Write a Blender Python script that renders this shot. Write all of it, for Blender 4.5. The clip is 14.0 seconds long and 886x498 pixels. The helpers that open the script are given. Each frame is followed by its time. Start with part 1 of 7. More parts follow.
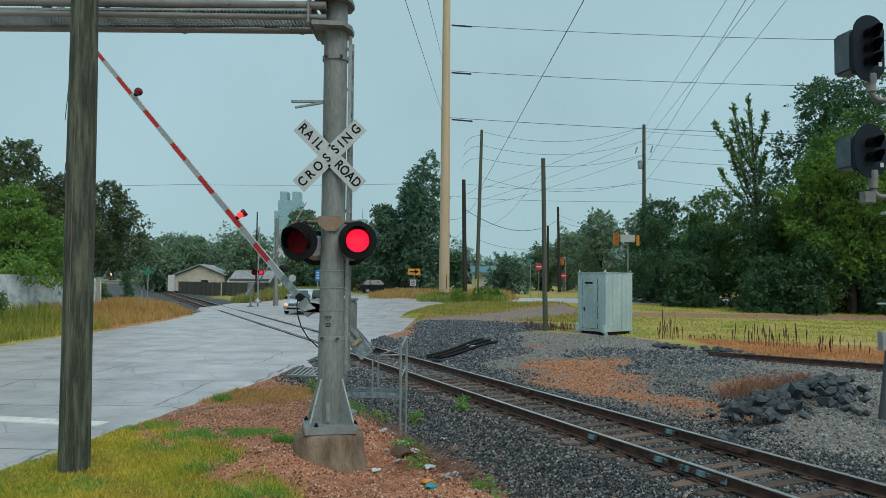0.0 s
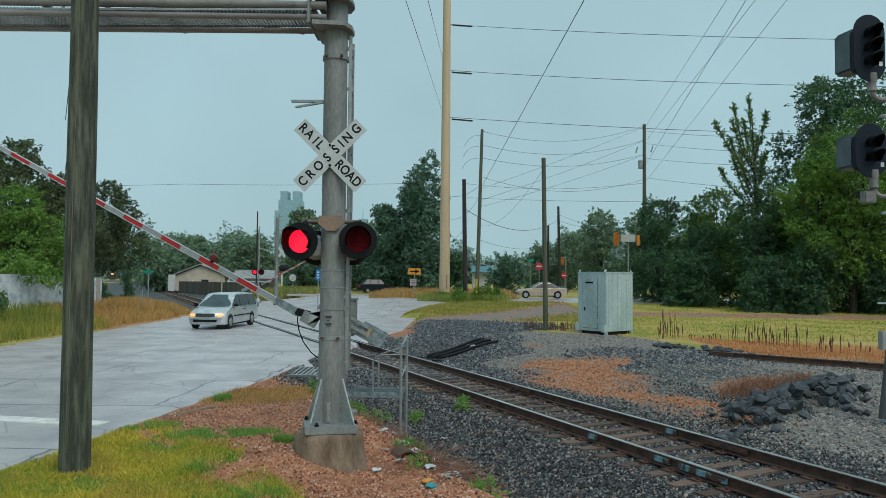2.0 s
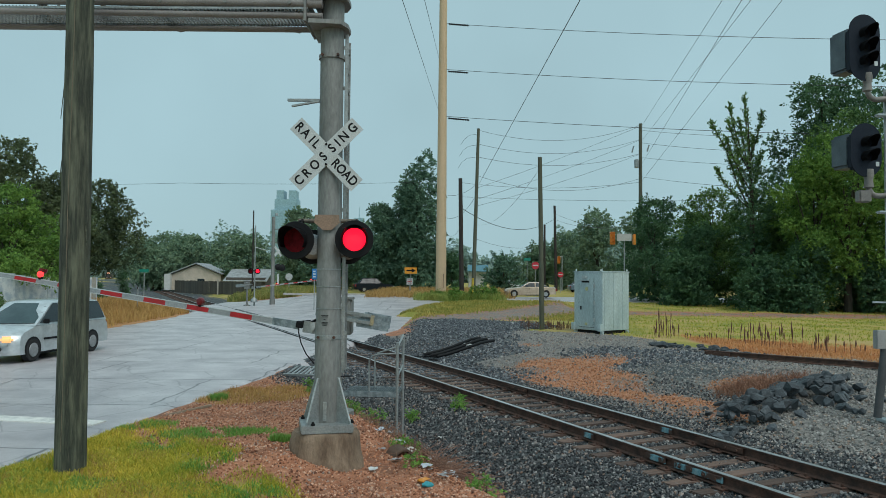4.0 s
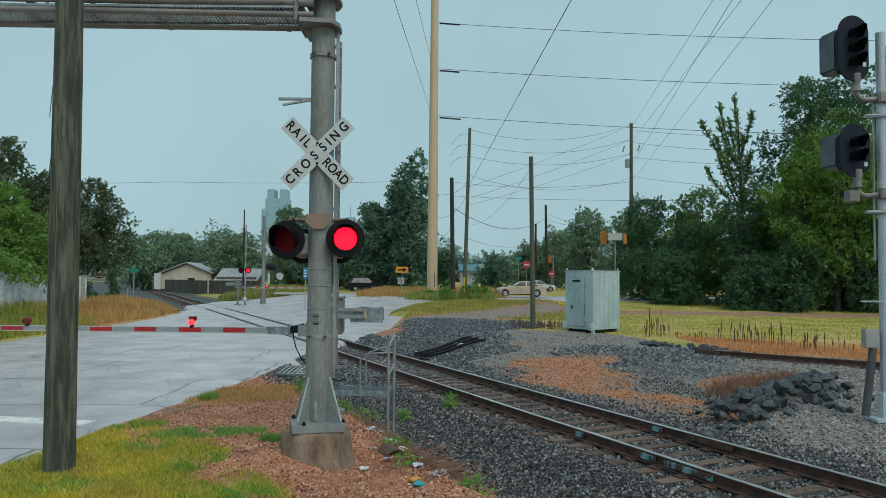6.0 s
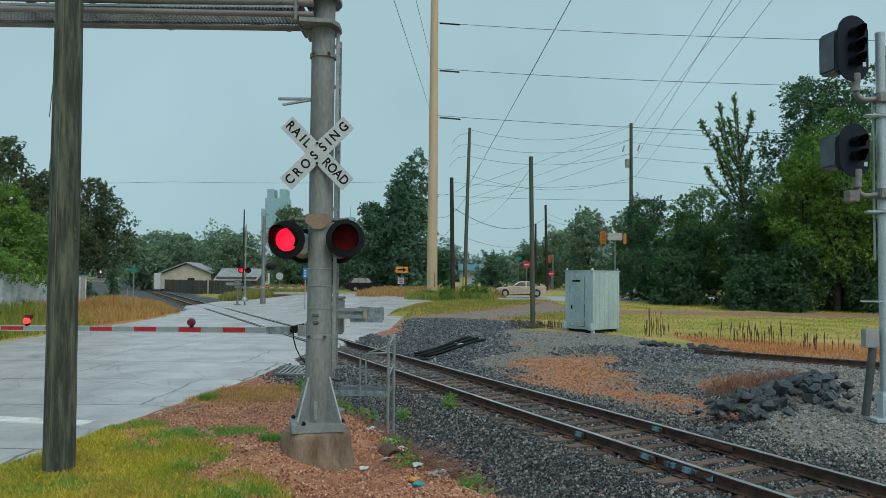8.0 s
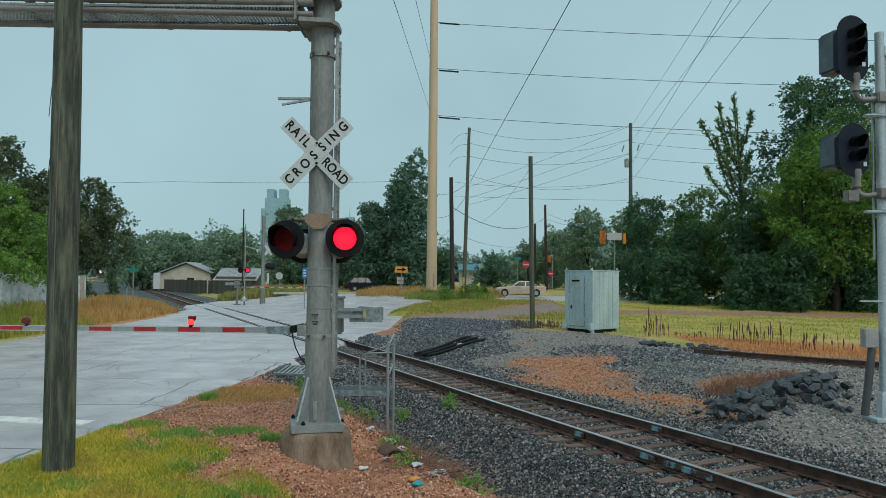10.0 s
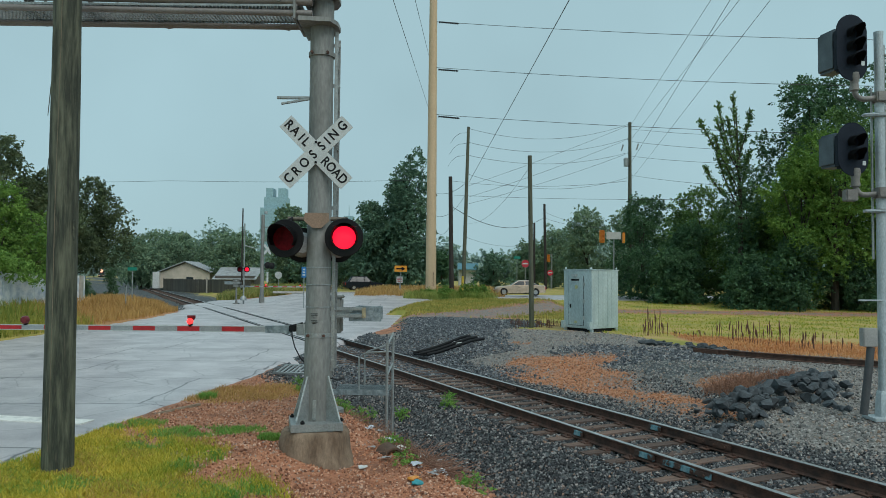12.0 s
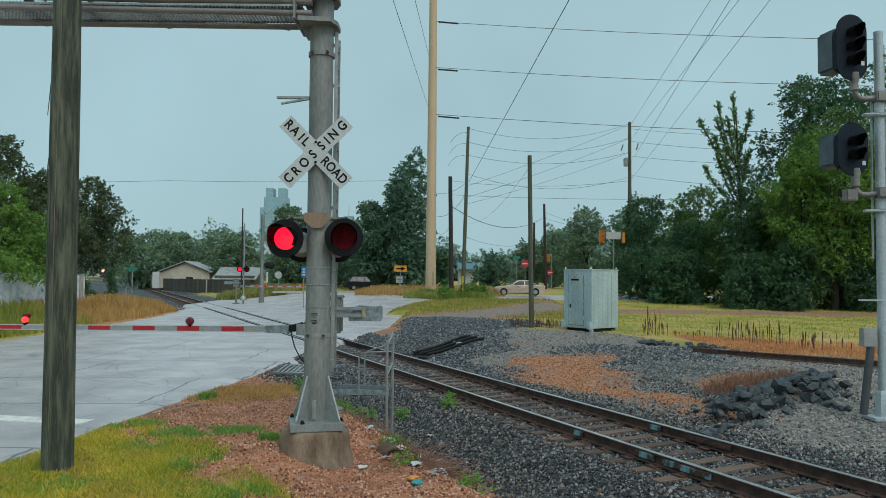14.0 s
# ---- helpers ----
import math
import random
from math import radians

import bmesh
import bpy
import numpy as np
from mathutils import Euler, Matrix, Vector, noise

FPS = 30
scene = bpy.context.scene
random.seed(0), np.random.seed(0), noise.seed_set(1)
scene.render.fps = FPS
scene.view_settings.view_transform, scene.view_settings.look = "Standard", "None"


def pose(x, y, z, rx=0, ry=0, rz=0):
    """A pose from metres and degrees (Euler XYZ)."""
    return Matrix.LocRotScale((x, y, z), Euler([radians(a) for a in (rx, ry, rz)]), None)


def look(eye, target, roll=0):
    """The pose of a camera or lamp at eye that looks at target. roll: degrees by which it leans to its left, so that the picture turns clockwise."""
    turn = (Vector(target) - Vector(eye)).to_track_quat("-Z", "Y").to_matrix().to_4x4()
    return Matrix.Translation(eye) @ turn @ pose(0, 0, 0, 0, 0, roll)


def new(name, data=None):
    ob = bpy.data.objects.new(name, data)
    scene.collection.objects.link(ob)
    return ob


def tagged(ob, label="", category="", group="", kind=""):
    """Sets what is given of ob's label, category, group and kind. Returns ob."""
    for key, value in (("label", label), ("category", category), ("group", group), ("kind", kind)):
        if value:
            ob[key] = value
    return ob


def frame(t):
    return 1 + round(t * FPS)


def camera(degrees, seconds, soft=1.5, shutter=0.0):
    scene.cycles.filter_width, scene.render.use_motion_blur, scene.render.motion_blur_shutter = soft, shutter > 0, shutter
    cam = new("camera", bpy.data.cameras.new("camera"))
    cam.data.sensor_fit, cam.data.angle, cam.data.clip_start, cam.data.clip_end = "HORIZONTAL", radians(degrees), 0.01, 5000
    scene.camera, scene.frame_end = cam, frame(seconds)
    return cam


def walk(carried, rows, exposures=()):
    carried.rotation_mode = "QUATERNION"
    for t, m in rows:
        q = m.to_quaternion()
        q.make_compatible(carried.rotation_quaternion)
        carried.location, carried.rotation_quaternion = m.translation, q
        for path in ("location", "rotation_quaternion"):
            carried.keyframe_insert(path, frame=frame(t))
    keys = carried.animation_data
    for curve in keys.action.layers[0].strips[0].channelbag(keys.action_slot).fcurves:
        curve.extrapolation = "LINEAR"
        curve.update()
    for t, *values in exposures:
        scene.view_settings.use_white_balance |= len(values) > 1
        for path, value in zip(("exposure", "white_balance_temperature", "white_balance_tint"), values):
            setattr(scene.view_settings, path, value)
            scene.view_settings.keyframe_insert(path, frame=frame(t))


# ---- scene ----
# camera and its small pan
cam = camera(62.2, 14.0, soft=0.7)
EYE = (0.0, 0.0, 2.5)


def aim(right, down):
    yaw, pitch = -right / 1300, (49.5 + down) / 1300
    return look(EYE, (EYE[0] + math.sin(yaw), EYE[1] + math.cos(yaw), EYE[2] + pitch), 0.5)


walk(cam, [(0, aim(24, 5.3)), (1.5, aim(24.2, 5)), (2.5, aim(25, 4.4)), (3.2, aim(25.2, 4)), (5.3, aim(3, 2.2)), (8, aim(2.4, 2)),
           (10.5, aim(1.3, 1.4)), (12, aim(0.3, 0.2)), (14, aim(0, 0))])

# overcast daylight
world = bpy.data.worlds.new("sky")
scene.world = world
world.use_nodes = True
wn, wl = world.node_tree.nodes, world.node_tree.links
sky = wn.new("ShaderNodeTexSky")
sky.sky_type, sky.sun_disc = "NISHITA", False
sky.sun_elevation, sky.sun_rotation = radians(48), radians(150)
sky.air_density, sky.dust_density, sky.ozone_density = 1.0, 3.0, 1.0
cloud = wn.new("ShaderNodeMix")
cloud.data_type = "RGBA"
cloud.inputs["Factor"].default_value = 0.90
wl.new(sky.outputs[0], cloud.inputs["A"])
cloud.inputs["B"].default_value = (4.6, 6.9, 7.55, 1)
# faint unevenness of the cloud sheet
sky_co = wn.new("ShaderNodeTexCoord")
sheet_noise = wn.new("ShaderNodeTexNoise")
sheet_noise.inputs["Scale"].default_value, sheet_noise.inputs["Detail"].default_value = 2.3, 4.0
wl.new(sky_co.outputs["Generated"], sheet_noise.inputs["Vector"])
sheet_tone = wn.new("ShaderNodeMapRange")
for k, v in (("From Min", 0.3), ("From Max", 0.7), ("To Min", 0.93), ("To Max", 1.09)):
    sheet_tone.inputs[k].default_value = v
wl.new(sheet_noise.outputs["Fac"], sheet_tone.inputs["Value"])
uneven = wn.new("ShaderNodeVectorMath")
uneven.operation = "SCALE"
wl.new(cloud.outputs["Result"], uneven.inputs[0])
wl.new(sheet_tone.outputs["Result"], uneven.inputs["Scale"])
wn["Background"].inputs["Strength"].default_value = 0.085
wl.new(uneven.outputs["Vector"], wn["Background"].inputs["Color"])
sun = new("sun", bpy.data.lights.new("sun", "SUN"))
sun.data.energy, sun.data.angle, sun.data.color = 1.7, radians(40), (1.0, 0.97, 0.92)
sun.matrix_world = look((5, -7, 11), (0, 0, 0))
scene.view_settings.exposure = 0.0


# ---- materials ----
def grow(tree, kind, **values):
    n = tree.nodes.new(kind)
    for k, v in values.items():
        n.inputs[k].default_value = v
    return n


MATS = {}


def mat(name, a, b=None, scale=4.0, rough=0.7, metal=0.0, bump=0.15, fine=60.0, stretch=(1, 1, 1), coat=0.0, vary=0.0, spread=(0.35, 0.65), c=None, glow=0.0, wet=0.0):
    """Two colours mixed by a coarse noise, grain by a fine one, with a little relief; vary shifts each object's value."""
    if name in MATS:
        return MATS[name]
    b = b or tuple(v * 0.75 for v in a)
    m = MATS[name] = bpy.data.materials.new(name)
    m.use_nodes = True
    t = m.node_tree
    s = t.nodes["Principled BSDF"]
    s.inputs["Metallic"].default_value = metal
    s.inputs["Coat Weight"].default_value = coat
    co = t.nodes.new("ShaderNodeTexCoord")
    mp = grow(t, "ShaderNodeMapping", Scale=stretch)
    t.links.new(co.outputs["Object"], mp.inputs["Vector"])
    n1, n2 = grow(t, "ShaderNodeTexNoise", Scale=scale, Detail=6, Roughness=0.6), grow(t, "ShaderNodeTexNoise", Scale=fine, Detail=4, Roughness=0.65)
    for n in (n1, n2):
        t.links.new(mp.outputs[0], n.inputs["Vector"])
    r1 = t.nodes.new("ShaderNodeValToRGB")
    r1.color_ramp.elements[0].position, r1.color_ramp.elements[1].position = spread
    r1.color_ramp.elements[0].color, r1.color_ramp.elements[1].color = (*a, 1), (*b, 1)
    if c:
        e = r1.color_ramp.elements.new(0.9 if spread[1] < 0.88 else 0.98)
        e.color = (*c, 1)
    t.links.new(n1.outputs["Fac"], r1.inputs[0])
    mr = grow(t, "ShaderNodeMapRange", **{"To Min": 0.72, "To Max": 1.28, "From Min": 0.25, "From Max": 0.75})
    t.links.new(n2.outputs["Fac"], mr.inputs["Value"])
    hs = t.nodes.new("ShaderNodeHueSaturation")
    t.links.new(r1.outputs[0], hs.inputs["Color"])
    if vary:
        oi = t.nodes.new("ShaderNodeObjectInfo")
        mo = grow(t, "ShaderNodeMapRange", **{"To Min": 1 - vary, "To Max": 1 + vary})
        t.links.new(oi.outputs["Random"], mo.inputs["Value"])
        mu = t.nodes.new("ShaderNodeMath")
        mu.operation = "MULTIPLY"
        t.links.new(mo.outputs[0], mu.inputs[0])
        t.links.new(mr.outputs[0], mu.inputs[1])
        t.links.new(mu.outputs[0], hs.inputs["Value"])
    else:
        t.links.new(mr.outputs[0], hs.inputs["Value"])
    t.links.new(hs.outputs[0], s.inputs["Base Color"])
    rr = grow(t, "ShaderNodeMapRange", **{"To Min": max(0.03, rough - 0.14), "To Max": min(1, rough + 0.14)})
    t.links.new(n1.outputs["Fac"], rr.inputs["Value"])
    t.links.new(rr.outputs[0], s.inputs["Roughness"])
    if bump:
        bp = grow(t, "ShaderNodeBump", Strength=min(1, bump * 2), Distance=0.02 * bump)
        t.links.new(n2.outputs["Fac"], bp.inputs["Height"])
        t.links.new(bp.outputs[0], s.inputs["Normal"])
    return m


def glow(name, colour, strength):
    if name in MATS:
        return MATS[name]
    m = MATS[name] = bpy.data.materials.new(name)
    m.use_nodes = True
    s = m.node_tree.nodes["Principled BSDF"]
    s.inputs["Base Color"].default_value = (*colour, 1)
    s.inputs["Emission Color"].default_value = (*colour, 1)
    s.inputs["Emission Strength"].default_value = strength
    s.inputs["Roughness"].default_value = 0.3
    return m


def leafy(name, a, b, rough=0.55):
    """Leaves: each leaf (mesh island) takes its own green between two."""
    if name in MATS:
        return MATS[name]
    m = MATS[name] = bpy.data.materials.new(name)
    m.use_nodes = True
    t = m.node_tree
    s = t.nodes["Principled BSDF"]
    g = t.nodes.new("ShaderNodeNewGeometry")
    co = t.nodes.new("ShaderNodeTexCoord")
    n = grow(t, "ShaderNodeTexNoise", Scale=0.5, Detail=3)
    t.links.new(co.outputs["Object"], n.inputs["Vector"])
    ad = t.nodes.new("ShaderNodeMath")
    ad.operation = "MULTIPLY_ADD"
    ad.inputs[1].default_value = 0.55
    t.links.new(g.outputs["Random Per Island"], ad.inputs[0])
    mr = grow(t, "ShaderNodeMapRange", **{"From Min": 0.3, "From Max": 0.7, "To Min": -0.1, "To Max": 0.55})
    t.links.new(n.outputs["Fac"], mr.inputs["Value"])
    t.links.new(mr.outputs[0], ad.inputs[2])
    r = t.nodes.new("ShaderNodeValToRGB")
    r.color_ramp.elements[0].color, r.color_ramp.elements[1].color = (*a, 1), (*b, 1)
    t.links.new(ad.outputs[0], r.inputs[0])
    t.links.new(r.outputs[0], s.inputs["Base Color"])
    s.inputs["Roughness"].default_value = rough
    s.inputs["Specular IOR Level"].default_value = 0.25
    tr = t.nodes.new("ShaderNodeBsdfTranslucent")
    t.links.new(r.outputs[0], tr.inputs["Color"])
    mx = grow(t, "ShaderNodeMixShader", Fac=0.3)
    t.links.new(s.outputs[0], mx.inputs[1])
    t.links.new(tr.outputs[0], mx.inputs[2])
    t.links.new(mx.outputs[0], t.nodes["Material Output"].inputs["Surface"])
    return m


GALV = mat("galvanised_steel", (0.36, 0.39, 0.39), (0.25, 0.28, 0.28), scale=3, rough=0.5, metal=0.55, fine=40, bump=0.05)
MAST = mat("weathered_mast_steel", (0.235, 0.245, 0.235), (0.17, 0.18, 0.172), scale=2.2, rough=0.6, metal=0.25, fine=30, bump=0.05, stretch=(1, 1, 0.25))
BLACK = mat("black_paint", (0.010, 0.011, 0.012), (0.015, 0.016, 0.018), rough=0.6, bump=0.03)
BLACK.node_tree.nodes["Principled BSDF"].inputs["Specular IOR Level"].default_value = 0.15
BLUEBLACK = mat("dark_signal_paint", (0.010, 0.016, 0.026), (0.014, 0.021, 0.032), rough=0.6, bump=0.03)
BLUEBLACK.node_tree.nodes["Principled BSDF"].inputs["Specular IOR Level"].default_value = 0.15
WHITE = mat("white_sheeting", (0.52, 0.56, 0.56), (0.44, 0.48, 0.48), scale=5, rough=0.45, bump=0.03)
RED = mat("red_sheeting", (0.50, 0.02, 0.025), (0.36, 0.018, 0.022), scale=6, rough=0.4, bump=0.03)
WOOD = mat("weathered_pole_wood", (0.125, 0.135, 0.094), (0.030, 0.038, 0.028), scale=4.5, rough=0.85, bump=0.8, fine=22, stretch=(3.0, 3.0, 0.3), c=(0.21, 0.19, 0.14), spread=(0.36, 0.60))
POLEGREEN = mat("treated_pole_wood", (0.10, 0.105, 0.07), (0.06, 0.066, 0.045), scale=3, rough=0.8, bump=0.3, fine=26, stretch=(3, 3, 0.25))
DARKWOOD = mat("creosoted_wood", (0.035, 0.028, 0.024), (0.02, 0.017, 0.015), scale=3, rough=0.8, bump=0.3, stretch=(3, 3, 0.3))
BEIGE = mat("beige_pole_concrete", (0.56, 0.42, 0.27), (0.49, 0.365, 0.235), scale=1.5, rough=0.75, bump=0.08, stretch=(1, 1, 0.15))
CONCRETE = mat("stained_concrete", (0.23, 0.18, 0.13), (0.12, 0.095, 0.07), scale=3.5, rough=0.9, bump=0.35, fine=35)
RUST = mat("rusty_rail_steel", (0.12, 0.06, 0.042), (0.055, 0.034, 0.028), scale=6, rough=0.75, metal=0.2, bump=0.25, fine=50)
RAILTOP = mat("worn_rail_head", (0.55, 0.55, 0.55), (0.36, 0.34, 0.33), scale=5, rough=0.32, metal=0.8, bump=0.05, stretch=(1, 0.1, 1))
TIE = mat("weathered_tie_wood", (0.155, 0.095, 0.07), (0.07, 0.052, 0.044), scale=4, rough=0.9, bump=0.5, fine=30, stretch=(0.3, 3, 3), vary=0.35, c=(0.15, 0.12, 0.10))
WIRE = mat("black_wire", (0.03, 0.033, 0.035), rough=0.6, bump=0)
BARK = mat("tree_bark", (0.06, 0.05, 0.038), (0.035, 0.03, 0.024), scale=4, rough=0.9, bump=0.5, stretch=(2, 2, 0.4))
GLASS = mat("dark_car_glass", (0.010, 0.018, 0.022), (0.018, 0.028, 0.033), scale=1.5, rough=0.15, bump=0)
GLASS.node_tree.nodes["Principled BSDF"].inputs["Specular IOR Level"].default_value = 0.45
TYRE = mat("tyre_rubber", (0.016, 0.016, 0.017), rough=0.85, bump=0.1)
CHROME = mat("wheel_alloy", (0.45, 0.46, 0.47), (0.35, 0.36, 0.37), rough=0.35, metal=0.8, bump=0.02)


# ---- mesh helpers ----
def mesh_of(name, bm, material, smooth=False):
    me = bpy.data.meshes.new(name)
    bm.to_mesh(me)
    bm.free()
    for m in material if isinstance(material, (list, tuple)) else [material]:
        me.materials.append(m)
    if smooth:
        me.polygons.foreach_set("use_smooth", [True] * len(me.polygons))
        me.set_sharp_from_angle(angle=radians(38))
    return me


def thing(name, label, category, at=(0, 0, 0), rz=0.0, group="", kind=""):
    ob = new(name)
    ob.matrix_basis = pose(*at, 0, 0, rz)
    return tagged(ob, label, category, group, kind)


def part(name, bm, material, parent=None, label="", m=None, smooth=True):
    ob = new(name, mesh_of(name, bm, material, smooth))
    if parent is not None:
        ob.parent = parent
    if m is not None:
        ob.matrix_basis = m
    return tagged(ob, label)


def box(bm, size, at=(0, 0, 0), bevel=0.0, rot=None, mi=0):
    """A bevelled box round at."""
    m = Matrix.Translation(at) @ (rot.to_4x4() if rot else Matrix.Identity(4)) @ Matrix.Diagonal((*size, 1))
    r = bmesh.ops.create_cube(bm, size=1, matrix=m)
    faces = {f for v in r["verts"] for f in v.link_faces}
    for f in faces:
        f.material_index = mi
    if bevel:
        es = {e for v in r["verts"] for e in v.link_edges}
        bmesh.ops.bevel(bm, geom=list(es), offset=bevel, segments=2, affect="EDGES", material=mi)
    return bm


def boxed(size, at=(0, 0, 0), bevel=0.0, rot=None):
    return box(bmesh.new(), size, at, bevel, rot)


def tube(bm, a, b, r1, r2=None, n=16, cap=True, mi=0):
    """A tapered round bar from a to b."""
    a, b = Vector(a), Vector(b)
    r2 = r1 if r2 is None else r2
    q = (b - a).to_track_quat("Z", "Y").to_matrix()
    rings = []
    for p, r in ((a, r1), (b, r2)):
        rings.append([bm.verts.new(p + q @ Vector((r * math.cos(2 * math.pi * i / n), r * math.sin(2 * math.pi * i / n), 0))) for i in range(n)])
    for i in range(n):
        bm.faces.new((rings[0][i], rings[0][(i + 1) % n], rings[1][(i + 1) % n], rings[1][i])).material_index = mi
    if cap:
        bm.faces.new(rings[0][::-1]).material_index = mi
        bm.faces.new(rings[1]).material_index = mi
    return bm


def tubed(a, b, r1, r2=None, n=16):
    return tube(bmesh.new(), a, b, r1, r2, n)


def spin(profile, n=32, axis="Z", bm=None, close=False):
    """A body of revolution from (radius, height) pairs."""
    bm = bm or bmesh.new()
    rings = []
    for r, h in profile:
        ring = []
        for i in range(n):
            c, s = math.cos(2 * math.pi * i / n), math.sin(2 * math.pi * i / n)
            ring.append(bm.verts.new((r * c, r * s, h) if axis == "Z" else (r * c, -h, r * s)))
        rings.append(ring)
    for p, q in zip(rings, rings[1:]):
        for i in range(n):
            bm.faces.new((p[i], p[(i + 1) % n], q[(i + 1) % n], q[i]))
    for ring in (rings[0], rings[-1]):
        if profile[rings.index(ring)][0] > 0:
            bm.faces.new(ring)
    bmesh.ops.recalc_face_normals(bm, faces=bm.faces)
    return bm


def bent(bm, pts, r, n=8):
    """A round bar along points."""
    pts = [Vector(p) for p in pts]
    rings = []
    for i, p in enumerate(pts):
        d = pts[min(i + 1, len(pts) - 1)] - pts[max(i - 1, 0)]
        q = d.to_track_quat("Z", "Y").to_matrix()
        ring = [p + q @ Vector((r * math.cos(2 * math.pi * k / n), r * math.sin(2 * math.pi * k / n), 0)) for k in range(n)]
        if rings:
            last = rings[-1]
            k = min(range(n), key=lambda k: sum((ring[(j + k) % n] - p - last[j].co + pts[i - 1]).length for j in range(n)))
            ring = ring[k:] + ring[:k]
        rings.append([bm.verts.new(v) for v in ring])
    for u, v in zip(rings, rings[1:]):
        for i in range(n):
            bm.faces.new((u[i], u[(i + 1) % n], v[(i + 1) % n], v[i]))
    bm.faces.new(rings[0][::-1]), bm.faces.new(rings[-1])
    return bm


def slab(bm, outline, z0, z1, mi=0):
    """A prism over an outline."""
    lo, hi = [bm.verts.new((x, y, z0)) for x, y in outline], [bm.verts.new((x, y, z1)) for x, y in outline]
    k = len(outline)
    fs = [bm.faces.new(lo[::-1]), bm.faces.new(hi)] + [bm.faces.new((lo[i], lo[(i + 1) % k], hi[(i + 1) % k], hi[i])) for i in range(k)]
    for f in fs:
        f.material_index = mi
    bmesh.ops.recalc_face_normals(bm, faces=fs)
    return bm


def raw(name, verts, faces, material, smooth=False):
    me = bpy.data.meshes.new(name)
    me.from_pydata(verts, [], faces)
    me.materials.append(material)
    if smooth:
        me.polygons.foreach_set("use_smooth", [True] * len(me.polygons))
    return me


def ss(a, b, x):
    t = np.clip((x - a) / (b - a), 0, 1)
    return t * t * (3 - 2 * t)


# ---- lie of the land; the rails' heads are at height 0 ----
TRACK_X0, TRACK_SLOPE, TRACK_COS = 8.905, -0.4656, 0.9065
TRACK_TURN = 24.97


def across(x, y):
    """Metres to the right of the track's middle."""
    return (x - TRACK_X0 - TRACK_SLOPE * y) * TRACK_COS


def near_edge(y):
    """The road's near edge as x over y."""
    return np.interp(y, [-60, 5, 9.4, 11.3, 13.2, 14.8, 16.7, 19.6, 24, 28, 32.5, 36], [-6.2, -5.9, -5.75, -5.5, -5.4, -5.2, -4.9, -4.6, -4.5, -4.2, -3.3, -2.6])


def far_edge(y):
    return np.interp(y, [-60, 20, 27, 30, 36, 44, 49, 52], [-16.4, -16.4, -16.4, -16.6, -16.5, -17.1, -17.9, -19])


def wob(x, y, s, seed=0.0):
    return np.sin(x * s * 1.3 + 1.7 + seed) * np.cos(y * s * 1.1 - 0.6 + seed) + 0.5 * np.sin(x * s * 2.9 + y * s * 2.3 + seed * 2)


def rise(x, y):
    """The land climbs gently past the junction, but not along the track."""
    return 0.8 * ss(46, 70, y) * ss(2.5, 12, np.abs(across(x, y)))


def terrain(x, y):
    x, y = np.asarray(x, float), np.asarray(y, float)
    p = across(x, y)
    z = rise(x, y)
    left = ss(-0.0, 3.5, far_edge(np.minimum(y, 52)) - x)
    z = z + left * 0.75 * (1 - ss(48, 60, y))
    right = ss(1.9, 6.5, p) * ss(-2, 6, p)
    bank = 0.28 * ss(12.5, 20, y) - 0.08 * (1 - ss(12.5, 20, y))
    z = np.where(p > 0, z + right * bank * (1 - ss(46, 70, y)), z)
    dish = np.exp(-((x - 3.2) / 1.8) ** 2 - ((y - 18.0) / 2.6) ** 2)
    z = z - 0.22 * dish
    z = z + 0.06 * np.exp(-((x - 0.8) / 2.4) ** 2 - ((y - 36.5) / 2.6) ** 2)
    z = z + 0.03 * wob(x, y, 0.9) + 0.012 * wob(x, y, 3.1, 2.0)
    z = z + 0.10 * np.exp(-((x + 2.2) / 1.3) ** 2 - ((y - 12.6) / 1.6) ** 2) - 0.13 * np.exp(-((x + 1.0) / 0.9) ** 2 - ((y - 9.6) / 1.2) ** 2)
    bed = np.where(np.abs(p) < 1.35, -0.215, -0.215 - 0.315 * ss(1.35, 2.3, np.abs(p)))
    bed = np.where(p > 0, np.maximum(bed, -0.36), bed)
    k = np.where(p < 0, ss(2.4, 4.3, -p), ss(1.6, 4.2, p))
    z = bed * (1 - k) + z * k
    z = z + 0.16 * np.exp(-((x + 2.5) / 0.75) ** 2 - ((y - 9.9) / 0.7) ** 2)
    z = z - 0.34 * np.exp(-((p + 3.0) / 0.6) ** 2) * (1 - ss(18, 24, y)) * (1 - ss(60, 61, y))
    return z


def on_road(x, y):
    """Signed metres inside the road's surface."""
    d1 = np.minimum(near_edge(y) - x, x - far_edge(y))
    a = np.where(y < 48, d1, -9)
    # the junction past the track, and the street that leaves it to the right
    lo = np.interp(y, [33, 44, 50, 56, 62, 74], [-16.5, -17.1, -18, -19.6, -21.8, -22.5])
    hi = np.interp(y, [30, 38, 50, 56, 60, 63], [-3.4, -3.7, -3.7, -2.6, -0.8, 3.0])
    b = np.minimum.reduce([x - lo, y - 33.0 + 0 * x, 73.5 - y + 0 * x, hi - x])
    c = np.minimum.reduce([x + 12, y - (62.5 + 0.02 * x), 71.5 + 0.15 * (x - 3) - y])
    d = np.minimum.reduce([x + 15.5, -7.5 - x, y - 40])
    return np.maximum.reduce([a, b, c, d])


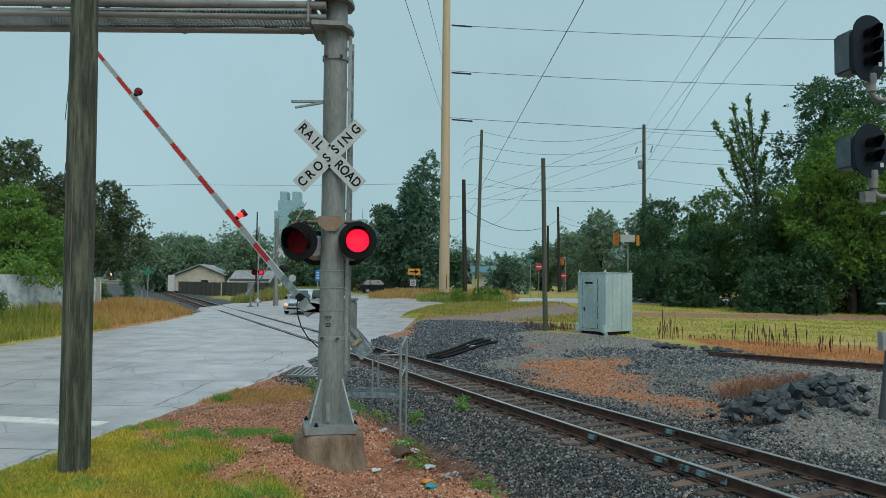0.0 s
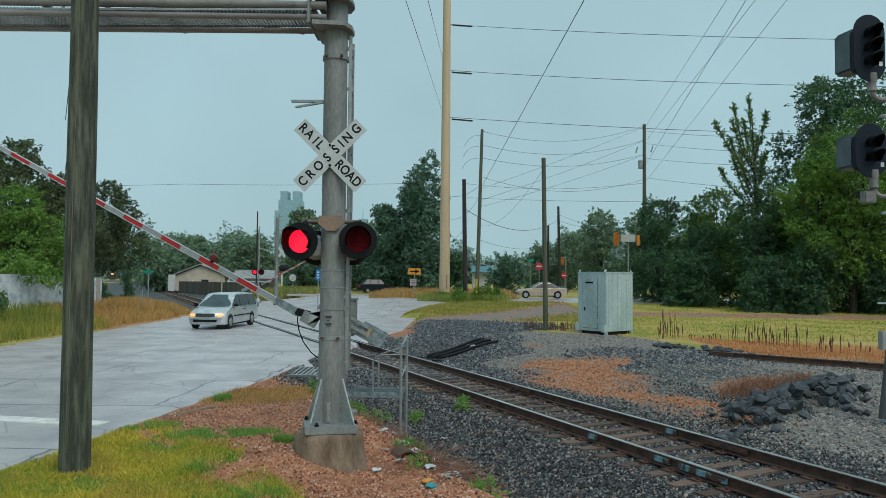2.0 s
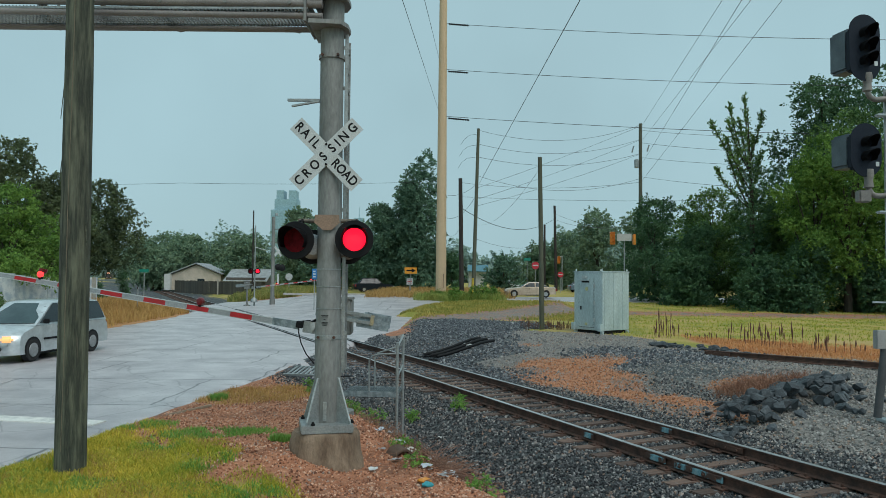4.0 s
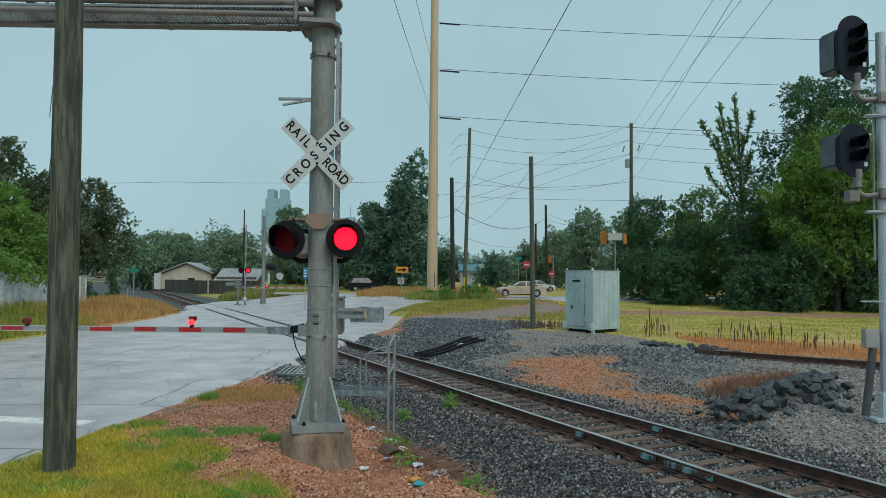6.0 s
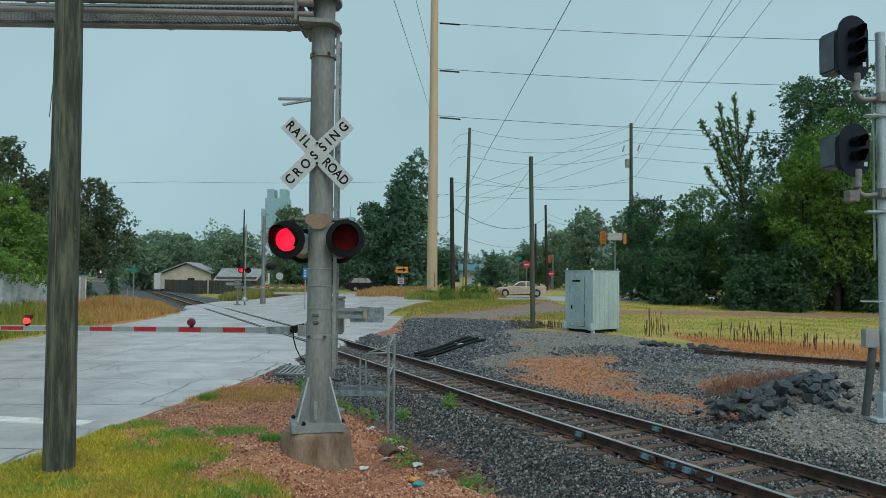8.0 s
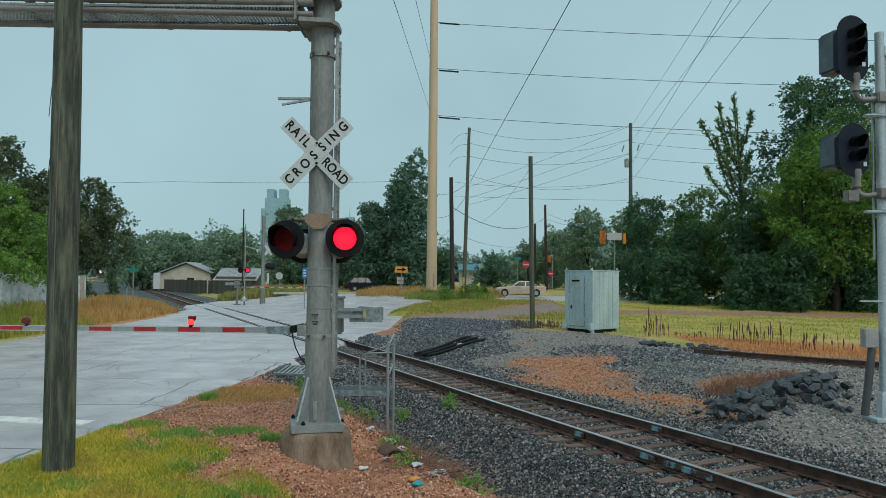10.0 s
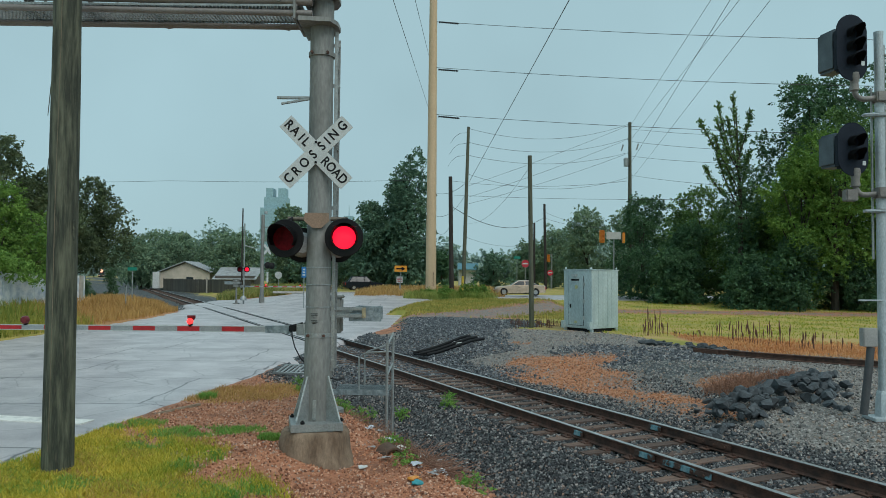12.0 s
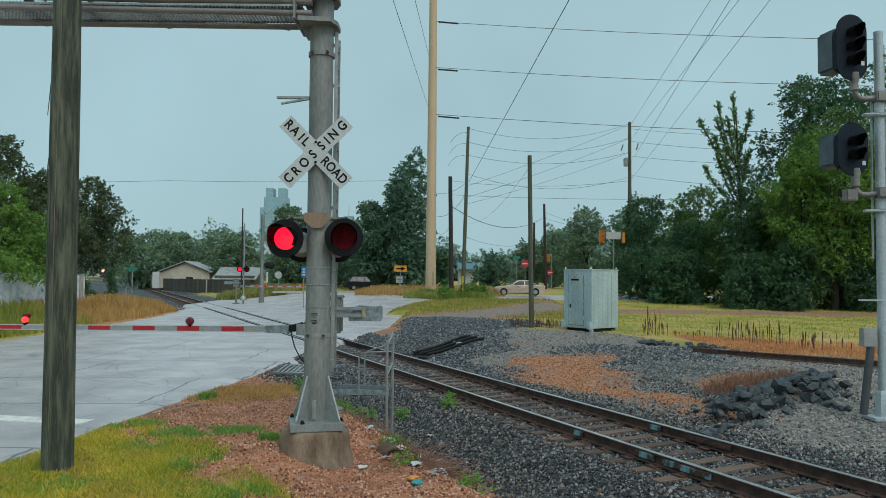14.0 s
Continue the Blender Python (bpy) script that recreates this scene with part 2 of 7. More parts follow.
# ---- ground ----
def zone_material():
    """Soil, grass, red clay, dark stone and pale gravel, blended by the ground's zone layers."""
    m = bpy.data.materials.new("ground_soil")
    m.use_nodes = True
    t = m.node_tree
    s = t.nodes["Principled BSDF"]
    co = t.nodes.new("ShaderNodeTexCoord")
    za, zb = t.nodes.new("ShaderNodeAttribute"), t.nodes.new("ShaderNodeAttribute")
    za.attribute_name, zb.attribute_name = "zone_a", "zone_b"
    sa, sb = t.nodes.new("ShaderNodeSeparateColor"), t.nodes.new("ShaderNodeSeparateColor")
    t.links.new(za.outputs["Color"], sa.inputs[0])
    t.links.new(zb.outputs["Color"], sb.inputs[0])
    edge = grow(t, "ShaderNodeTexNoise", Scale=2.6, Detail=8, Roughness=0.7)
    fine = grow(t, "ShaderNodeTexNoise", Scale=9, Detail=9, Roughness=0.82)
    wide = grow(t, "ShaderNodeTexNoise", Scale=0.45, Detail=5)
    cell = grow(t, "ShaderNodeTexVoronoi", Scale=17)
    small = grow(t, "ShaderNodeTexVoronoi", Scale=34)
    for n in (edge, fine, wide, cell, small):
        t.links.new(co.outputs["Object"], n.inputs["Vector"])

    def ramp(node, out, stops):
        r = t.nodes.new("ShaderNodeValToRGB")
        while len(r.color_ramp.elements) < len(stops):
            r.color_ramp.elements.new(0.5)
        for e, (p, c) in zip(r.color_ramp.elements, stops):
            e.position, e.color = p, (*c, 1)
        t.links.new(node.outputs[out], r.inputs[0])
        return r.outputs[0]

    dirt = ramp(fine, "Fac", [(0.3, (0.17, 0.066, 0.035)), (0.5, (0.38, 0.16, 0.085)), (0.72, (0.57, 0.31, 0.19))])
    clay = ramp(fine, "Fac", [(0.3, (0.20, 0.085, 0.046)), (0.5, (0.40, 0.18, 0.095)), (0.72, (0.55, 0.31, 0.19))])
    grass = ramp(wide, "Fac", [(0.35, (0.20, 0.21, 0.035)), (0.5, (0.34, 0.28, 0.06)), (0.65, (0.42, 0.29, 0.11))])
    dry = ramp(fine, "Fac", [(0.3, (0.27, 0.135, 0.055)), (0.7, (0.50, 0.27, 0.115))])
    stone = ramp(cell, "Color", [(0.1, (0.018, 0.02, 0.022)), (0.6, (0.06, 0.078, 0.082)), (0.95, (0.15, 0.15, 0.15))])
    gravel = ramp(small, "Color", [(0.1, (0.09, 0.086, 0.08)), (0.6, (0.19, 0.18, 0.165)), (0.95, (0.30, 0.28, 0.25))])
    damp = t.nodes.new("ShaderNodeMix")
    damp.data_type = "RGBA"
    drift = grow(t, "ShaderNodeTexNoise", Scale=1.3, Detail=6, Roughness=0.65)
    t.links.new(co.outputs["Object"], drift.inputs["Vector"])
    share = grow(t, "ShaderNodeMapRange", **{"From Min": 0.46, "From Max": 0.66, "To Min": 0.0, "To Max": 0.75})
    t.links.new(drift.outputs["Fac"], share.inputs["Value"])
    t.links.new(share.outputs[0], damp.inputs["Factor"])
    t.links.new(dirt, damp.inputs["A"])
    damp.inputs["B"].default_value = (0.135, 0.062, 0.038, 1)
    last = damp.outputs["Result"]
    for colour, sep, ch in ((clay, sa, "Green"), (grass, sa, "Red"), (dry, sa, "Blue"), (gravel, sb, "Green"), (stone, sb, "Red")):
        a = t.nodes.new("ShaderNodeMath")
        a.operation = "ADD"
        t.links.new(sep.outputs[ch], a.inputs[0])
        t.links.new(edge.outputs["Fac"], a.inputs[1])
        k = grow(t, "ShaderNodeMapRange", **{"From Min": 0.88, "From Max": 1.12})
        t.links.new(a.outputs[0], k.inputs["Value"])
        mx = t.nodes.new("ShaderNodeMix")
        mx.data_type = "RGBA"
        t.links.new(k.outputs[0], mx.inputs["Factor"])
        t.links.new(last, mx.inputs["A"])
        t.links.new(colour, mx.inputs["B"])
        last = mx.outputs["Result"]
    t.links.new(last, s.inputs["Base Color"])
    s.inputs["Roughness"].default_value = 0.9
    b1 = grow(t, "ShaderNodeBump", Strength=0.7, Distance=0.03)
    b2 = grow(t, "ShaderNodeBump", Strength=0.6, Distance=0.02)
    t.links.new(cell.outputs["Distance"], b1.inputs["Height"])
    t.links.new(fine.outputs["Fac"], b2.inputs["Height"])
    t.links.new(b1.outputs[0], b2.inputs["Normal"])
    t.links.new(b2.outputs[0], s.inputs["Normal"])
    return m


def spot(x, y, cx, cy, rx, ry, turn=0.0):
    """1 inside an ellipse, falling to 0 round it."""
    c, s = math.cos(radians(turn)), math.sin(radians(turn))
    u, v = ((x - cx) * c + (y - cy) * s) / rx, (-(x - cx) * s + (y - cy) * c) / ry
    return 1 - ss(0.75, 1.25, np.sqrt(u * u + v * v))


def zones(x, y):
    """Shares of grass, clay, dry grass, dark stone and pale gravel."""
    p = across(x, y)
    w = 0.35 * wob(x, y, 1.1, 0.7)
    near = (p < -2.5) & (x > near_edge(y) - 0.3) & (y < 30)
    front = ss(11.9, 10.6, y + 0.75 * (x + 4.4) + w) * ss(-2.75, -3.6, x + 0.18 * (y - 9) + w * 0.6)
    front = np.maximum(front, ss(9.3, 8.6, y + w * 0.4) * ss(-1.7, -2.5, x + w))
    grass = np.where(near, front, 0.0)
    dry = np.where(near, np.maximum.reduce([0.9 * spot(x, y, -4.3, 15.6, 1.2, 1.1), 0.8 * spot(x, y, -3.1, 16.3, 1.4, 0.7)]), 0.0)
    stone = ss(2.9, 2.3, np.abs(p) + 0.25 * w)
    stone = np.maximum(stone, np.where((p < 0), ss(2.9, 2.4, -p + 0.3 * w) * (y < 30), 0))
    stone = np.maximum(stone, spot(x, y, 1.4, 35.8, 3.3, 3.4, 10))
    stone = np.maximum(stone, np.where((y > 24) & (x < 2.6) & (y < 40), ss(1.0, 1.6, p) * ss(3.2, 1.6, x + w) * ss(-2.3, -1.3, x + 0.6 * w), 0))
    stone = np.maximum(stone, 0.85 * np.where(p > 1, ss(3.4, 2.4, p + w), 0))
    stone = np.maximum(stone, spot(x, y, 6.2, 22.5, 2.6, 1.3, -38))
    stone = np.maximum(stone, 0.8 * spot(x, y, 6.4, 19.5, 2.4, 1.6, -40))
    stone = np.maximum(stone, 0.8 * spot(x, y, 5.0, 23.2, 1.6, 1.2, 25))
    stone = np.maximum(stone, 0.55 * spot(x, y, 5.2, 16.8, 0.9, 1.8, 10))
    stone = np.maximum(stone, 0.75 * spot(x, y, -3.75, 20.5, 0.95, 3.2))
    right = p > 1.5
    gravel = np.where(right & (y < 33), ss(1.9, 2.6, p + w * 0.5), 0.0)
    lumps = ss(-0.7, 0.5, wob(x, y, 0.8, 1.9) + 0.5 * wob(x, y, 2.3, 0.2))
    clay = np.maximum.reduce([spot(x, y, 3.05, 20.8, 1.15, 2.0, 25), 0.9 * spot(x, y, 4.1, 21.6, 1.2, 1.1, 25), spot(x, y, 4.8, 16.1, 0.62, 2.3, 21), 0.85 * spot(x, y, 3.9, 18.9, 0.9, 1.6, 25), spot(x, y, 4.67, 16.8, 0.22, 0.3), 0.5 * spot(x, y, 2.6, 26.0, 0.5, 0.7, 25)])
    clay = np.where(right, np.maximum(clay * (0.47 + 0.46 * lumps), 0.62 * spot(x, y, 7.2, 17.2, 1.5, 0.8, 10)), 0)
    gravel = gravel * (1 - 0.95 * np.clip(clay, 0, 1))
    stone = stone * np.where(p > 1.6, np.clip(1.05 - 1.35 * clay, 0, 1), 1)
    # meadow at the right with its bare lane, dry stems along its edge
    isl = ss(39, 40.5, y) * ss(9.6, 8.4, x) * right
    meadow = (1 - isl) * np.where(right & (p > 6), ss(22.4, 24.4, y + 0.78 * (x - 9) + w - 4.5 * ss(9, 6.5, x)), 0.0)
    gravel = gravel * (1 - meadow)
    lane = np.exp(-((y - (49 - 0.12 * (x - 16))) / 3.3) ** 2) * (x > 6)
    rim = meadow * ss(31.5, 27, y + 0.78 * (x - 9) + w - 3 * ss(9, 6.5, x)) * ss(8.2, 9.6, x)
    dry = np.maximum(dry, rim)
    grass = np.maximum(grass, meadow * (1 - 0.9 * lane) * (1 - rim))
    gravel = np.maximum(gravel, 0.52 * lane * meadow)
    # island between the roads
    lane2 = np.exp(-((y - 40.5 - 1.7 * x) / 7.6) ** 4)
    grass = np.maximum(grass, isl * (1 - lane2) * ss(-1.0, 1.5, y - 47 + 3.6 * (x + 3.4) + 2 * w))
    gravel = np.maximum(gravel * (1 - isl), isl * 0.58 * lane2)
    # verge across the road, and all that is far
    verge = ss(-0.4, 0.3, far_edge(np.minimum(y, 52)) - x) * (p < -2.6)
    dry = np.maximum(dry, verge * ss(-27, -24.5, x + 0.1 * y + w) * ss(33, 36, y))
    grass = np.maximum(grass, verge * (1 - dry))
    far = ss(72, 78, y)
    grass = np.maximum(grass, far)
    stone = np.maximum(stone * np.where(np.abs(p) < 4, 1, 1 - far), np.where(y > 55, ss(4.2, 3.2, p) * ss(-15, -11, p), 0))
    return grass, clay, dry, stone, gravel


def sheet(name, xs, ys, zf, material):
    X, Y = np.meshgrid(xs, ys)
    Z = zf(X, Y)
    k = len(xs)
    i = np.arange((len(ys) - 1) * k).reshape(-1, k)[:, :-1].ravel()
    faces = np.stack([i, i + 1, i + k + 1, i + k], 1)
    me = raw(name, np.stack([X.ravel(), Y.ravel(), Z.ravel()], 1).tolist(), faces.tolist(), material, True)
    return me, X.ravel(), Y.ravel()


def stretch_axis(parts):
    out = []
    for a, b, step in parts:
        out += list(np.arange(a, b - 1e-6, step))
    return np.array(out + [parts[-1][1]])


def under_road(x, y):
    k = ss(-0.9, 0.1, on_road(x, y)) * ss(1.0, 1.9, np.abs(across(x, y)))
    return terrain(x, y) * (1 - k) + (rise(x, y) - 0.004) * k - 0.10 * ss(-0.1, 0.35, on_road(x, y))


def lay_ground():
    xs = stretch_axis([(-1500, -300, 100), (-300, -60, 12), (-60, -24, 1.2), (-24, -8, 0.5), (-8, 13, 0.16), (13, 40, 0.6), (40, 120, 5), (120, 300, 20), (300, 1500, 100)])
    ys = stretch_axis([(-300, -20, 40), (-20, 5, 2.5), (5, 26, 0.16), (26, 75, 0.5), (75, 160, 3), (160, 400, 20), (400, 3000, 200)])
    me, X, Y = sheet("ground", xs, ys, under_road, zone_material())
    g, c, d, s, v = zones(X, Y)
    for name, cols in (("zone_a", (g, c, d)), ("zone_b", (s, v, 0 * g))):
        at = me.color_attributes.new(name, "FLOAT_COLOR", "POINT")
        at.data.foreach_set("color", np.stack([*cols, 0 * g + 1], 1).astype(np.float32).ravel())
    tagged(new("ground", me), "uneven ground of grass, red clay, gravel and dark stone", "ground", kind="structure")


def asphalt():
    m = mat("worn_asphalt", (0.51, 0.48, 0.488), (0.335, 0.315, 0.33), scale=0.7, rough=0.36, bump=0.22, fine=70)
    t = m.node_tree
    s = t.nodes["Principled BSDF"]
    co = t.nodes.new("ShaderNodeTexCoord")
    warp = grow(t, "ShaderNodeTexNoise", Scale=0.9, Detail=5)
    ad = t.nodes.new("ShaderNodeVectorMath")
    ad.operation = "MULTIPLY_ADD"
    t.links.new(co.outputs["Object"], warp.inputs["Vector"])
    t.links.new(warp.outputs["Color"], ad.inputs[0])
    t.links.new(co.outputs["Object"], ad.inputs[2])
    ad.inputs[1].default_value = (0.4, 0.4, 0)
    br = grow(t, "ShaderNodeTexBrick", **{"Scale": 1.0, "Mortar Size": 0.045, "Mortar Smooth": 0.9, "Brick Width": 4.6, "Row Height": 3.6})
    br.offset = 0.22
    t.links.new(ad.outputs[0], br.inputs["Vector"])
    v = grow(t, "ShaderNodeTexVoronoi", Scale=0.7)
    v.feature = "DISTANCE_TO_EDGE"
    t.links.new(ad.outputs[0], v.inputs["Vector"])
    k = grow(t, "ShaderNodeMapRange", **{"From Min": 0.002, "From Max": 0.016, "To Min": 0.42, "To Max": 0.0})
    t.links.new(v.outputs["Distance"], k.inputs["Value"])
    mx = t.nodes.new("ShaderNodeMix")
    mx.data_type = "RGBA"
    mx.inputs["B"].default_value = (0.035, 0.037, 0.04, 1)
    old = s.inputs["Base Color"].links[0].from_socket
    gap = grow(t, "ShaderNodeMapRange", **{"To Min": 0.0, "To Max": 0.85})
    t.links.new(br.outputs["Fac"], gap.inputs["Value"])
    most = t.nodes.new("ShaderNodeMath")
    most.operation = "MAXIMUM"
    t.links.new(k.outputs[0], most.inputs[0])
    t.links.new(gap.outputs[0], most.inputs[1])
    t.links.new(most.outputs[0], mx.inputs["Factor"])
    t.links.new(old, mx.inputs["A"])
    t.links.new(mx.outputs["Result"], s.inputs["Base Color"])
    return m


def road_height(x, y):
    r = on_road(x, y) + 0.13 * wob(x, y, 1.7, 0.4) + 0.08 * wob(x, y, 5.3, 1.4)
    z = rise(x, y) + 0.006 * wob(x, y, 0.5) + 0.010
    p = across(x, y)
    z = z - 0.032 * ss(1.7, 1.0, np.abs(p))
    return z - np.clip(-r, 0, 3) * 0.9 - 0.03 * ss(0.25, 0, r)


def lay_road():
    xs = stretch_axis([(-24, -8, 0.4), (-8, -2, 0.12), (-2, 32, 0.5)])
    ys = stretch_axis([(-40, 6, 2), (6, 30, 0.12), (30, 80, 0.4)])
    me, X, Y = sheet("road", xs, ys, road_height, asphalt())
    tagged(new("road", me), "cracked wet grey asphalt road with a broken edge", "road", kind="structure")
    bm = bmesh.new()
    paint = mat("worn_road_paint", (0.78, 0.77, 0.72), (0.52, 0.52, 0.50), scale=4, rough=0.6, bump=0.1, spread=(0.42, 0.7))
    # pale kerb on the far side of the junction
    tagged(part("kerb", boxed((16, 0.35, 0.22), (-9, 73.6, 0.84), 0.03), mat("pale_kerb", (0.45, 0.44, 0.41), (0.36, 0.35, 0.33), rough=0.85)), "pale concrete kerb beyond the junction", "kerb", kind="structure")
    # stop line
    o = [(-12.2, 13.72), (-5.92, 12.62), (-5.98, 12.25), (-12.2, 13.28)]
    slab(bm, o, 0.0, 0.0225)
    tagged(part("stop_line", bm, paint, None, smooth=False), "worn white stop line painted on the asphalt", "road marking", kind="structure")


lay_ground()
lay_road()


# ---- railway ----
def rail_bm(length, head_only=False):
    """A flat-bottom rail along y, its head's top at 0."""
    half = [(0.0, 0.0), (0.028, 0.0), (0.036, -0.008), (0.036, -0.032), (0.012, -0.045), (0.009, -0.10), (0.011, -0.135), (0.07, -0.152), (0.07, -0.165)]
    o = half + [(-x, z) for x, z in half[::-1] if x > 0]
    bm = bmesh.new()
    a, b = [bm.verts.new((x, 0, z)) for x, z in o], [bm.verts.new((x, length, z)) for x, z in o]
    k = len(o)
    for i in range(k):
        f = bm.faces.new((a[i], b[i], b[(i + 1) % k], a[(i + 1) % k]))
        f.material_index = 1 if (o[i][1] > -0.001 and o[(i + 1) % k][1] > -0.009) or (o[i][1] > -0.009 and o[(i + 1) % k][1] > -0.001) else 0
    bm.faces.new(a), bm.faces.new(b[::-1])
    bmesh.ops.recalc_face_normals(bm, faces=bm.faces)
    return bm


def track_pose(s, p, z=0.0):
    """The pose at s metres along the track from the line y = 0, p metres to its right."""
    a = radians(TRACK_TURN)
    return pose(TRACK_X0 - s * math.sin(a) + p * math.cos(a), s * math.cos(a) + p * math.sin(a), z, 0, 0, TRACK_TURN)


def lay_track():
    track = tagged(new("railway_track"), "rusty railway track on dark stone ballast", "railway track")
    joints = mat("rail_paint_daubs", (0.075, 0.044, 0.034), (0.13, 0.30, 0.36), scale=7, rough=0.75, bump=0.2, spread=(0.46, 0.54), c=(0.42, 0.50, 0.50))
    for p in (-0.7525, 0.7525):
        ob = part("rail", rail_bm(440), [RUST, RAILTOP], track, "rusty rail with a worn bright head", track_pose(-30, p), False)
    plank, plate, spike = boxed((2.6, 0.23, 0.18), bevel=0.012), boxed((0.36, 0.19, 0.018), bevel=0.004), boxed((0.035, 0.035, 0.05), bevel=0.006)
    tie_me, plate_me, spike_me = mesh_of("tie", plank, TIE), mesh_of("tie_plate", plate, RUST), mesh_of("spike", spike, RUST)
    rnd = random.Random(4)
    n = 0
    s = 0.0
    while s < 150:
        at = track_pose(s, rnd.uniform(-0.05, 0.05), -0.268 + rnd.uniform(-0.012, 0.008)) @ pose(0, 0, 0, rnd.uniform(-0.6, 0.6), rnd.uniform(-0.4, 0.4), rnd.uniform(-1.6, 1.6))
        x, y = at.translation.x, at.translation.y
        if on_road(x, y) < 0.6 and n < 260:
            tie = new("tie", tie_me)
            tie.parent, tie.matrix_basis = track, at
            n += 1
            if s < 22:
                for p in (-0.7525, 0.7525):
                    pl = new("tie_plate", plate_me)
                    pl.parent, pl.matrix_basis = track, track_pose(s, p, -0.166)
                    for q in (-0.11, 0.11):
                        sp = new("spike", spike_me)
                        sp.parent, sp.matrix_basis = track, track_pose(s + q * 0.4, p + q, -0.145)
        s += 0.53 + rnd.uniform(-0.03, 0.03)
    # dark flangeways where the road crosses
    for p in (-0.7525, 0.7525):
        for q in (-0.075, 0.075):
            part("flangeway", boxed((0.07, 34, 0.02), (0, 0, 0), 0.0), BLACK, track, "dark groove beside the rail", track_pose(46, p + q, -0.006), False)
    # joint bars with blue-green paint
    for s, p, long, blue in ((11.5, -0.7525, 0.9, 1), (12.35, -0.7525, 0.42, 1), (14.0, -0.7525, 0.26, 1), (13.85, 0.7525, 0.3, 1), (12.6, 0.7525, 0.9, 0), (19.0, 0.7525, 0.9, 0)):
        sd = 0.042
        bar = part("joint_bar", box(boxed((0.03, long, 0.085), (-sd, 0, -0.082), 0.006), (0.03, long, 0.085), (sd, 0, -0.082), 0.006), joints if blue else RUST, track, "joint bar daubed with blue paint" if blue else "", track_pose(s, p))
        if long < 0.5:
            continue
        for q in range(4):
            for sd in (-0.065, 0.065):
                part("bolt", tubed((sd - 0.012, -0.34 + q * 0.225, -0.085), (sd + 0.012, -0.34 + q * 0.225, -0.085), 0.018, n=6), RUST, bar)


lay_track()


# ---- crossing mast ----
MX, MY = -1.742, 10.3
LENS_OFF = mat("dark_red_lens", (0.17, 0.004, 0.010), (0.07, 0.002, 0.005), scale=9, rough=0.5, bump=0.05)
LENS_OFF.node_tree.nodes["Principled BSDF"].inputs["Specular IOR Level"].default_value = 0.1
LENS_LIT = glow("lit_red_lens", (1.0, 0.008, 0.035), 1.5)
BLINK_SHUTTERS = {}


def ring_disc(inner, outer):
    """A flat ring looking along -y with a rolled edge."""
    bm = spin([(inner, -0.012), (inner, 0.016), (outer, 0.018), (outer + 0.008, 0.006), (outer, -0.008), (inner, -0.012)], 44, "Y")
    caps = [f for f in bm.faces if len(f.verts) > 4]
    bmesh.ops.delete(bm, geom=caps, context="FACES_ONLY")
    bmesh.ops.remove_doubles(bm, verts=bm.verts, dist=1e-5)
    bmesh.ops.recalc_face_normals(bm, faces=bm.faces)
    return bm


def flash_lamp(name, parent, at, turn, disc, lens, hood, phase, label):
    """A round signal lamp looking along -y: background disc, housing, hood, always glowing lens and an added dark
    shutter, hinged under its hood, that hides the glow to make it flash.
    """
    m = at @ pose(0, 0, 0, 0, 0, turn)
    lamp = part(name, ring_disc(lens * 1.02, disc), BLACK, parent, label, m)
    part("housing", spin([(lens * 1.15, -0.02), (lens * 1.12, -0.14), (lens * 0.8, -0.24), (0.0, -0.26)], 28, "Y"), BLACK, lamp)
    part("lens", spin([(0.0, 0.012), (lens * 0.6, 0.008), (lens, -0.004), (lens, -0.02)], 32, "Y"), LENS_LIT, lamp)
    bm = bmesh.new()
    n = 26
    rows = []
    for k, (y, r) in enumerate(((0.0, lens * 1.06), (-hood, lens * 1.12))):
        rows.append([bm.verts.new((r * math.cos(a), y * (1.0 if k == 0 else 0.45 + 0.55 * max(0.0, math.sin(a))), r * math.sin(a))) for a in [radians(-35 + 250 * i / n) for i in range(n + 1)]])
    for i in range(n):
        bm.faces.new((rows[0][i], rows[0][i + 1], rows[1][i + 1], rows[1][i]))
    bmesh.ops.solidify(bm, geom=bm.faces[:], thickness=0.006)
    part("hood", bm, BLACK, lamp)
    sh = spin([(0.0, 0.006), (lens * 1.045, 0.003), (lens * 1.045, -0.003), (0.0, -0.003)], 28, "Y")
    bmesh.ops.translate(sh, verts=sh.verts, vec=(0, 0, -lens))
    s = part("shutter", sh, LENS_OFF, lamp, "added dark red shutter that hides the always-lit lens between flashes")
    BLINK_SHUTTERS[s] = (lens, phase)
    return lamp


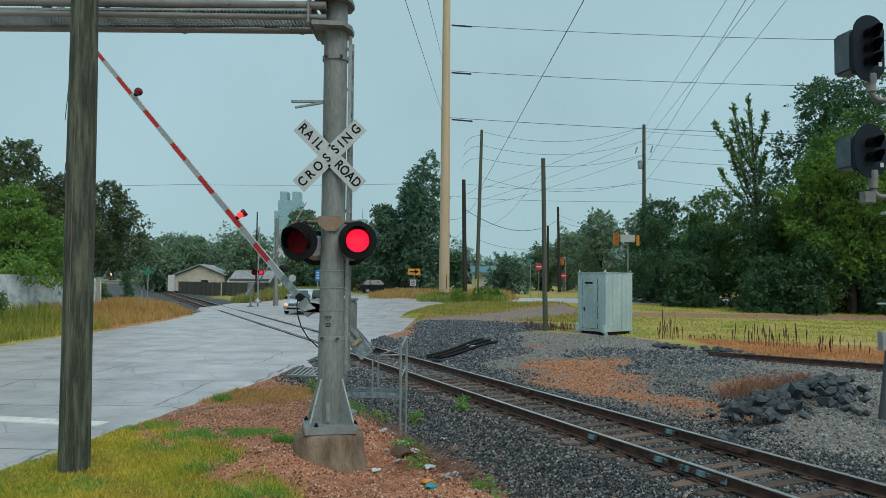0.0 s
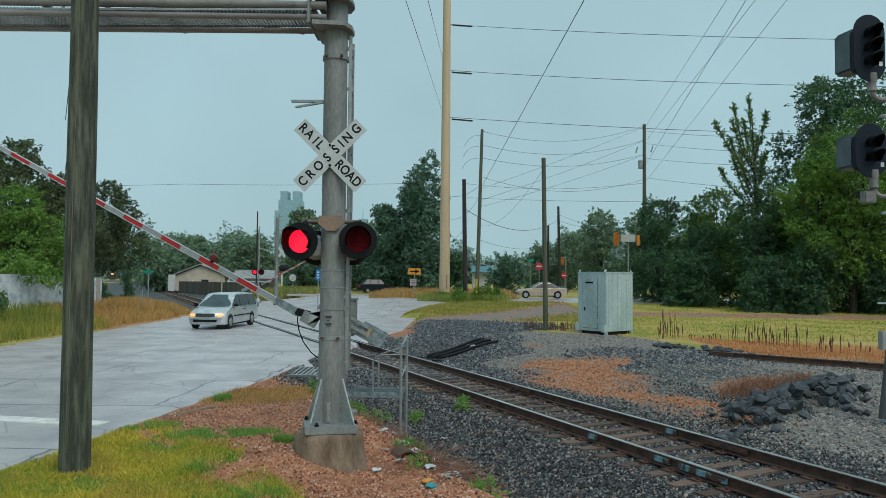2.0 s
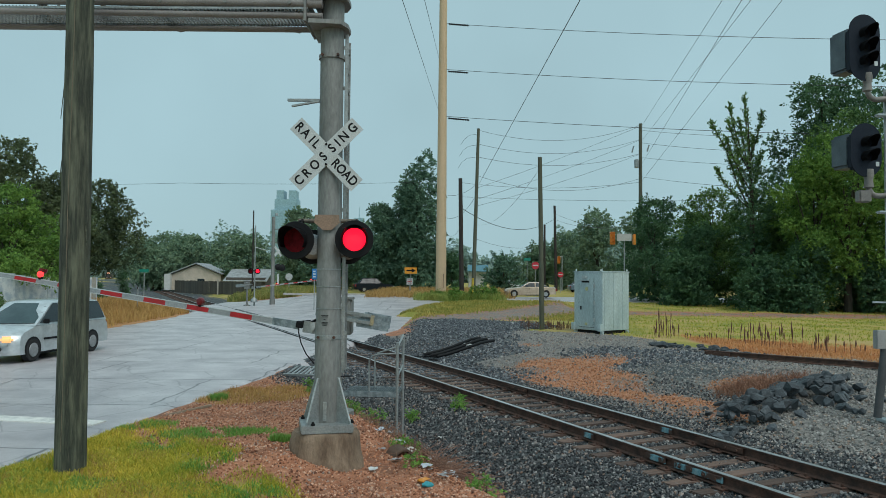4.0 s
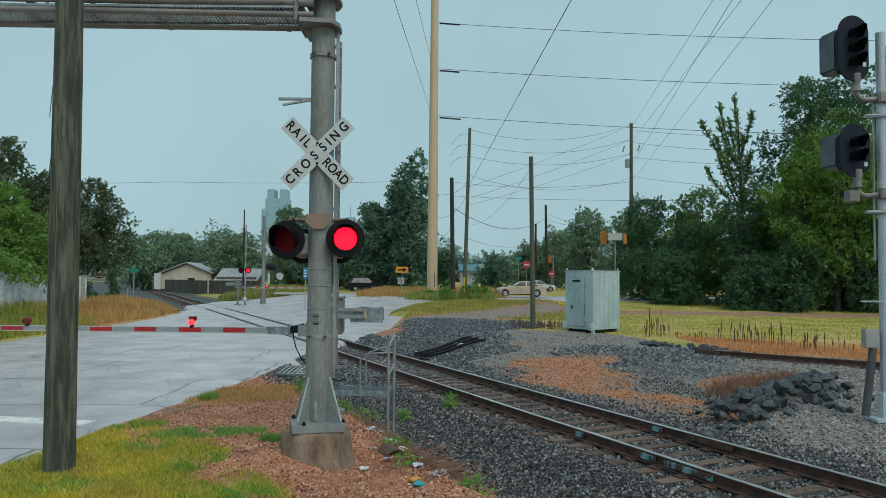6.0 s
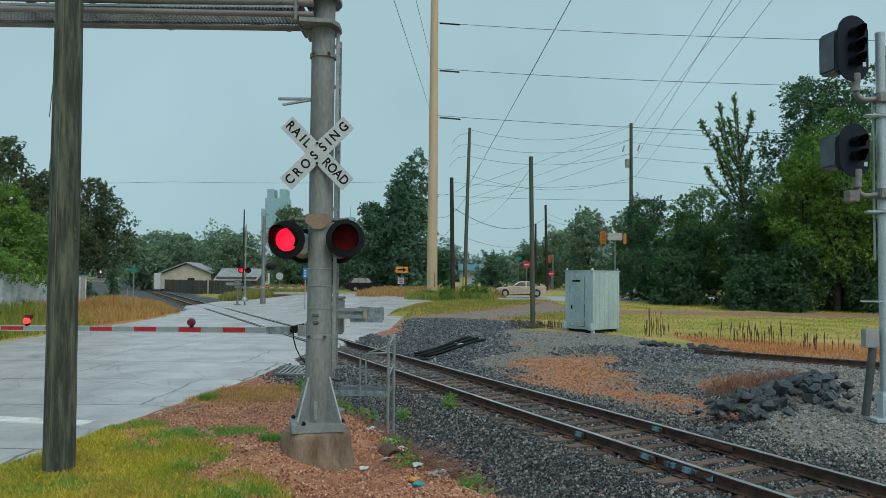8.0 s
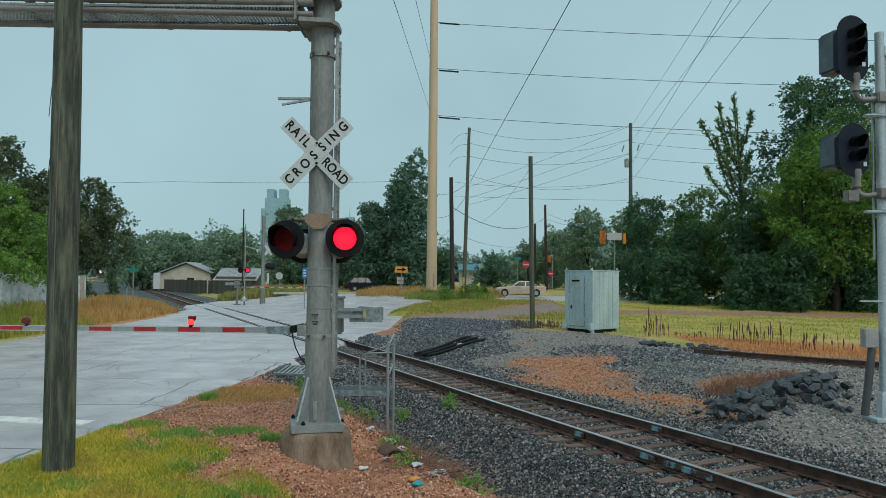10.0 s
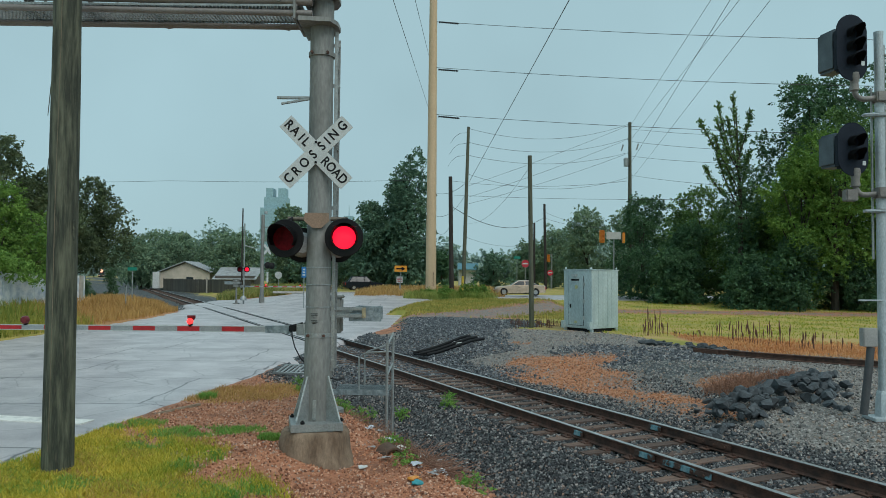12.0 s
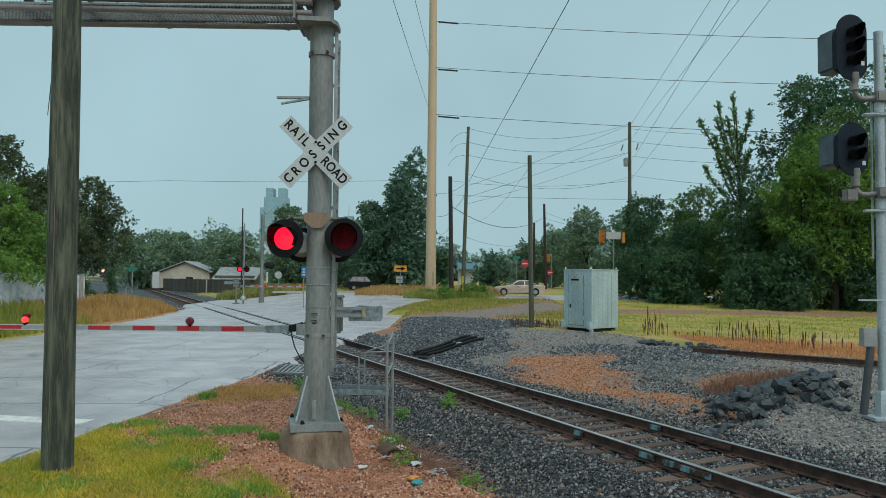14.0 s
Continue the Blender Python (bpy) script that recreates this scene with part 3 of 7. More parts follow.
def cross_board(mast, at, size=1.219, wide=0.229):
    for k, (words, turn) in enumerate((("CROSSING", 45), ("RAIL  ROAD", -45))):
        m = at @ pose(0, -0.006 * (1 - k), 0, 0, -turn, 0)
        bm = boxed((size, 0.004, wide), bevel=0.0015)
        board = part("crossbuck_blade", bm, WHITE, mast, "white board lettered CROSSING" if k == 0 else "white board lettered RAIL ROAD", m)
        words = list(zip("CROSSING", (-0.52, -0.375, -0.215, -0.05, 0.115, 0.225, 0.345, 0.515))) if k == 0 else list(zip("RAILROAD", (-0.535, -0.41, -0.29, -0.20, 0.185, 0.295, 0.41, 0.525)))
        for w, x in words:
            cu = bpy.data.curves.new("lettering", "FONT")
            cu.body, cu.size, cu.align_x, cu.align_y, cu.extrude, cu.offset = w, 0.172, "CENTER", "CENTER", 0.0008, 0.004
            cu.space_character = 1.35
            tmp = bpy.data.objects.new("lettering", cu)
            me = bpy.data.meshes.new_from_object(tmp)
            bpy.data.objects.remove(tmp)
            me.materials.clear()
            me.materials.append(BLACK)
            t = new("lettering", me)
            t.parent, t.matrix_basis = board, pose(x, -0.0035, 0, 90, 0, 0) @ Matrix.Diagonal((0.92, 1.05, 1, 1))
    part("bolt", spin([(0.018, 0), (0.016, 0.012), (0, 0.014)], 8, "Y"), BLACK, mast, "", at @ pose(0, -0.012, 0.14))
    part("bolt", spin([(0.018, 0), (0.016, 0.012), (0, 0.014)], 8, "Y"), BLACK, mast, "", at @ pose(0, -0.012, -0.14))


PALEZINC = mat("bright_zinc_edge", (0.50, 0.54, 0.54), (0.36, 0.40, 0.40), scale=6, rough=0.5, metal=0.3, bump=0.1)


def crossing_mast():
    mast = thing("crossing_signal_mast", "grey steel cantilever mast with crossbuck and flashing red lamps", "crossing signal", (MX, MY, 0.32))
    # two telescoped sections with a slight taper
    part("tube", spin([(0.176, 0.06), (0.172, 1.56), (0.17, 1.57), (0.165, 4.95), (0.160, 9.0)], 40), MAST, mast)
    part("sleeve", spin([(0.183, 0.06), (0.179, 1.54), (0.174, 1.56)], 40), MAST, mast)
    base = part("base_plate", boxed((0.70, 0.70, 0.11), (0, 0, 0.135), 0.008), GALV, mast, "galvanised base plate", pose(-0.015, 0, 0, 0, 0, 14))
    for a in (14, 104, 194, 284):
        c, s = math.cos(radians(a + 45)), math.sin(radians(a + 45))
        bm = bmesh.new()
        slab(bm, [(0.12, 0.185), (0.43, 0.185), (0.41, 0.235), (0.20, 0.80), (0.12, 0.80)], -0.012, 0.012)
        part("gusset", bm, GALV, mast, "", pose(0, 0, 0, 0, 0, a + 45) @ pose(0, 0, 0, 90, 0, 0), False)
        part("gusset_flange", boxed((0.012, 0.026, 0.61), (0.306, 0, 0.515), 0.003, Matrix.Rotation(radians(-20), 3, "Y")), PALEZINC, mast, "", pose(0, 0, 0, 0, 0, a + 45), False)
        part("anchor_bolt", spin([(0.030, 0.19), (0.030, 0.217), (0.017, 0.22), (0.017, 0.238), (0.0, 0.24)], 6), BLACK, mast, "black anchor nut", pose(0.385 * math.cos(radians(a + 57)), 0.385 * math.sin(radians(a + 57)), 0))
    part("handhole_cover", boxed((0.05, 0.03, 0.26), (0, -0.182, 0.35), 0.006), GALV, mast)
    bars = bmesh.new()
    for i, w in enumerate((0.10, 0.085, 0.0, 0.03, 0.0, 0.085, 0.09, 0.06)):
        if w:
            box(bars, (w, 0.002, 0.008), (-0.02, -0.182, 1.66 - i * 0.019))
    part("stencil_marks", bars, BLACK, mast, "small unreadable stencilled lines", None, False)
    for z in (1.36, 5.30):
        bm = spin([(0.172, z - 0.03), (0.184, z - 0.03), (0.184, z + 0.03), (0.172, z + 0.03)], 32)
        band = part("clamp_band", bm, GALV if z < 2 else MAST, mast)
        for q in (-0.11, 0.11):
            part("clamp_bolt", tubed((q, -0.15, z), (q, -0.20, z), 0.02, n=6), RUST, band)
    for z in (1.75, 2.06, 2.30):
        part("strap", spin([(0.170, z - 0.008), (0.176, z - 0.008), (0.176, z + 0.008), (0.170, z + 0.008)], 32), GALV, mast)
    # lamp bar with its junction fitting
    bar = part("lamp_crossarm", tubed((-0.44, -0.02, 2.98), (0.40, -0.02, 2.98), 0.028), mat("grimy_fitting", (0.22, 0.19, 0.15), (0.12, 0.11, 0.09), scale=9, rough=0.7, metal=0.2), mast)
    bm = bmesh.new()
    slab(bm, [(-0.17, 3.05), (0.16, 3.05), (0.17, 2.94), (0.06, 2.84), (-0.06, 2.84), (-0.18, 2.94)], -0.006, 0.006)
    part("junction_cover", bm, mat("rusty_cover", (0.30, 0.20, 0.14), (0.2, 0.15, 0.11), scale=5, rough=0.7, bump=0.1), bar, "rust-stained cover", pose(0, -0.2, 0, 90, 0, 0), False)
    for x in (-0.405, 0.41):
        part("hanger", tube(tubed((x * 0.92, -0.02, 2.98), (x, -0.06, 2.95), 0.03), (x, -0.06, 2.95), (x, -0.06, 2.8), 0.03), BLACK, bar)
    L = Matrix.Translation((-0.423, -0.24, 2.69))
    flash_lamp("flasher_lamp", mast, L, -7, 0.256, 0.158, 0.40, "L", "black round flasher lamp with a red lens and hood")
    flash_lamp("flasher_lamp", mast, Matrix.Translation((0.382, -0.24, 2.71)), 8, 0.256, 0.158, 0.40, "R", "black round flasher lamp with a red lens and hood")
    for x in (-0.27, 0.24):
        lamp = part("rear_lamp", spin([(0.0, 0.02), (0.24, 0.02), (0.246, 0.0), (0.17, 0.0), (0.16, -0.06)], 36, "Y"), BLACK, mast, "flasher lamp facing away, its grey back seen", pose(x, 0.16, 2.62, 0, 0, 190 if x < 0 else 175))
        part("rear_housing", spin([(0.18, 0.0), (0.175, -0.12), (0.12, -0.2), (0.0, -0.22)], 28, "Y"), mat("grey_lamp_back", (0.30, 0.33, 0.34), (0.22, 0.25, 0.26), rough=0.5), lamp)
    cross_board(mast, pose(-0.028, -0.205, 3.89, 0, 0, 0))
    # ladder behind the tube
    for x in (0.205,):
        part("ladder_rail", boxed((0.05, 0.02, 4.8), (x, 0.02, 3.25), 0.004), GALV, mast)
        part("ladder_rail", boxed((0.05, 0.02, 4.8), (x - 0.022, 0.40, 3.25), 0.004), GALV, mast)
    for i in range(15):
        part("rung", tubed((0.205, 0.02, 1.4 + 0.29 * i), (0.183, 0.40, 1.4 + 0.29 * i), 0.011, n=8), GALV, mast)
        if i % 2 == 0:
            part("ladder_bracket", boxed((0.12, 0.02, 0.05), (0.20, 0.04, 1.4 + 0.29 * i), 0.003), GALV, mast)
    # short forked bracket
    bm = box(boxed((0.46, 0.05, 0.035), (-0.39, -0.02, 4.69), 0.004), (0.40, 0.04, 0.028), (-0.36, -0.04, 4.635), 0.004, Matrix.Rotation(radians(-10), 3, "Y"))
    part("forked_bracket", bm, GALV, mast)
    # cantilever over the road
    armz = 5.98
    for dy in (-0.34, 0.42):
        for dz in (0.0, -0.165):
            part("chord", tubed((-0.10, dy * 0.75, armz + dz), (-11.0, dy, armz + dz + (0.10 if dz == 0 else 0.10)), 0.06 if dz == 0 else 0.042), mat("brown_grey_steel", (0.25, 0.235, 0.225), (0.18, 0.17, 0.165), scale=2, rough=0.6, metal=0.2), mast)
        for i in range(11 if dy > 0 else 0):
            x0 = -0.55 - 0.9 * i
            up = i % 2
            part("diagonal", tubed((x0, dy, armz - 0.165 + 0.165 * up + 0.01 * i), (x0 - 0.9, dy, armz - 0.165 * up + 0.01 * i), 0.022, n=8), MAST, mast)
    for i in range(11):
        x0 = -0.55 - 0.9 * i
        part("cross_tie", tubed((x0, -0.34, armz + 0.01 * i), (x0, 0.42, armz + 0.01 * i), 0.025, n=8), MAST, mast)
    deck = bmesh.new()
    for i in range(190):
        box(deck, (0.008, 0.70, 0.03), (-0.32 - 0.05 * i, 0.04, armz - 0.10 + 0.0005 * i))
    for j in range(9):
        box(deck, (9.6, 0.008, 0.03), (-5.1, -0.30 + 0.085 * j, armz - 0.07))
    part("walkway_grating", deck, GALV, mast, "open steel grating walkway", None, False)
    for z in (armz + 0.13, armz - 0.26):
        bm = slab(bmesh.new(), [(-0.28, -0.36), (0.16, -0.30), (0.24, -0.1), (0.24, 0.16), (0.16, 0.34), (-0.28, 0.44)], z - 0.03, z + 0.03)
        part("cap_bracket", bm, MAST, mast, "", None, False)
    part("bracket_plate", boxed((0.035, 0.80, 0.36), (-0.33, 0.04, armz - 0.09), 0.004), MAST, mast)
    bm = bmesh.new()
    slab(bm, [(-0.30, armz - 0.28), (0.0, armz - 0.28), (-0.13, armz - 0.46), (-0.20, armz - 0.46)], -0.02, 0.02)
    part("knee_plate", bm, MAST, mast, "", pose(0, 0, 0, 90, 0, 0), False)
    for x in (-2.05, -4.1, -6.2):
        for dy in (-0.1,):
            part("railing_post", tubed((x, dy, armz + 0.05), (x, dy, armz + 1.0), 0.024, n=10), MAST, mast)
            part("railing_post", tubed((x + 0.16, dy + 0.1, armz + 0.05), (x + 0.16, dy + 0.1, armz + 1.0), 0.02, n=10), MAST, mast)
            part("post_collar", tubed((x, dy, armz + 0.04), (x, dy, armz + 0.13), 0.05, n=10), MAST, mast)
    return mast


crossing_mast()
foot = spin([(0.60, -0.75), (0.555, -0.3), (0.535, -0.15), (0.515, 0.0), (0.50, 0.1), (0.49, 0.2), (0.478, 0.30), (0.462, 0.36), (0.43, 0.395), (0.2, 0.40), (0.0, 0.40)], 48)
for v in foot.verts:
    k = 1 + 0.10 * noise.noise(v.co * 2.2) + 0.05 * noise.noise(v.co * 7)
    v.co.x, v.co.y = v.co.x * k, v.co.y * k
    v.co.z += 0.03 * noise.noise(v.co * 4) if v.co.z < 0.35 else 0
part("mast_footing", foot, mat("stained_footing_concrete", (0.27, 0.20, 0.14), (0.12, 0.08, 0.052), scale=2.6, rough=0.9, bump=0.6, fine=20, stretch=(1.6, 1.6, 0.6)), None, "stained round concrete footing under the mast", pose(MX, MY, 0))
tagged(bpy.data.objects["mast_footing"], category="footing", kind="")


# ---- wooden pole on the grass ----
def wood_pole(name, label, x, y, z0, z1, r0, r1, material, lean=(0, 0), chips=0, group="utility poles"):
    pole = thing(name, label, "utility pole", (x, y, z0), 0, group)
    n, rows = 48, 60
    rnd = random.Random(int(abs(x * 100) + y))
    bm = bmesh.new()
    rings = []
    for j in range(rows + 1):
        k = j / rows
        r = r0 + (r1 - r0) * k
        ring = []
        for i in range(n):
            a = 2 * math.pi * i / n
            v = noise.noise(Vector((math.cos(a) * 3, math.sin(a) * 3, k * 5 + x))) * 0.045 + noise.noise(Vector((math.cos(a) * 9, math.sin(a) * 9, k * 3))) * 0.04 - 0.05 * max(0.0, noise.noise(Vector((math.cos(a) * 6 + 5, math.sin(a) * 6, k * 2.2))) - 0.18)
            rr = r * (1 + v)
            ring.append(bm.verts.new((rr * math.cos(a) + lean[0] * k, rr * math.sin(a) + lean[1] * k, (z1 - z0) * k - (0.3 if j == 0 else 0))))
        rings.append(ring)
    for p, q in zip(rings, rings[1:]):
        for i in range(n):
            bm.faces.new((p[i], p[(i + 1) % n], q[(i + 1) % n], q[i]))
    bm.faces.new(rings[-1])
    part("shaft", bm, material, pole)
    return pole


near_pole = wood_pole("utility_pole", "thick weathered wooden pole with peeling splinters on the grass", -4.885, 9.45, -0.02, 8.4, 0.192, 0.155, WOOD, (-0.055, 0))
for a, z, ln, off in ((200, 5.05, 0.5, 0.03), (205, 4.0, 0.28, 0.045), (330, 3.2, 0.35, 0.02), (215, 3.4, 0.2, 0.03)):
    r = 0.178
    c, s = math.cos(radians(a)), math.sin(radians(a))
    bm = bmesh.new()
    slab(bm, [(-0.012, 0), (0.012, 0), (0.004, -ln), (-0.003, -ln)], -0.004, 0.004)
    part("splinter", bm, WOOD, near_pole, "", pose(r * c, r * s, z, 90, 0, a + 90) @ pose(0, 0, off * 0.5, -4, 0, 0), False)
ground_wire = bmesh.new()
bent(ground_wire, [(-0.03 + 0.006 * math.sin(i * 1.3), -0.192 + 0.0042 * i, 0.3 + i * 0.85) for i in range(9)], 0.005, 6)
part("ground_wire", ground_wire, mat("old_copper_wire", (0.2, 0.17, 0.12), rough=0.6, metal=0.4), near_pole)
# the poles beyond the track
wood_pole("utility_pole", "short green-grey wooden pole with a bare top", 3.95, 32.6, 0.1, 7.95, 0.115, 0.09, POLEGREEN, (-0.12, 0))
wood_pole("utility_pole", "tall slim wooden pole with a yellow guy guard", 1.80, 66, 0.3, 16.1, 0.19, 0.13, POLEGREEN, (0.40, 0))
wood_pole("utility_pole", "short dark creosoted wooden pole", 0.90, 75, 0.6, 12.8, 0.25, 0.19, DARKWOOD, (-0.22, 0))
wood_pole("utility_pole", "wooden pole with a small transformer", 17.8, 70, 0.5, 17.5, 0.20, 0.145, POLEGREEN, (0.02, 0))
wood_pole("utility_pole", "distant wooden pole beside the street", 15.4, 110, 0.8, 13.6, 0.24, 0.17, DARKWOOD, (-0.25, 0))
wood_pole("utility_pole", "distant shorter wooden pole", 14.4, 116, 0.8, 11.2, 0.2, 0.16, DARKWOOD, (0, 0))
tall = thing("transmission_pole", "tall tapered beige transmission pole", "utility pole", (-1.13, 69, 0.7), 0, "utility poles")
part("shaft", spin([(0.50, 0.0), (0.36, 28.0), (0.32, 34)], 32), BEIGE, tall)
part("guard_strip", boxed((0.05, 0.03, 1.3), (0.22, -0.46, 1.6)), DARKWOOD, tall)


# ---- crossing gates ----
GATE_GREY = mat("gate_grey_sheeting", (0.33, 0.36, 0.37), (0.27, 0.30, 0.31), scale=5, rough=0.5, bump=0.03)
ZINC = mat("spangled_zinc", (0.30, 0.36, 0.38), (0.16, 0.21, 0.23), scale=9, rough=0.55, metal=0.35, bump=0.1, fine=25, spread=(0.4, 0.6))


def arm_box(bm, x0, x1, h0, h1, d, mi=0):
    """A tapered length of the arm between x0 and x1."""
    v = []
    for x, h in ((x0, h0), (x1, h1)):
        v.append([bm.verts.new((x, sy * d / 2, sz * h / 2)) for sy, sz in ((-1, -1), (1, -1), (1, 1), (-1, 1))])
    fs = [bm.faces.new(v[0]), bm.faces.new(v[1][::-1])] + [bm.faces.new((v[0][i], v[1][i], v[1][(i + 1) % 4], v[0][(i + 1) % 4])) for i in range(4)]
    for f in fs:
        f.material_index = mi
    bmesh.ops.recalc_face_normals(bm, faces=fs)
    return bm


CABLES = {}


def gate(at, turn, length, drop, first, lamps, phases, label):
    g = thing("crossing_gate", label, "crossing gate", at, turn, "crossing gates")
    zb = at[2]
    part("post", tubed((0.02, 0.16, -zb - 0.2), (0.02, 0.16, -0.1), 0.075), MAST, g)
    part("post_base", spin([(0.3, -zb - 0.1), (0.3, -zb + 0.06), (0.12, -zb + 0.1), (0.085, -zb + 0.3)], 20), MAST, g, "", pose(0.02, 0.16, 0))
    bm = boxed((0.48, 0.30, 0.66), (0.03, 0.18, -0.22), 0.03)
    part("mechanism_box", bm, MAST, g, "grey gate mechanism box")
    part("box_lid", boxed((0.52, 0.34, 0.05), (0.03, 0.18, 0.12), 0.015), MAST, g)
    h = lambda x: 0.125 - 0.05 * (-x / length)
    me = bmesh.new()
    # hub and the two crank bars that carry arm and weight
    tube(me, (0, -0.12, 0), (0, 0.5, 0), 0.06, n=16)
    for y in (-0.06, 0.40):
        arm_box(me, 0.62, -0.35, 0.09, 0.10, 0.03)
        bmesh.ops.translate(me, verts=me.verts[-8:], vec=(0, y, -0.19))
    arm = part("arm", me, GALV, g, "red and grey striped gate arm")
    bm = bmesh.new()
    slab(bm, [(0.12, -0.05), (-0.1, -0.05), (-0.36, drop - 0.1), (-0.42, drop + 0.10), (-0.15, drop + 0.14), (0.1, 0.06)], -0.02, 0.02)
    part("crank_plate", bm, PALEZINC, arm, "", pose(0, -0.08, 0, 90, 0, 0), False)
    part("base_channel", boxed((0.30, 0.13, 0.21), (-0.38, -0.02, drop + 0.0), 0.008), GALV, arm)
    part("hinge", box(boxed((0.13, 0.16, 0.12), (-0.60, -0.02, drop + 0.02), 0.012), (0.24, 0.03, 0.03), (-0.54, -0.02, drop + 0.09), 0.006, Matrix.Rotation(radians(-14), 3, "Y")), BLACK, arm)
    part("root_sleeve", arm_box(bmesh.new(), -0.62, -1.11, 0.15, 0.125, 0.06), ZINC, arm, "", Matrix.Translation((0, -0.02, drop)), False)
    x, k = -1.11, 0
    while x > -length:
        x1 = max(-length, x - (0.385 if k == 0 else 0.406))
        part("stripe", arm_box(bmesh.new(), x, x1, h(x) - 0.022, h(x1) - 0.022, 0.05), RED if k % 2 else GATE_GREY, arm, "", Matrix.Translation((0, -0.02, drop)), False)
        for sgn in (-1, 1):
            b = arm_box(bmesh.new(), x, x1, 0.012, 0.012, 0.054)
            part("edge_strip", b, WHITE, arm, "", Matrix.Translation((0, -0.02, drop + sgn * (h((x + x1) / 2) / 2 - 0.006))), False)
        x, k = x1, k + 1
    for xl, ph in zip(lamps, phases):
        lamp_at = Matrix.Translation((xl, -0.06, drop + 0.135))
        lm = part("arm_lamp", spin([(0.0, 0.05), (0.038, 0.04), (0.055, 0.01), (0.055, -0.03), (0.042, -0.045), (0.0, -0.05)], 20, "Y"), glow("lit_arm_lamp", (1.0, 0.03, 0.03), 2.2) if ph else LENS_OFF, arm, "small red lamp on the arm", lamp_at)
        part("lamp_foot", boxed((0.06, 0.08, 0.07), (xl, -0.02, drop + 0.07), 0.01), BLACK, arm)
        # added cover swings over the always-lit lamp to make it flash
        cap = spin([(0.0, 0.066), (0.053, 0.055), (0.074, 0.014), (0.074, -0.03), (0.070, -0.03), (0.070, 0.01), (0.05, 0.050), (0.0, 0.061)], 20, "Y")
        bmesh.ops.translate(cap, verts=cap.verts, vec=(0, 0, -0.075))
        s = part("lamp_shutter", cap, mat("dark_arm_lens", (0.20, 0.012, 0.018), (0.12, 0.008, 0.012), rough=0.3, bump=0.02), arm, "added dark red cover that hides the always-lit lamp between flashes", lamp_at @ pose(0, 0, 0.075))
        BLINK_SHUTTERS[s] = (0.075, ph, lamp_at)
    wt = bmesh.new()
    slab(wt, [(0.42, -0.32), (1.01, -0.32), (1.02, -0.06), (0.60, -0.03), (0.42, -0.20)], -0.10, -0.04)
    part("counterweight", wt, ZINC, arm, "spangled zinc counterweight plate", pose(0, -0.12, 0, 90, 0, 0), False)
    wt2 = bmesh.new()
    slab(wt2, [(0.5, -0.30), (1.0, -0.30), (1.0, -0.06), (0.5, -0.06)], -0.03, 0.03)
    part("counterweight", wt2, ZINC, arm, "spangled zinc counterweight plate", pose(0, 0.36, 0, 90, 0, 0), False)
    part("weight_bar", boxed((0.5, 0.05, 0.06), (0.42, -0.10, -0.09), 0.006), GALV, arm)
    part("weight_bar", boxed((0.5, 0.05, 0.06), (0.42, -0.10, -0.22), 0.006), GALV, arm)
    part("rust_patch", boxed((0.07, 0.02, 0.19), (0.70, -0.135, -0.16), 0.008), mat("worn_yellow_paint", (0.38, 0.33, 0.20), (0.25, 0.24, 0.18), scale=12, rough=0.8), arm, "worn yellowish patch")
    cable = bmesh.new()
    bent(cable, [(0, 0, 0), (-0.02, 0, -0.12), (0.0, 0, -0.32), (0.06, 0.02, -0.52), (0.18, 0.05, -0.72), (0.36, 0.1, -0.9), (0.58, 0.16, -1.02), (0.78, 0.22, -1.06)], 0.011, 8)
    CABLES[arm] = part("drop_cable", cable, BLACK, g, "black hanging cable", pose(-0.60, -0.12, drop))
    return g, arm


near_gate, near_arm = gate((-2.13, 13.5, 2.0), 0, 8.95, -0.48, 0, (-2.48, -5.49, -8.4), (1, 2, 1), "red and grey striped crossing gate with counterweight")
far_gate, far_arm = gate((-17.9, 64.0, 2.02), 180, 8.6, -0.48, 0, (-2.48, -5.49), (2, 1), "distant striped crossing gate beyond the road")


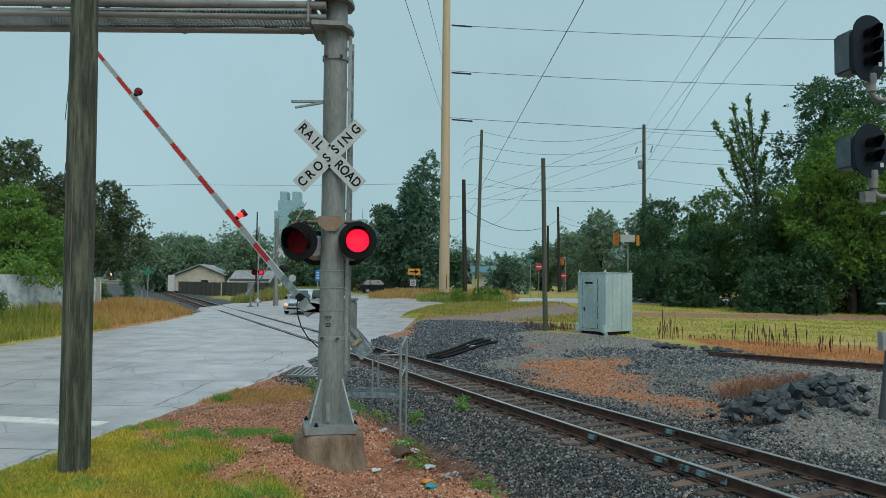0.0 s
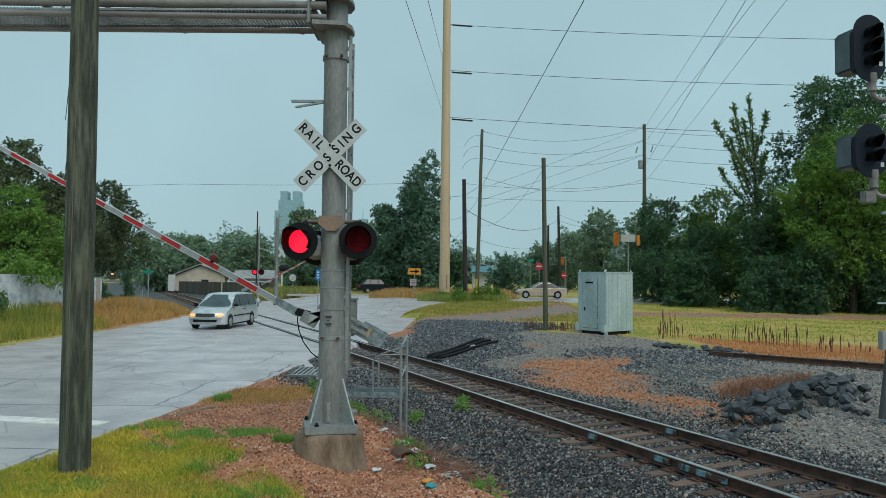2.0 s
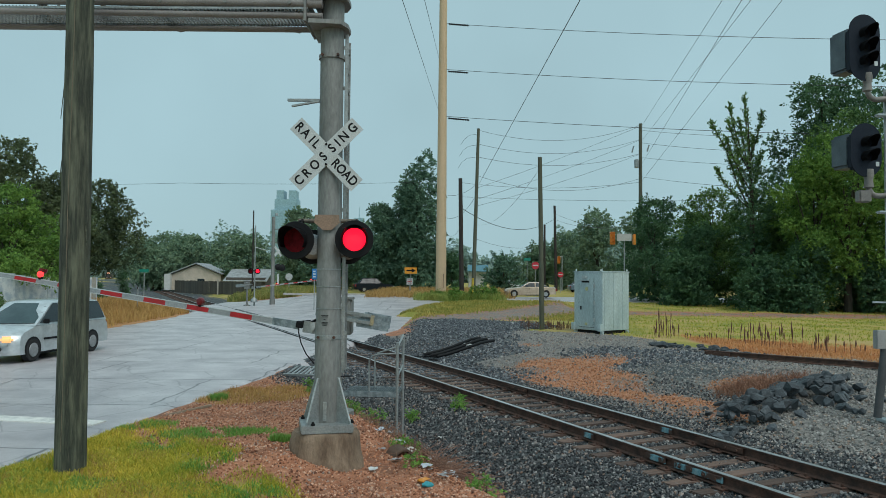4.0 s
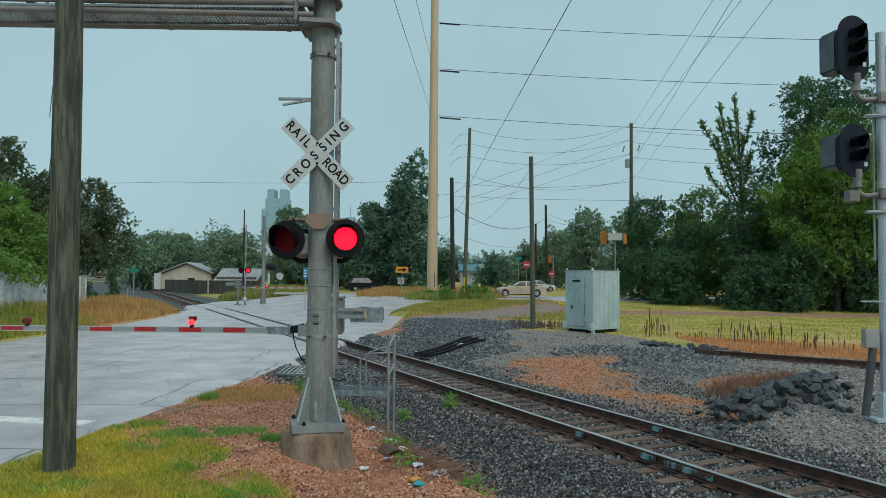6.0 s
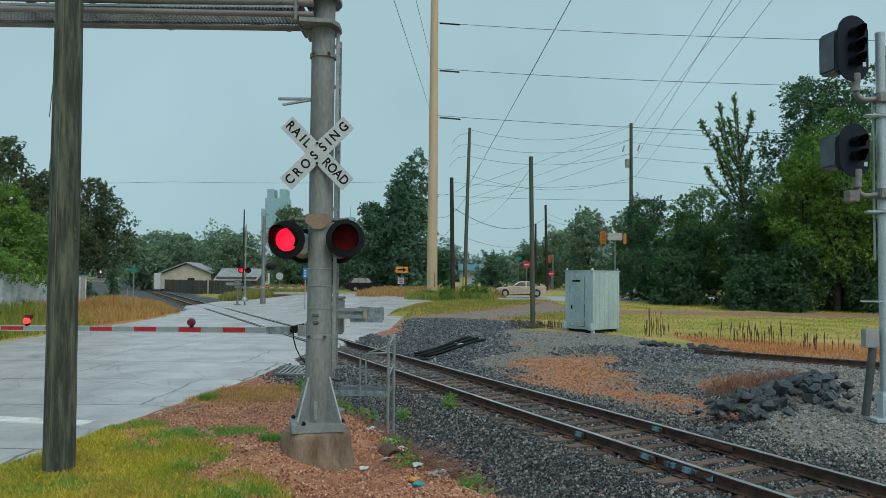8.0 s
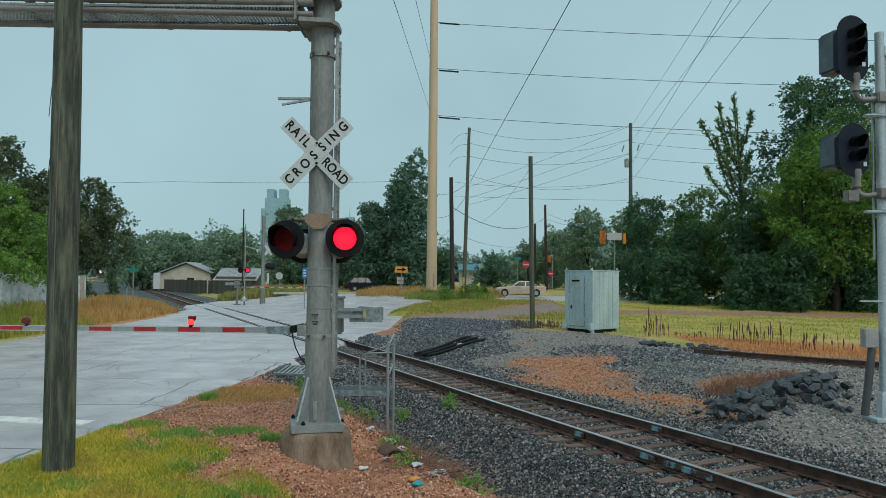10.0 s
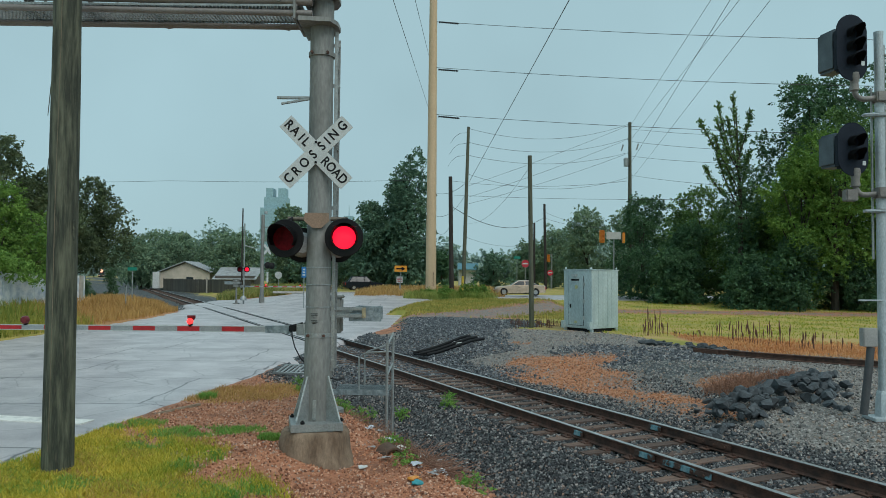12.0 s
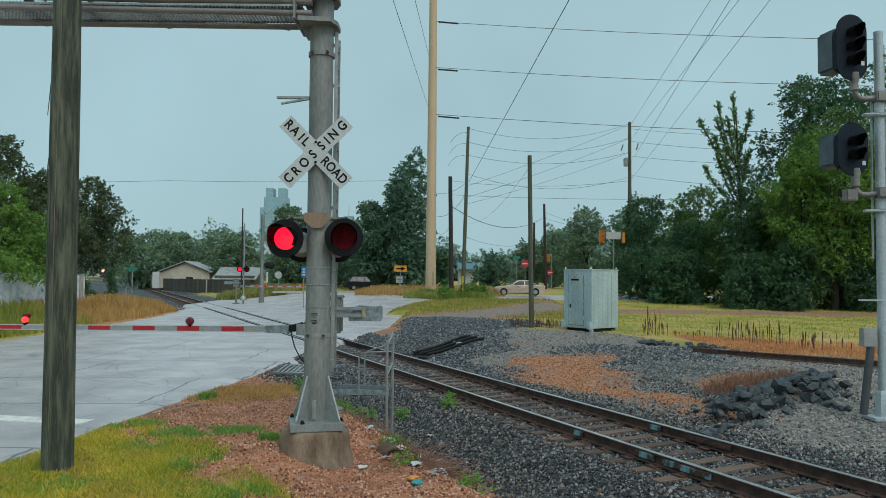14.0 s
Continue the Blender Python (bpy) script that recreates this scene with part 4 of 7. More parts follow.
# ---- far crossing mast ----
def far_mast():
    m = thing("crossing_signal_mast", "distant grey crossing signal mast with crossbuck and lamps", "crossing signal", (-15.9, 64.6, 0.45))
    part("tube", spin([(0.24, -0.7), (0.24, 0), (0.2, 0.3), (0.17, 0.4), (0.15, 7.4), (0, 7.42)], 20), MAST, m)
    for s in (-1, 1):
        part("crossbuck_blade", boxed((1.15, 0.01, 0.23)), WHITE, m, "", pose(0.45, -0.05 - 0.012 * s, 4.35, 0, 45 * s, 60), False)
    part("crossarm", tubed((-0.1, -0.1, 6.3), (1.1, -0.1, 6.3), 0.04, n=8), MAST, m)
    part("crossarm", tubed((-0.2, -0.1, 5.1), (1.3, -0.1, 5.1), 0.04, n=8), MAST, m)
    for x, z in ((0.5, 2.95), (0.85, 2.9)):
        part("rear_lamp", spin([(0, -0.1), (0.3, -0.04), (0.3, 0.0), (0.2, 0.05), (0.0, 0.12)], 20, "Y"), BLACK, m, "", pose(x, -0.1, z, 0, 0, 40))
    part("top_bell", spin([(0, 7.75), (0.14, 7.7), (0.16, 7.5), (0, 7.48)], 14), GALV, m, "", pose(0.25, 0, 0))
    part("sign_strip", boxed((0.16, 0.02, 0.9), (0.5, -0.1, 1.9)), WHITE, m)
    p = thing("flasher_post", "distant thin post with two red flasher lamps", "crossing signal", (-17.25, 63.6, 0.4))
    part("tube", tubed((0, 0.1, -0.7), (0, 0.1, 6.6), 0.07, 0.055, n=12), GALV, p)
    part("base", spin([(0.3, -0.05), (0.28, 0.15), (0.1, 0.35)], 14), GALV, p)
    for x, ph in ((-0.30, "L"), (0.30, "R")):
        flash_lamp("flasher_lamp", p, Matrix.Translation((x, -0.1, 2.62)), 0, 0.25, 0.17, 0.2, ph, "black round flasher lamp with a red lens")
    part("crossarm", tubed((-0.35, 0, 2.7), (0.35, 0, 2.7), 0.03, n=8), BLACK, p)
    part("arm_bracket", tubed((0, 0.1, 4.7), (0.9, 0.1, 4.45), 0.04, n=8), GALV, p)


far_mast()


# ---- railway signal ----
def signal_head(sig, at, lamps, tall):
    h = part("backplate", bmesh.new(), BLUEBLACK, sig, "dark oval backplate", at)
    bm = bmesh.new()
    w, r = 0.32, 0.32
    o = [(r * math.cos(a), tall / 2 - r + r * math.sin(a)) for a in np.linspace(0, math.pi, 17)] + [(r * math.cos(a), -tall / 2 + r + r * math.sin(a)) for a in np.linspace(math.pi, 2 * math.pi, 17)]
    slab(bm, o, -0.012, 0.012)
    bmesh.ops.rotate(bm, verts=bm.verts, cent=(0, 0, 0), matrix=Matrix.Rotation(radians(90), 3, "X"))
    old = h.data
    h.data = mesh_of("backplate", bm, BLUEBLACK)
    bpy.data.meshes.remove(old)
    part("housing", boxed((0.42, 0.22, tall * 0.66), (0, 0.14, -0.02), 0.04), BLUEBLACK, h)
    part("rear_cabinet", boxed((0.36, 0.50, tall * 0.64), (-0.02, 0.45, 0.03), 0.05), mat("blue_grey_signal_case", (0.085, 0.115, 0.135), (0.05, 0.07, 0.085), scale=3, rough=0.5), h, "blue-grey rear case")
    n = lamps
    for i in range(n):
        z = (i - (n - 1) / 2) * 0.26
        part("hood", hood_bm(0.115, 0.30), BLACK, h, "", pose(0, -0.01, z))
        part("lens", spin([(0, 0.01), (0.09, 0.0), (0.1, -0.01)], 18, "Y"), BLACK, h, "", pose(0, -0.01, z))
    part("tag_plate", boxed((0.07, 0.006, 0.08), (-0.02, -0.30, -tall * 0.31), 0.002), WHITE, h)
    return h


def hood_bm(r, depth):
    bm = bmesh.new()
    n = 22
    rows = [[bm.verts.new((r * math.cos(a), -d * (1 if k == 0 else 0.5 + 0.5 * max(0, math.sin(a))), r * math.sin(a))) for a in [radians(-40 + 260 * i / n) for i in range(n + 1)]] for k, d in enumerate((0.0, depth))]
    for i in range(n):
        bm.faces.new((rows[0][i], rows[0][i + 1], rows[1][i + 1], rows[1][i]))
    bmesh.ops.solidify(bm, geom=bm.faces[:], thickness=0.005)
    return bm


def railway_signal():
    s = thing("railway_signal", "galvanised mast with two dark railway signal heads", "railway signal", (8.12, 13.6, -0.1))
    pipe = mat("pale_galvanised_pipe", (0.46, 0.52, 0.54), (0.36, 0.42, 0.44), scale=2.5, rough=0.5, metal=0.3, stretch=(1, 1, 0.3), bump=0.03)
    grimy = mat("grimy_pipe", (0.26, 0.25, 0.23), (0.17, 0.165, 0.155), scale=5, rough=0.65, metal=0.3)
    part("mast", spin([(0.080, 0.0), (0.080, 7.2), (0.084, 7.2), (0.084, 7.26), (0, 7.28)], 28), pipe, s)
    part("base_casting", spin([(0.17, 0.1), (0.15, 0.12), (0.12, 0.55), (0.10, 0.58)], 8), pipe, s)
    part("base_plate", boxed((0.55, 0.45, 0.06), (0, 0, 0.08), 0.01), pipe, s)
    part("ladder_rail", boxed((0.05, 0.016, 6.4), (0.24, 0.25, 3.9), 0.003), GALV, s)
    part("ladder_rail", boxed((0.05, 0.016, 6.4), (0.55, 0.25, 3.9), 0.003), GALV, s)
    for i in range(20):
        part("rung", tubed((0.24, 0.25, 0.9 + 0.31 * i), (0.55, 0.25, 0.9 + 0.31 * i), 0.011, n=8), GALV, s)
    for z in (2.35, 4.75, 6.9):
        part("ladder_stay", tubed((0.0, 0.1, z), (0.3, 0.25, z), 0.02, n=8), GALV, s)
    part("step_bar", boxed((0.6, 0.04, 0.03), (-0.16, -0.06, 2.24), 0.004), pipe, s)
    conduit = part("conduit", tubed((-0.12, 0.05, 3.0), (-0.12, 0.05, 6.2), 0.022, n=10), GALV, s)
    for z, head, lamps, tall in ((6.02, 6.93, 3, 1.24), (4.23, 5.03, 2, 0.99)):
        part("pipe_clamp", boxed((0.22, 0.26, 0.20), (0, -0.02, z), 0.02), grimy, s)
        part("lower_clamp", spin([(0.095, z - 0.36), (0.13, z - 0.36), (0.13, z - 0.30), (0.095, z - 0.30)], 20), GALV, s)
        part("bracket_ring", boxed((0.42, 0.14, 0.05), (-0.14, -0.06, z - 0.34), 0.02), pipe, s)
        bm = bmesh.new()
        bent(bm, [(0.3, -0.04, z + 0.03), (-0.29, -0.04, z - 0.04), (-0.37, -0.045, z - 0.035), (-0.44, -0.05, z + 0.0), (-0.48, -0.05, z + 0.07), (-0.49, -0.05, z + 0.2)], 0.05, 14)
        part("support_pipe", bm, grimy, s, "grimy bent support pipe")
        part("pipe_collar", spin([(0.06, z + 0.1), (0.085, z + 0.12), (0.07, z + 0.25), (0.092, z + 0.36), (0.08, z + 0.45)], 16), grimy, s, "", pose(-0.49, -0.05, 0))
        signal_head(s, pose(-0.56, -0.10, head, 0, 0, 11), lamps, tall)
    part("end_clamp", boxed((0.22, 0.18, 0.22), (-0.58, -0.03, 4.18), 0.02), grimy, s)
    part("junction_box", boxed((0.26, 0.16, 0.34), (-0.26, 0, 1.56), 0.012), mat("grey_box_paint", (0.36, 0.36, 0.34), (0.28, 0.28, 0.27), rough=0.55), s, "small grey junction box")
    bm = bmesh.new()
    bent(bm, [(-0.22, 0, 1.38), (-0.26, -0.02, 1.1), (-0.40, -0.06, 0.15)], 0.07, 14)
    part("cable_pipe", bm, mat("dark_plastic_pipe", (0.07, 0.075, 0.078), (0.05, 0.053, 0.056), rough=0.5), s, "dark plastic cable pipe")


railway_signal()


# ---- equipment cabinet ----
def equipment_cabinet():
    steel = mat("ribbed_cabinet_steel", (0.50, 0.60, 0.61), (0.37, 0.47, 0.485), scale=1.1, rough=0.42, metal=0.35, bump=0.04, fine=18, stretch=(1.5, 1.5, 0.5))
    c = thing("equipment_cabinet", "pale galvanised signal equipment cabinet on short legs", "equipment cabinet", (6.13, 30.27, 0.15), 38)
    # local x runs along the door face's neighbour, y along the door face
    w, d, h0, h1 = 1.70, 1.54, 0.27, 2.68
    part("body", boxed((w, d, h1 - h0), (w / 2, d / 2, (h0 + h1) / 2), 0.015), steel, c)
    part("roof", boxed((w + 0.06, d + 0.06, 0.05), (w / 2, d / 2, h1 + 0.02), 0.015), steel, c)
    for i in range(6):
        part("seam_rib", boxed((0.02, 0.012, h1 - h0 - 0.06), (0.14 + 0.285 * i, -0.004, (h0 + h1) / 2), 0.003), steel, c)
    door = part("door", boxed((0.02, 0.80, 2.05), (-0.012, d / 2 + 0.08, 1.42), 0.006), steel, c, "galvanised cabinet door")
    part("handle", boxed((0.05, 0.05, 0.16), (-0.04, d / 2 + 0.36, 1.18), 0.01), BLACK, door, "black door handle")
    part("notice", spin([(0.085, 0), (0.085, 0.004), (0, 0.004)], 20), mat("yellow_notice", (0.55, 0.55, 0.28), rough=0.6), door, "round yellowish notice", pose(-0.024, d / 2 + 0.05, 1.98, 0, -90, 0))
    part("notice", boxed((0.004, 0.14, 0.10), (-0.025, d / 2 + 0.08, 0.52)), mat("yellow_notice", (0.55, 0.55, 0.28)), door, "small yellowish notice")
    part("vent_hood", box(boxed((0.13, 0.46, 0.03), (-0.065, d / 2 + 0.12, 2.34), 0.008), (0.11, 0.28, 0.13), (-0.05, d / 2 + 0.15, 2.47), 0.03), PALEZINC, c, "pale vent hood")
    part("vent_slit", boxed((0.03, 0.42, 0.07), (-0.02, d / 2 + 0.12, 2.28), 0.004), BLACK, c)
    # thin black strips paint the shadow gap round the door
    for q in (-0.33, 0.49):
        part("door_gap", boxed((0.006, 0.014, 2.08), (-0.004, d / 2 + q, 1.42)), BLACK, c)
    part("door_gap", boxed((0.006, 0.82, 0.014), (-0.004, d / 2 + 0.08, 0.385)), BLACK, c)
    for z in (0.7, 1.4, 2.1):
        part("hinge", boxed((0.06, 0.07, 0.16), (-0.03, d / 2 - 0.36, z), 0.01), PALEZINC, c)
    for x, y in ((0.06, 0.06), (w - 0.06, 0.06), (0.06, d - 0.06), (w - 0.06, d - 0.06)):
        part("leg", boxed((0.12, 0.12, 0.5), (x, y, 0.0), 0.008), steel, c)
        part("lifting_eye", spin([(0.035, -0.01), (0.05, 0), (0.035, 0.01), (0.022, 0)], 12, "Y"), steel, c, "", pose(x, y, h1 + 0.10))
    for y in (0.05, d - 0.05):
        part("skid_bracket", boxed((0.20, 0.16, 0.30), (-0.06, y, 0.40), 0.012), steel, c)
    # black block between the legs stands in for the shade below the cabinet
    part("underside", boxed((w - 0.2, d - 0.2, 0.24), (w / 2, d / 2, 0.16)), BLACK, c)


equipment_cabinet()


# ---- steel platform by the mast ----
def platform():
    p = thing("steel_platform", "galvanised steel platform with hooped handrails", "platform", (-1.69, 14.5, 0.0), -4)
    bm = bmesh.new()
    for i in range(24):
        box(bm, (0.012, 0.62, 0.03), (-0.36 + 0.045 * i, 0, 0.30))
    for j in range(8):
        box(bm, (1.05, 0.012, 0.03), (0.16, -0.28 + 0.08 * j, 0.302))
    part("grating", bm, mat("dark_zinc", (0.15, 0.19, 0.2), (0.10, 0.13, 0.14), scale=6, rough=0.6, metal=0.3), p, "open steel grating", None, False)
    part("kick_plate", boxed((1.10, 0.02, 0.10), (0.15, -0.33, 0.28)), ZINC, p)
    part("kick_plate", boxed((1.10, 0.02, 0.10), (0.15, 0.33, 0.28)), ZINC, p)
    for x, y, top in ((0.66, -0.32, 1.27), (0.68, 0.34, 1.27)):
        part("rail_post", tubed((x, y, -0.62), (x, y, top), 0.028, n=10), GALV, p)
    for y in (-0.32, 0.30):
        bm = bmesh.new()
        bent(bm, [(0.12, y, 0.3), (0.12, y, 0.92), (0.18, y, 1.0), (0.30, y, 1.04), (0.66, y, 1.06 + (0.1 if y > 0 else 0))], 0.018, 8)
        part("handrail_hoop", bm, GALV, p)
    part("end_rail", tubed((0.66, -0.34, 1.18), (0.68, 0.36, 1.36), 0.02, n=8), GALV, p)
    part("end_rail", tubed((0.66, -0.34, 0.60), (0.68, 0.36, 0.78), 0.018, n=8), GALV, p)


platform()


# ---- vehicles ----
SLICES = (-1.0, -0.97, -0.90, -0.76, -0.55, -0.28, 0.0, 0.28, 0.55, 0.76, 0.90, 0.97, 1.0)


def loft(side, half_lo, half_hi, zlo, zhi, nose, tail, crown):
    """A car's shell: its side outline (y, z) swept across x, the ends rounded in plan by nose and tail, the top by crown."""
    bm = bmesh.new()
    f = lambda z: half_lo + (half_hi - half_lo) * min(1, max(0, (z - zlo) / (zhi - zlo)))
    y0, y1, z1 = min(y for y, z in side), max(y for y, z in side), max(z for y, z in side)
    z0 = min(z for y, z in side)
    rows = []
    for s in SLICES:
        a = abs(s) ** 3.2
        row = []
        for y, z in side:
            k = (y - y0) / (y1 - y0)
            up = max(0.0, (z - z0) / (z1 - z0))
            row.append(bm.verts.new((s * f(z) * (1 - 0.03 * a * (1 - up)), y + nose * a * max(0.0, 1 - 3.2 * k) - tail * a * max(0.0, 3.2 * k - 2.2), z - crown * a * up)))
        rows.append(row)
    n = len(side)
    for p, q in zip(rows, rows[1:]):
        for i in range(n):
            bm.faces.new((p[i], q[i], q[(i + 1) % n], p[(i + 1) % n]))
    bm.faces.new(rows[0]), bm.faces.new(rows[-1][::-1])
    bmesh.ops.recalc_face_normals(bm, faces=bm.faces)
    return bm


def screen(w0, w1, y0, y1, z0, z1, round_by, out):
    """A curved windscreen or rear window, proud of the cabin by out along y."""
    bm = bmesh.new()
    rows = []
    for k in (0.0, 0.5, 1.0):
        for d in (0.0, 0.02):
            row = []
            for s in (-0.97, -0.85, -0.6, -0.3, 0, 0.3, 0.6, 0.85, 0.97):
                row.append(bm.verts.new((s * (w0 + (w1 - w0) * k), y0 + (y1 - y0) * k + round_by * abs(s) ** 3.2 + out * (1 if d == 0 else -1), z0 + (z1 - z0) * k)))
            rows.append(row)
    front, back = rows[0::2], rows[1::2]
    for sheet_rows in (front, back):
        for p, q in zip(sheet_rows, sheet_rows[1:]):
            for i in range(8):
                bm.faces.new((p[i], p[i + 1], q[i + 1], q[i]))
    bmesh.ops.recalc_face_normals(bm, faces=bm.faces)
    return bm


def pane(v, out=0.006):
    """A thin pane on four corners, proud by out."""
    bm = bmesh.new()
    q = [Vector(p) for p in v]
    n = (q[1] - q[0]).cross(q[3] - q[0]).normalized()
    c = sum(q, Vector()) / 4
    if n.dot(c - Vector((0, c.y * 0.8, 0.9))) < 0:
        n = -n
    lo, hi = [bm.verts.new(p - n * 0.01) for p in q], [bm.verts.new(p + n * out) for p in q]
    bm.faces.new(lo), bm.faces.new(hi)
    for i in range(4):
        bm.faces.new((lo[i], lo[(i + 1) % 4], hi[(i + 1) % 4], hi[i]))
    bmesh.ops.recalc_face_normals(bm, faces=bm.faces)
    return bm


def car(name, label, paint, length, width, height, belt, hood, wheels, roof, wind, rear, lit=True, wr=0.32, trunk=None):
    """A car facing -y. wind, rear: y of the screens' foot and head; roof: half width up there."""
    c = thing(name, label, "car", (0, 0, 0))
    L, W = length / 2, width / 2
    side = [(-L + 0.06, 0.24), (-L, 0.36), (-L - 0.01, 0.55), (-L + 0.06, hood - 0.16), (-L + 0.22, hood - 0.05), (wind[0] - 0.1, belt - 0.01), (wind[0] + 0.3, belt + 0.02), (rear[0] - 0.05, belt + 0.02)]
    side += [(L - 0.12, trunk or belt), (L - 0.01, (trunk or belt) - 0.12), (L, 0.5), (L - 0.05, 0.30)]
    part("body", loft(side, W - 0.03, W - 0.09, 0.6, belt + 0.02, 0.34, 0.16, 0.05), paint, c)
    part("sill", boxed((width - 0.2, length * 0.62, 0.14), (0, 0, 0.25), 0.03), BLACK, c)
    # cabin
    top = [(wind[1], height - 0.05), (wind[1] + 0.12, height - 0.025), (wind[1] + 0.4, height), (rear[1] - 0.4, height), (rear[1] - 0.1, height - 0.02), (rear[1], height - 0.05)]
    part("cabin", loft([(wind[0], belt - 0.02)] + top + [(rear[0], belt - 0.02)], W - 0.08, roof, belt, height, 0.16, 0.10, 0.05), paint, c)
    wx = lambda z: (W - 0.08) + (roof - W + 0.08) * (z - belt) / (height - belt)
    zb, zt = belt + 0.045, height - 0.10
    k = lambda a, z: a[0] + (a[1] - a[0]) * (z - belt) / (height - 0.05 - belt)
    # on lit cars the sky's reflection is painted as a paler glass colour
    part("windscreen", screen(wx(zb) - 0.06, wx(zt) - 0.07, k(wind, zb), k(wind, zt), zb, zt, 0.15, -0.012), mat("reflection_paled_windscreen", (0.05, 0.085, 0.092), (0.03, 0.055, 0.062), scale=1.2, rough=0.12, bump=0) if lit else GLASS, c, "reflecting windscreen")
    part("rear_window", screen(wx(zb) - 0.09, wx(zt) - 0.09, k(rear, zb), k(rear, zt), zb, zt, -0.09, 0.012), GLASS, c, "dark rear window")
    y0, y1 = wind[0] + 0.30, rear[0] - 0.22
    cuts = [0, 0.31, 0.66, 1.0] if height > 1.6 else [0, 0.5, 1.0]
    for s in (-1, 1):
        for a, b in zip(cuts, cuts[1:]):
            ya, yb = y0 + (y1 - y0) * a + 0.035, y0 + (y1 - y0) * b - 0.035
            ta = max(ya, k(wind, zt) + 0.16)
            tb = min(yb, k(rear, zt) - 0.12)
            part("side_window", pane([(s * wx(zb), ya, zb), (s * wx(zb), yb, zb), (s * wx(zt), tb, zt), (s * wx(zt), ta, zt)], 0.016), GLASS, c, "", None, False)
        part("mirror", boxed((0.2, 0.1, 0.14), (s * (W + 0.06), wind[0] + 0.42, belt + 0.1), 0.03), BLACK if lit else paint, c)
        part("side_moulding", boxed((0.03, length * 0.5, 0.06), (s * (W - 0.055), 0.15, 0.62), 0.01), BLACK if lit else paint, c)
        for yy in (0.12, 0.42) if height > 1.6 else (-0.1, 0.85):
            part("door_handle", boxed((0.03, 0.16, 0.05), (s * (W - 0.075), yy, belt - 0.14), 0.01), BLACK, c)
        lampm = glow("lit_headlamp", (1.0, 0.50, 0.20), 0.75) if lit else mat("headlamp_glass", (0.5, 0.5, 0.48), rough=0.15, bump=0)
        part("headlamp", boxed((0.34, 0.16, 0.17), (s * (W - 0.30), -L + 0.12, hood - 0.24), 0.06, Matrix.Rotation(radians(s * 24), 3, "Z")), lampm, c, "lit headlamp" if lit else "")
        part("tail_lamp", boxed((0.14, 0.1, 0.26), (s * (W - 0.22), L - 0.06, belt - 0.22), 0.02), mat("red_tail_lamp", (0.35, 0.03, 0.03), rough=0.2, bump=0), c)
    grille = part("grille", boxed((W * 0.95, 0.08, 0.20), (0, -L + 0.02, hood - 0.26), 0.02), BLACK, c, "dark slatted grille")
    for i in range(4):
        part("grille_bar", boxed((W * 0.93, 0.03, 0.018), (0, -L - 0.03, hood - 0.33 + 0.05 * i)), CHROME, grille)
    part("air_intake", boxed((W * 1.2, 0.06, 0.12), (0, -L + 0.0, 0.42), 0.02), BLACK, c)
    part("bumper", boxed((width * 0.86, 0.1, 0.10), (0, -L + 0.0, 0.56), 0.03), paint, c)
    for yy in wheels:
        for s in (-1, 1):
            arch = spin([(wr + 0.02, -0.01), (wr + 0.02, 0.01), (0.0, 0.01)], 28)
            part("wheel_arch", arch, BLACK, c, "", pose(s * (W - 0.055), yy, wr + 0.02, 0, 90, 0))
            w = part("wheel", spin([(wr * 0.62, -0.10), (wr - 0.03, -0.105), (wr, -0.07), (wr, 0.07), (wr - 0.03, 0.105), (wr * 0.62, 0.10)], 30), TYRE, c, "", pose(s * (W - 0.14), yy, wr, 0, 90, 0))
            part("rim", spin([(wr * 0.60, s * 0.095), (wr * 0.58, s * 0.118), (wr * 0.45, s * 0.108), (wr * 0.2, s * 0.112), (0, s * 0.118)], 20), CHROME, w)
    return c


SILVER = mat("silver_blue_paint", (0.55, 0.60, 0.62), (0.50, 0.55, 0.57), scale=1, rough=0.3, metal=0.45, bump=0, coat=0.5, fine=3)
GOLD = mat("champagne_paint", (0.56, 0.43, 0.32), (0.50, 0.385, 0.285), scale=1, rough=0.32, metal=0.4, bump=0, coat=0.5, fine=3)
van = car("minivan", "silver minivan with lit headlamps on the wet road", SILVER, 5.1, 1.93, 1.74, 1.04, 0.93, (-1.62, 1.45), 0.70, (-1.62, -0.55), (2.46, 2.10), True, 0.34)
sedan = car("sedan", "beige sedan waiting at the junction", GOLD, 4.75, 1.8, 1.42, 0.93, 0.86, (-1.5, 1.38), 0.60, (-1.05, -0.20), (1.80, 0.90), False, 0.33, 0.95)
white_car = car("hatchback", "white car passing along the far street", mat("white_car_paint", (0.62, 0.64, 0.65), (0.56, 0.58, 0.59), rough=0.3, bump=0, coat=0.5), 4.3, 1.75, 1.45, 0.95, 0.86, (-1.35, 1.3), 0.6, (-0.9, -0.2), (1.9, 1.3), False)
blue_car = car("hatchback", "blue-grey car passing along the far street", mat("blue_car_paint", (0.12, 0.17, 0.22), (0.10, 0.14, 0.18), rough=0.3, bump=0, coat=0.5), 4.4, 1.75, 1.45, 0.95, 0.86, (-1.35, 1.3), 0.6, (-0.9, -0.2), (1.9, 1.3), False)
parked = car("parked_car", "dark car parked on the dry grass below the trees", mat("dark_car_paint", (0.008, 0.012, 0.016), (0.012, 0.017, 0.021), rough=0.6, bump=0, coat=0.0), 5.0, 1.9, 1.75, 1.02, 0.95, (-1.45, 1.4), 0.62, (-1.1, -0.35), (2.2, 1.6), False)
MATS["dark_car_paint"].node_tree.nodes["Principled BSDF"].inputs["Specular IOR Level"].default_value = 0.1
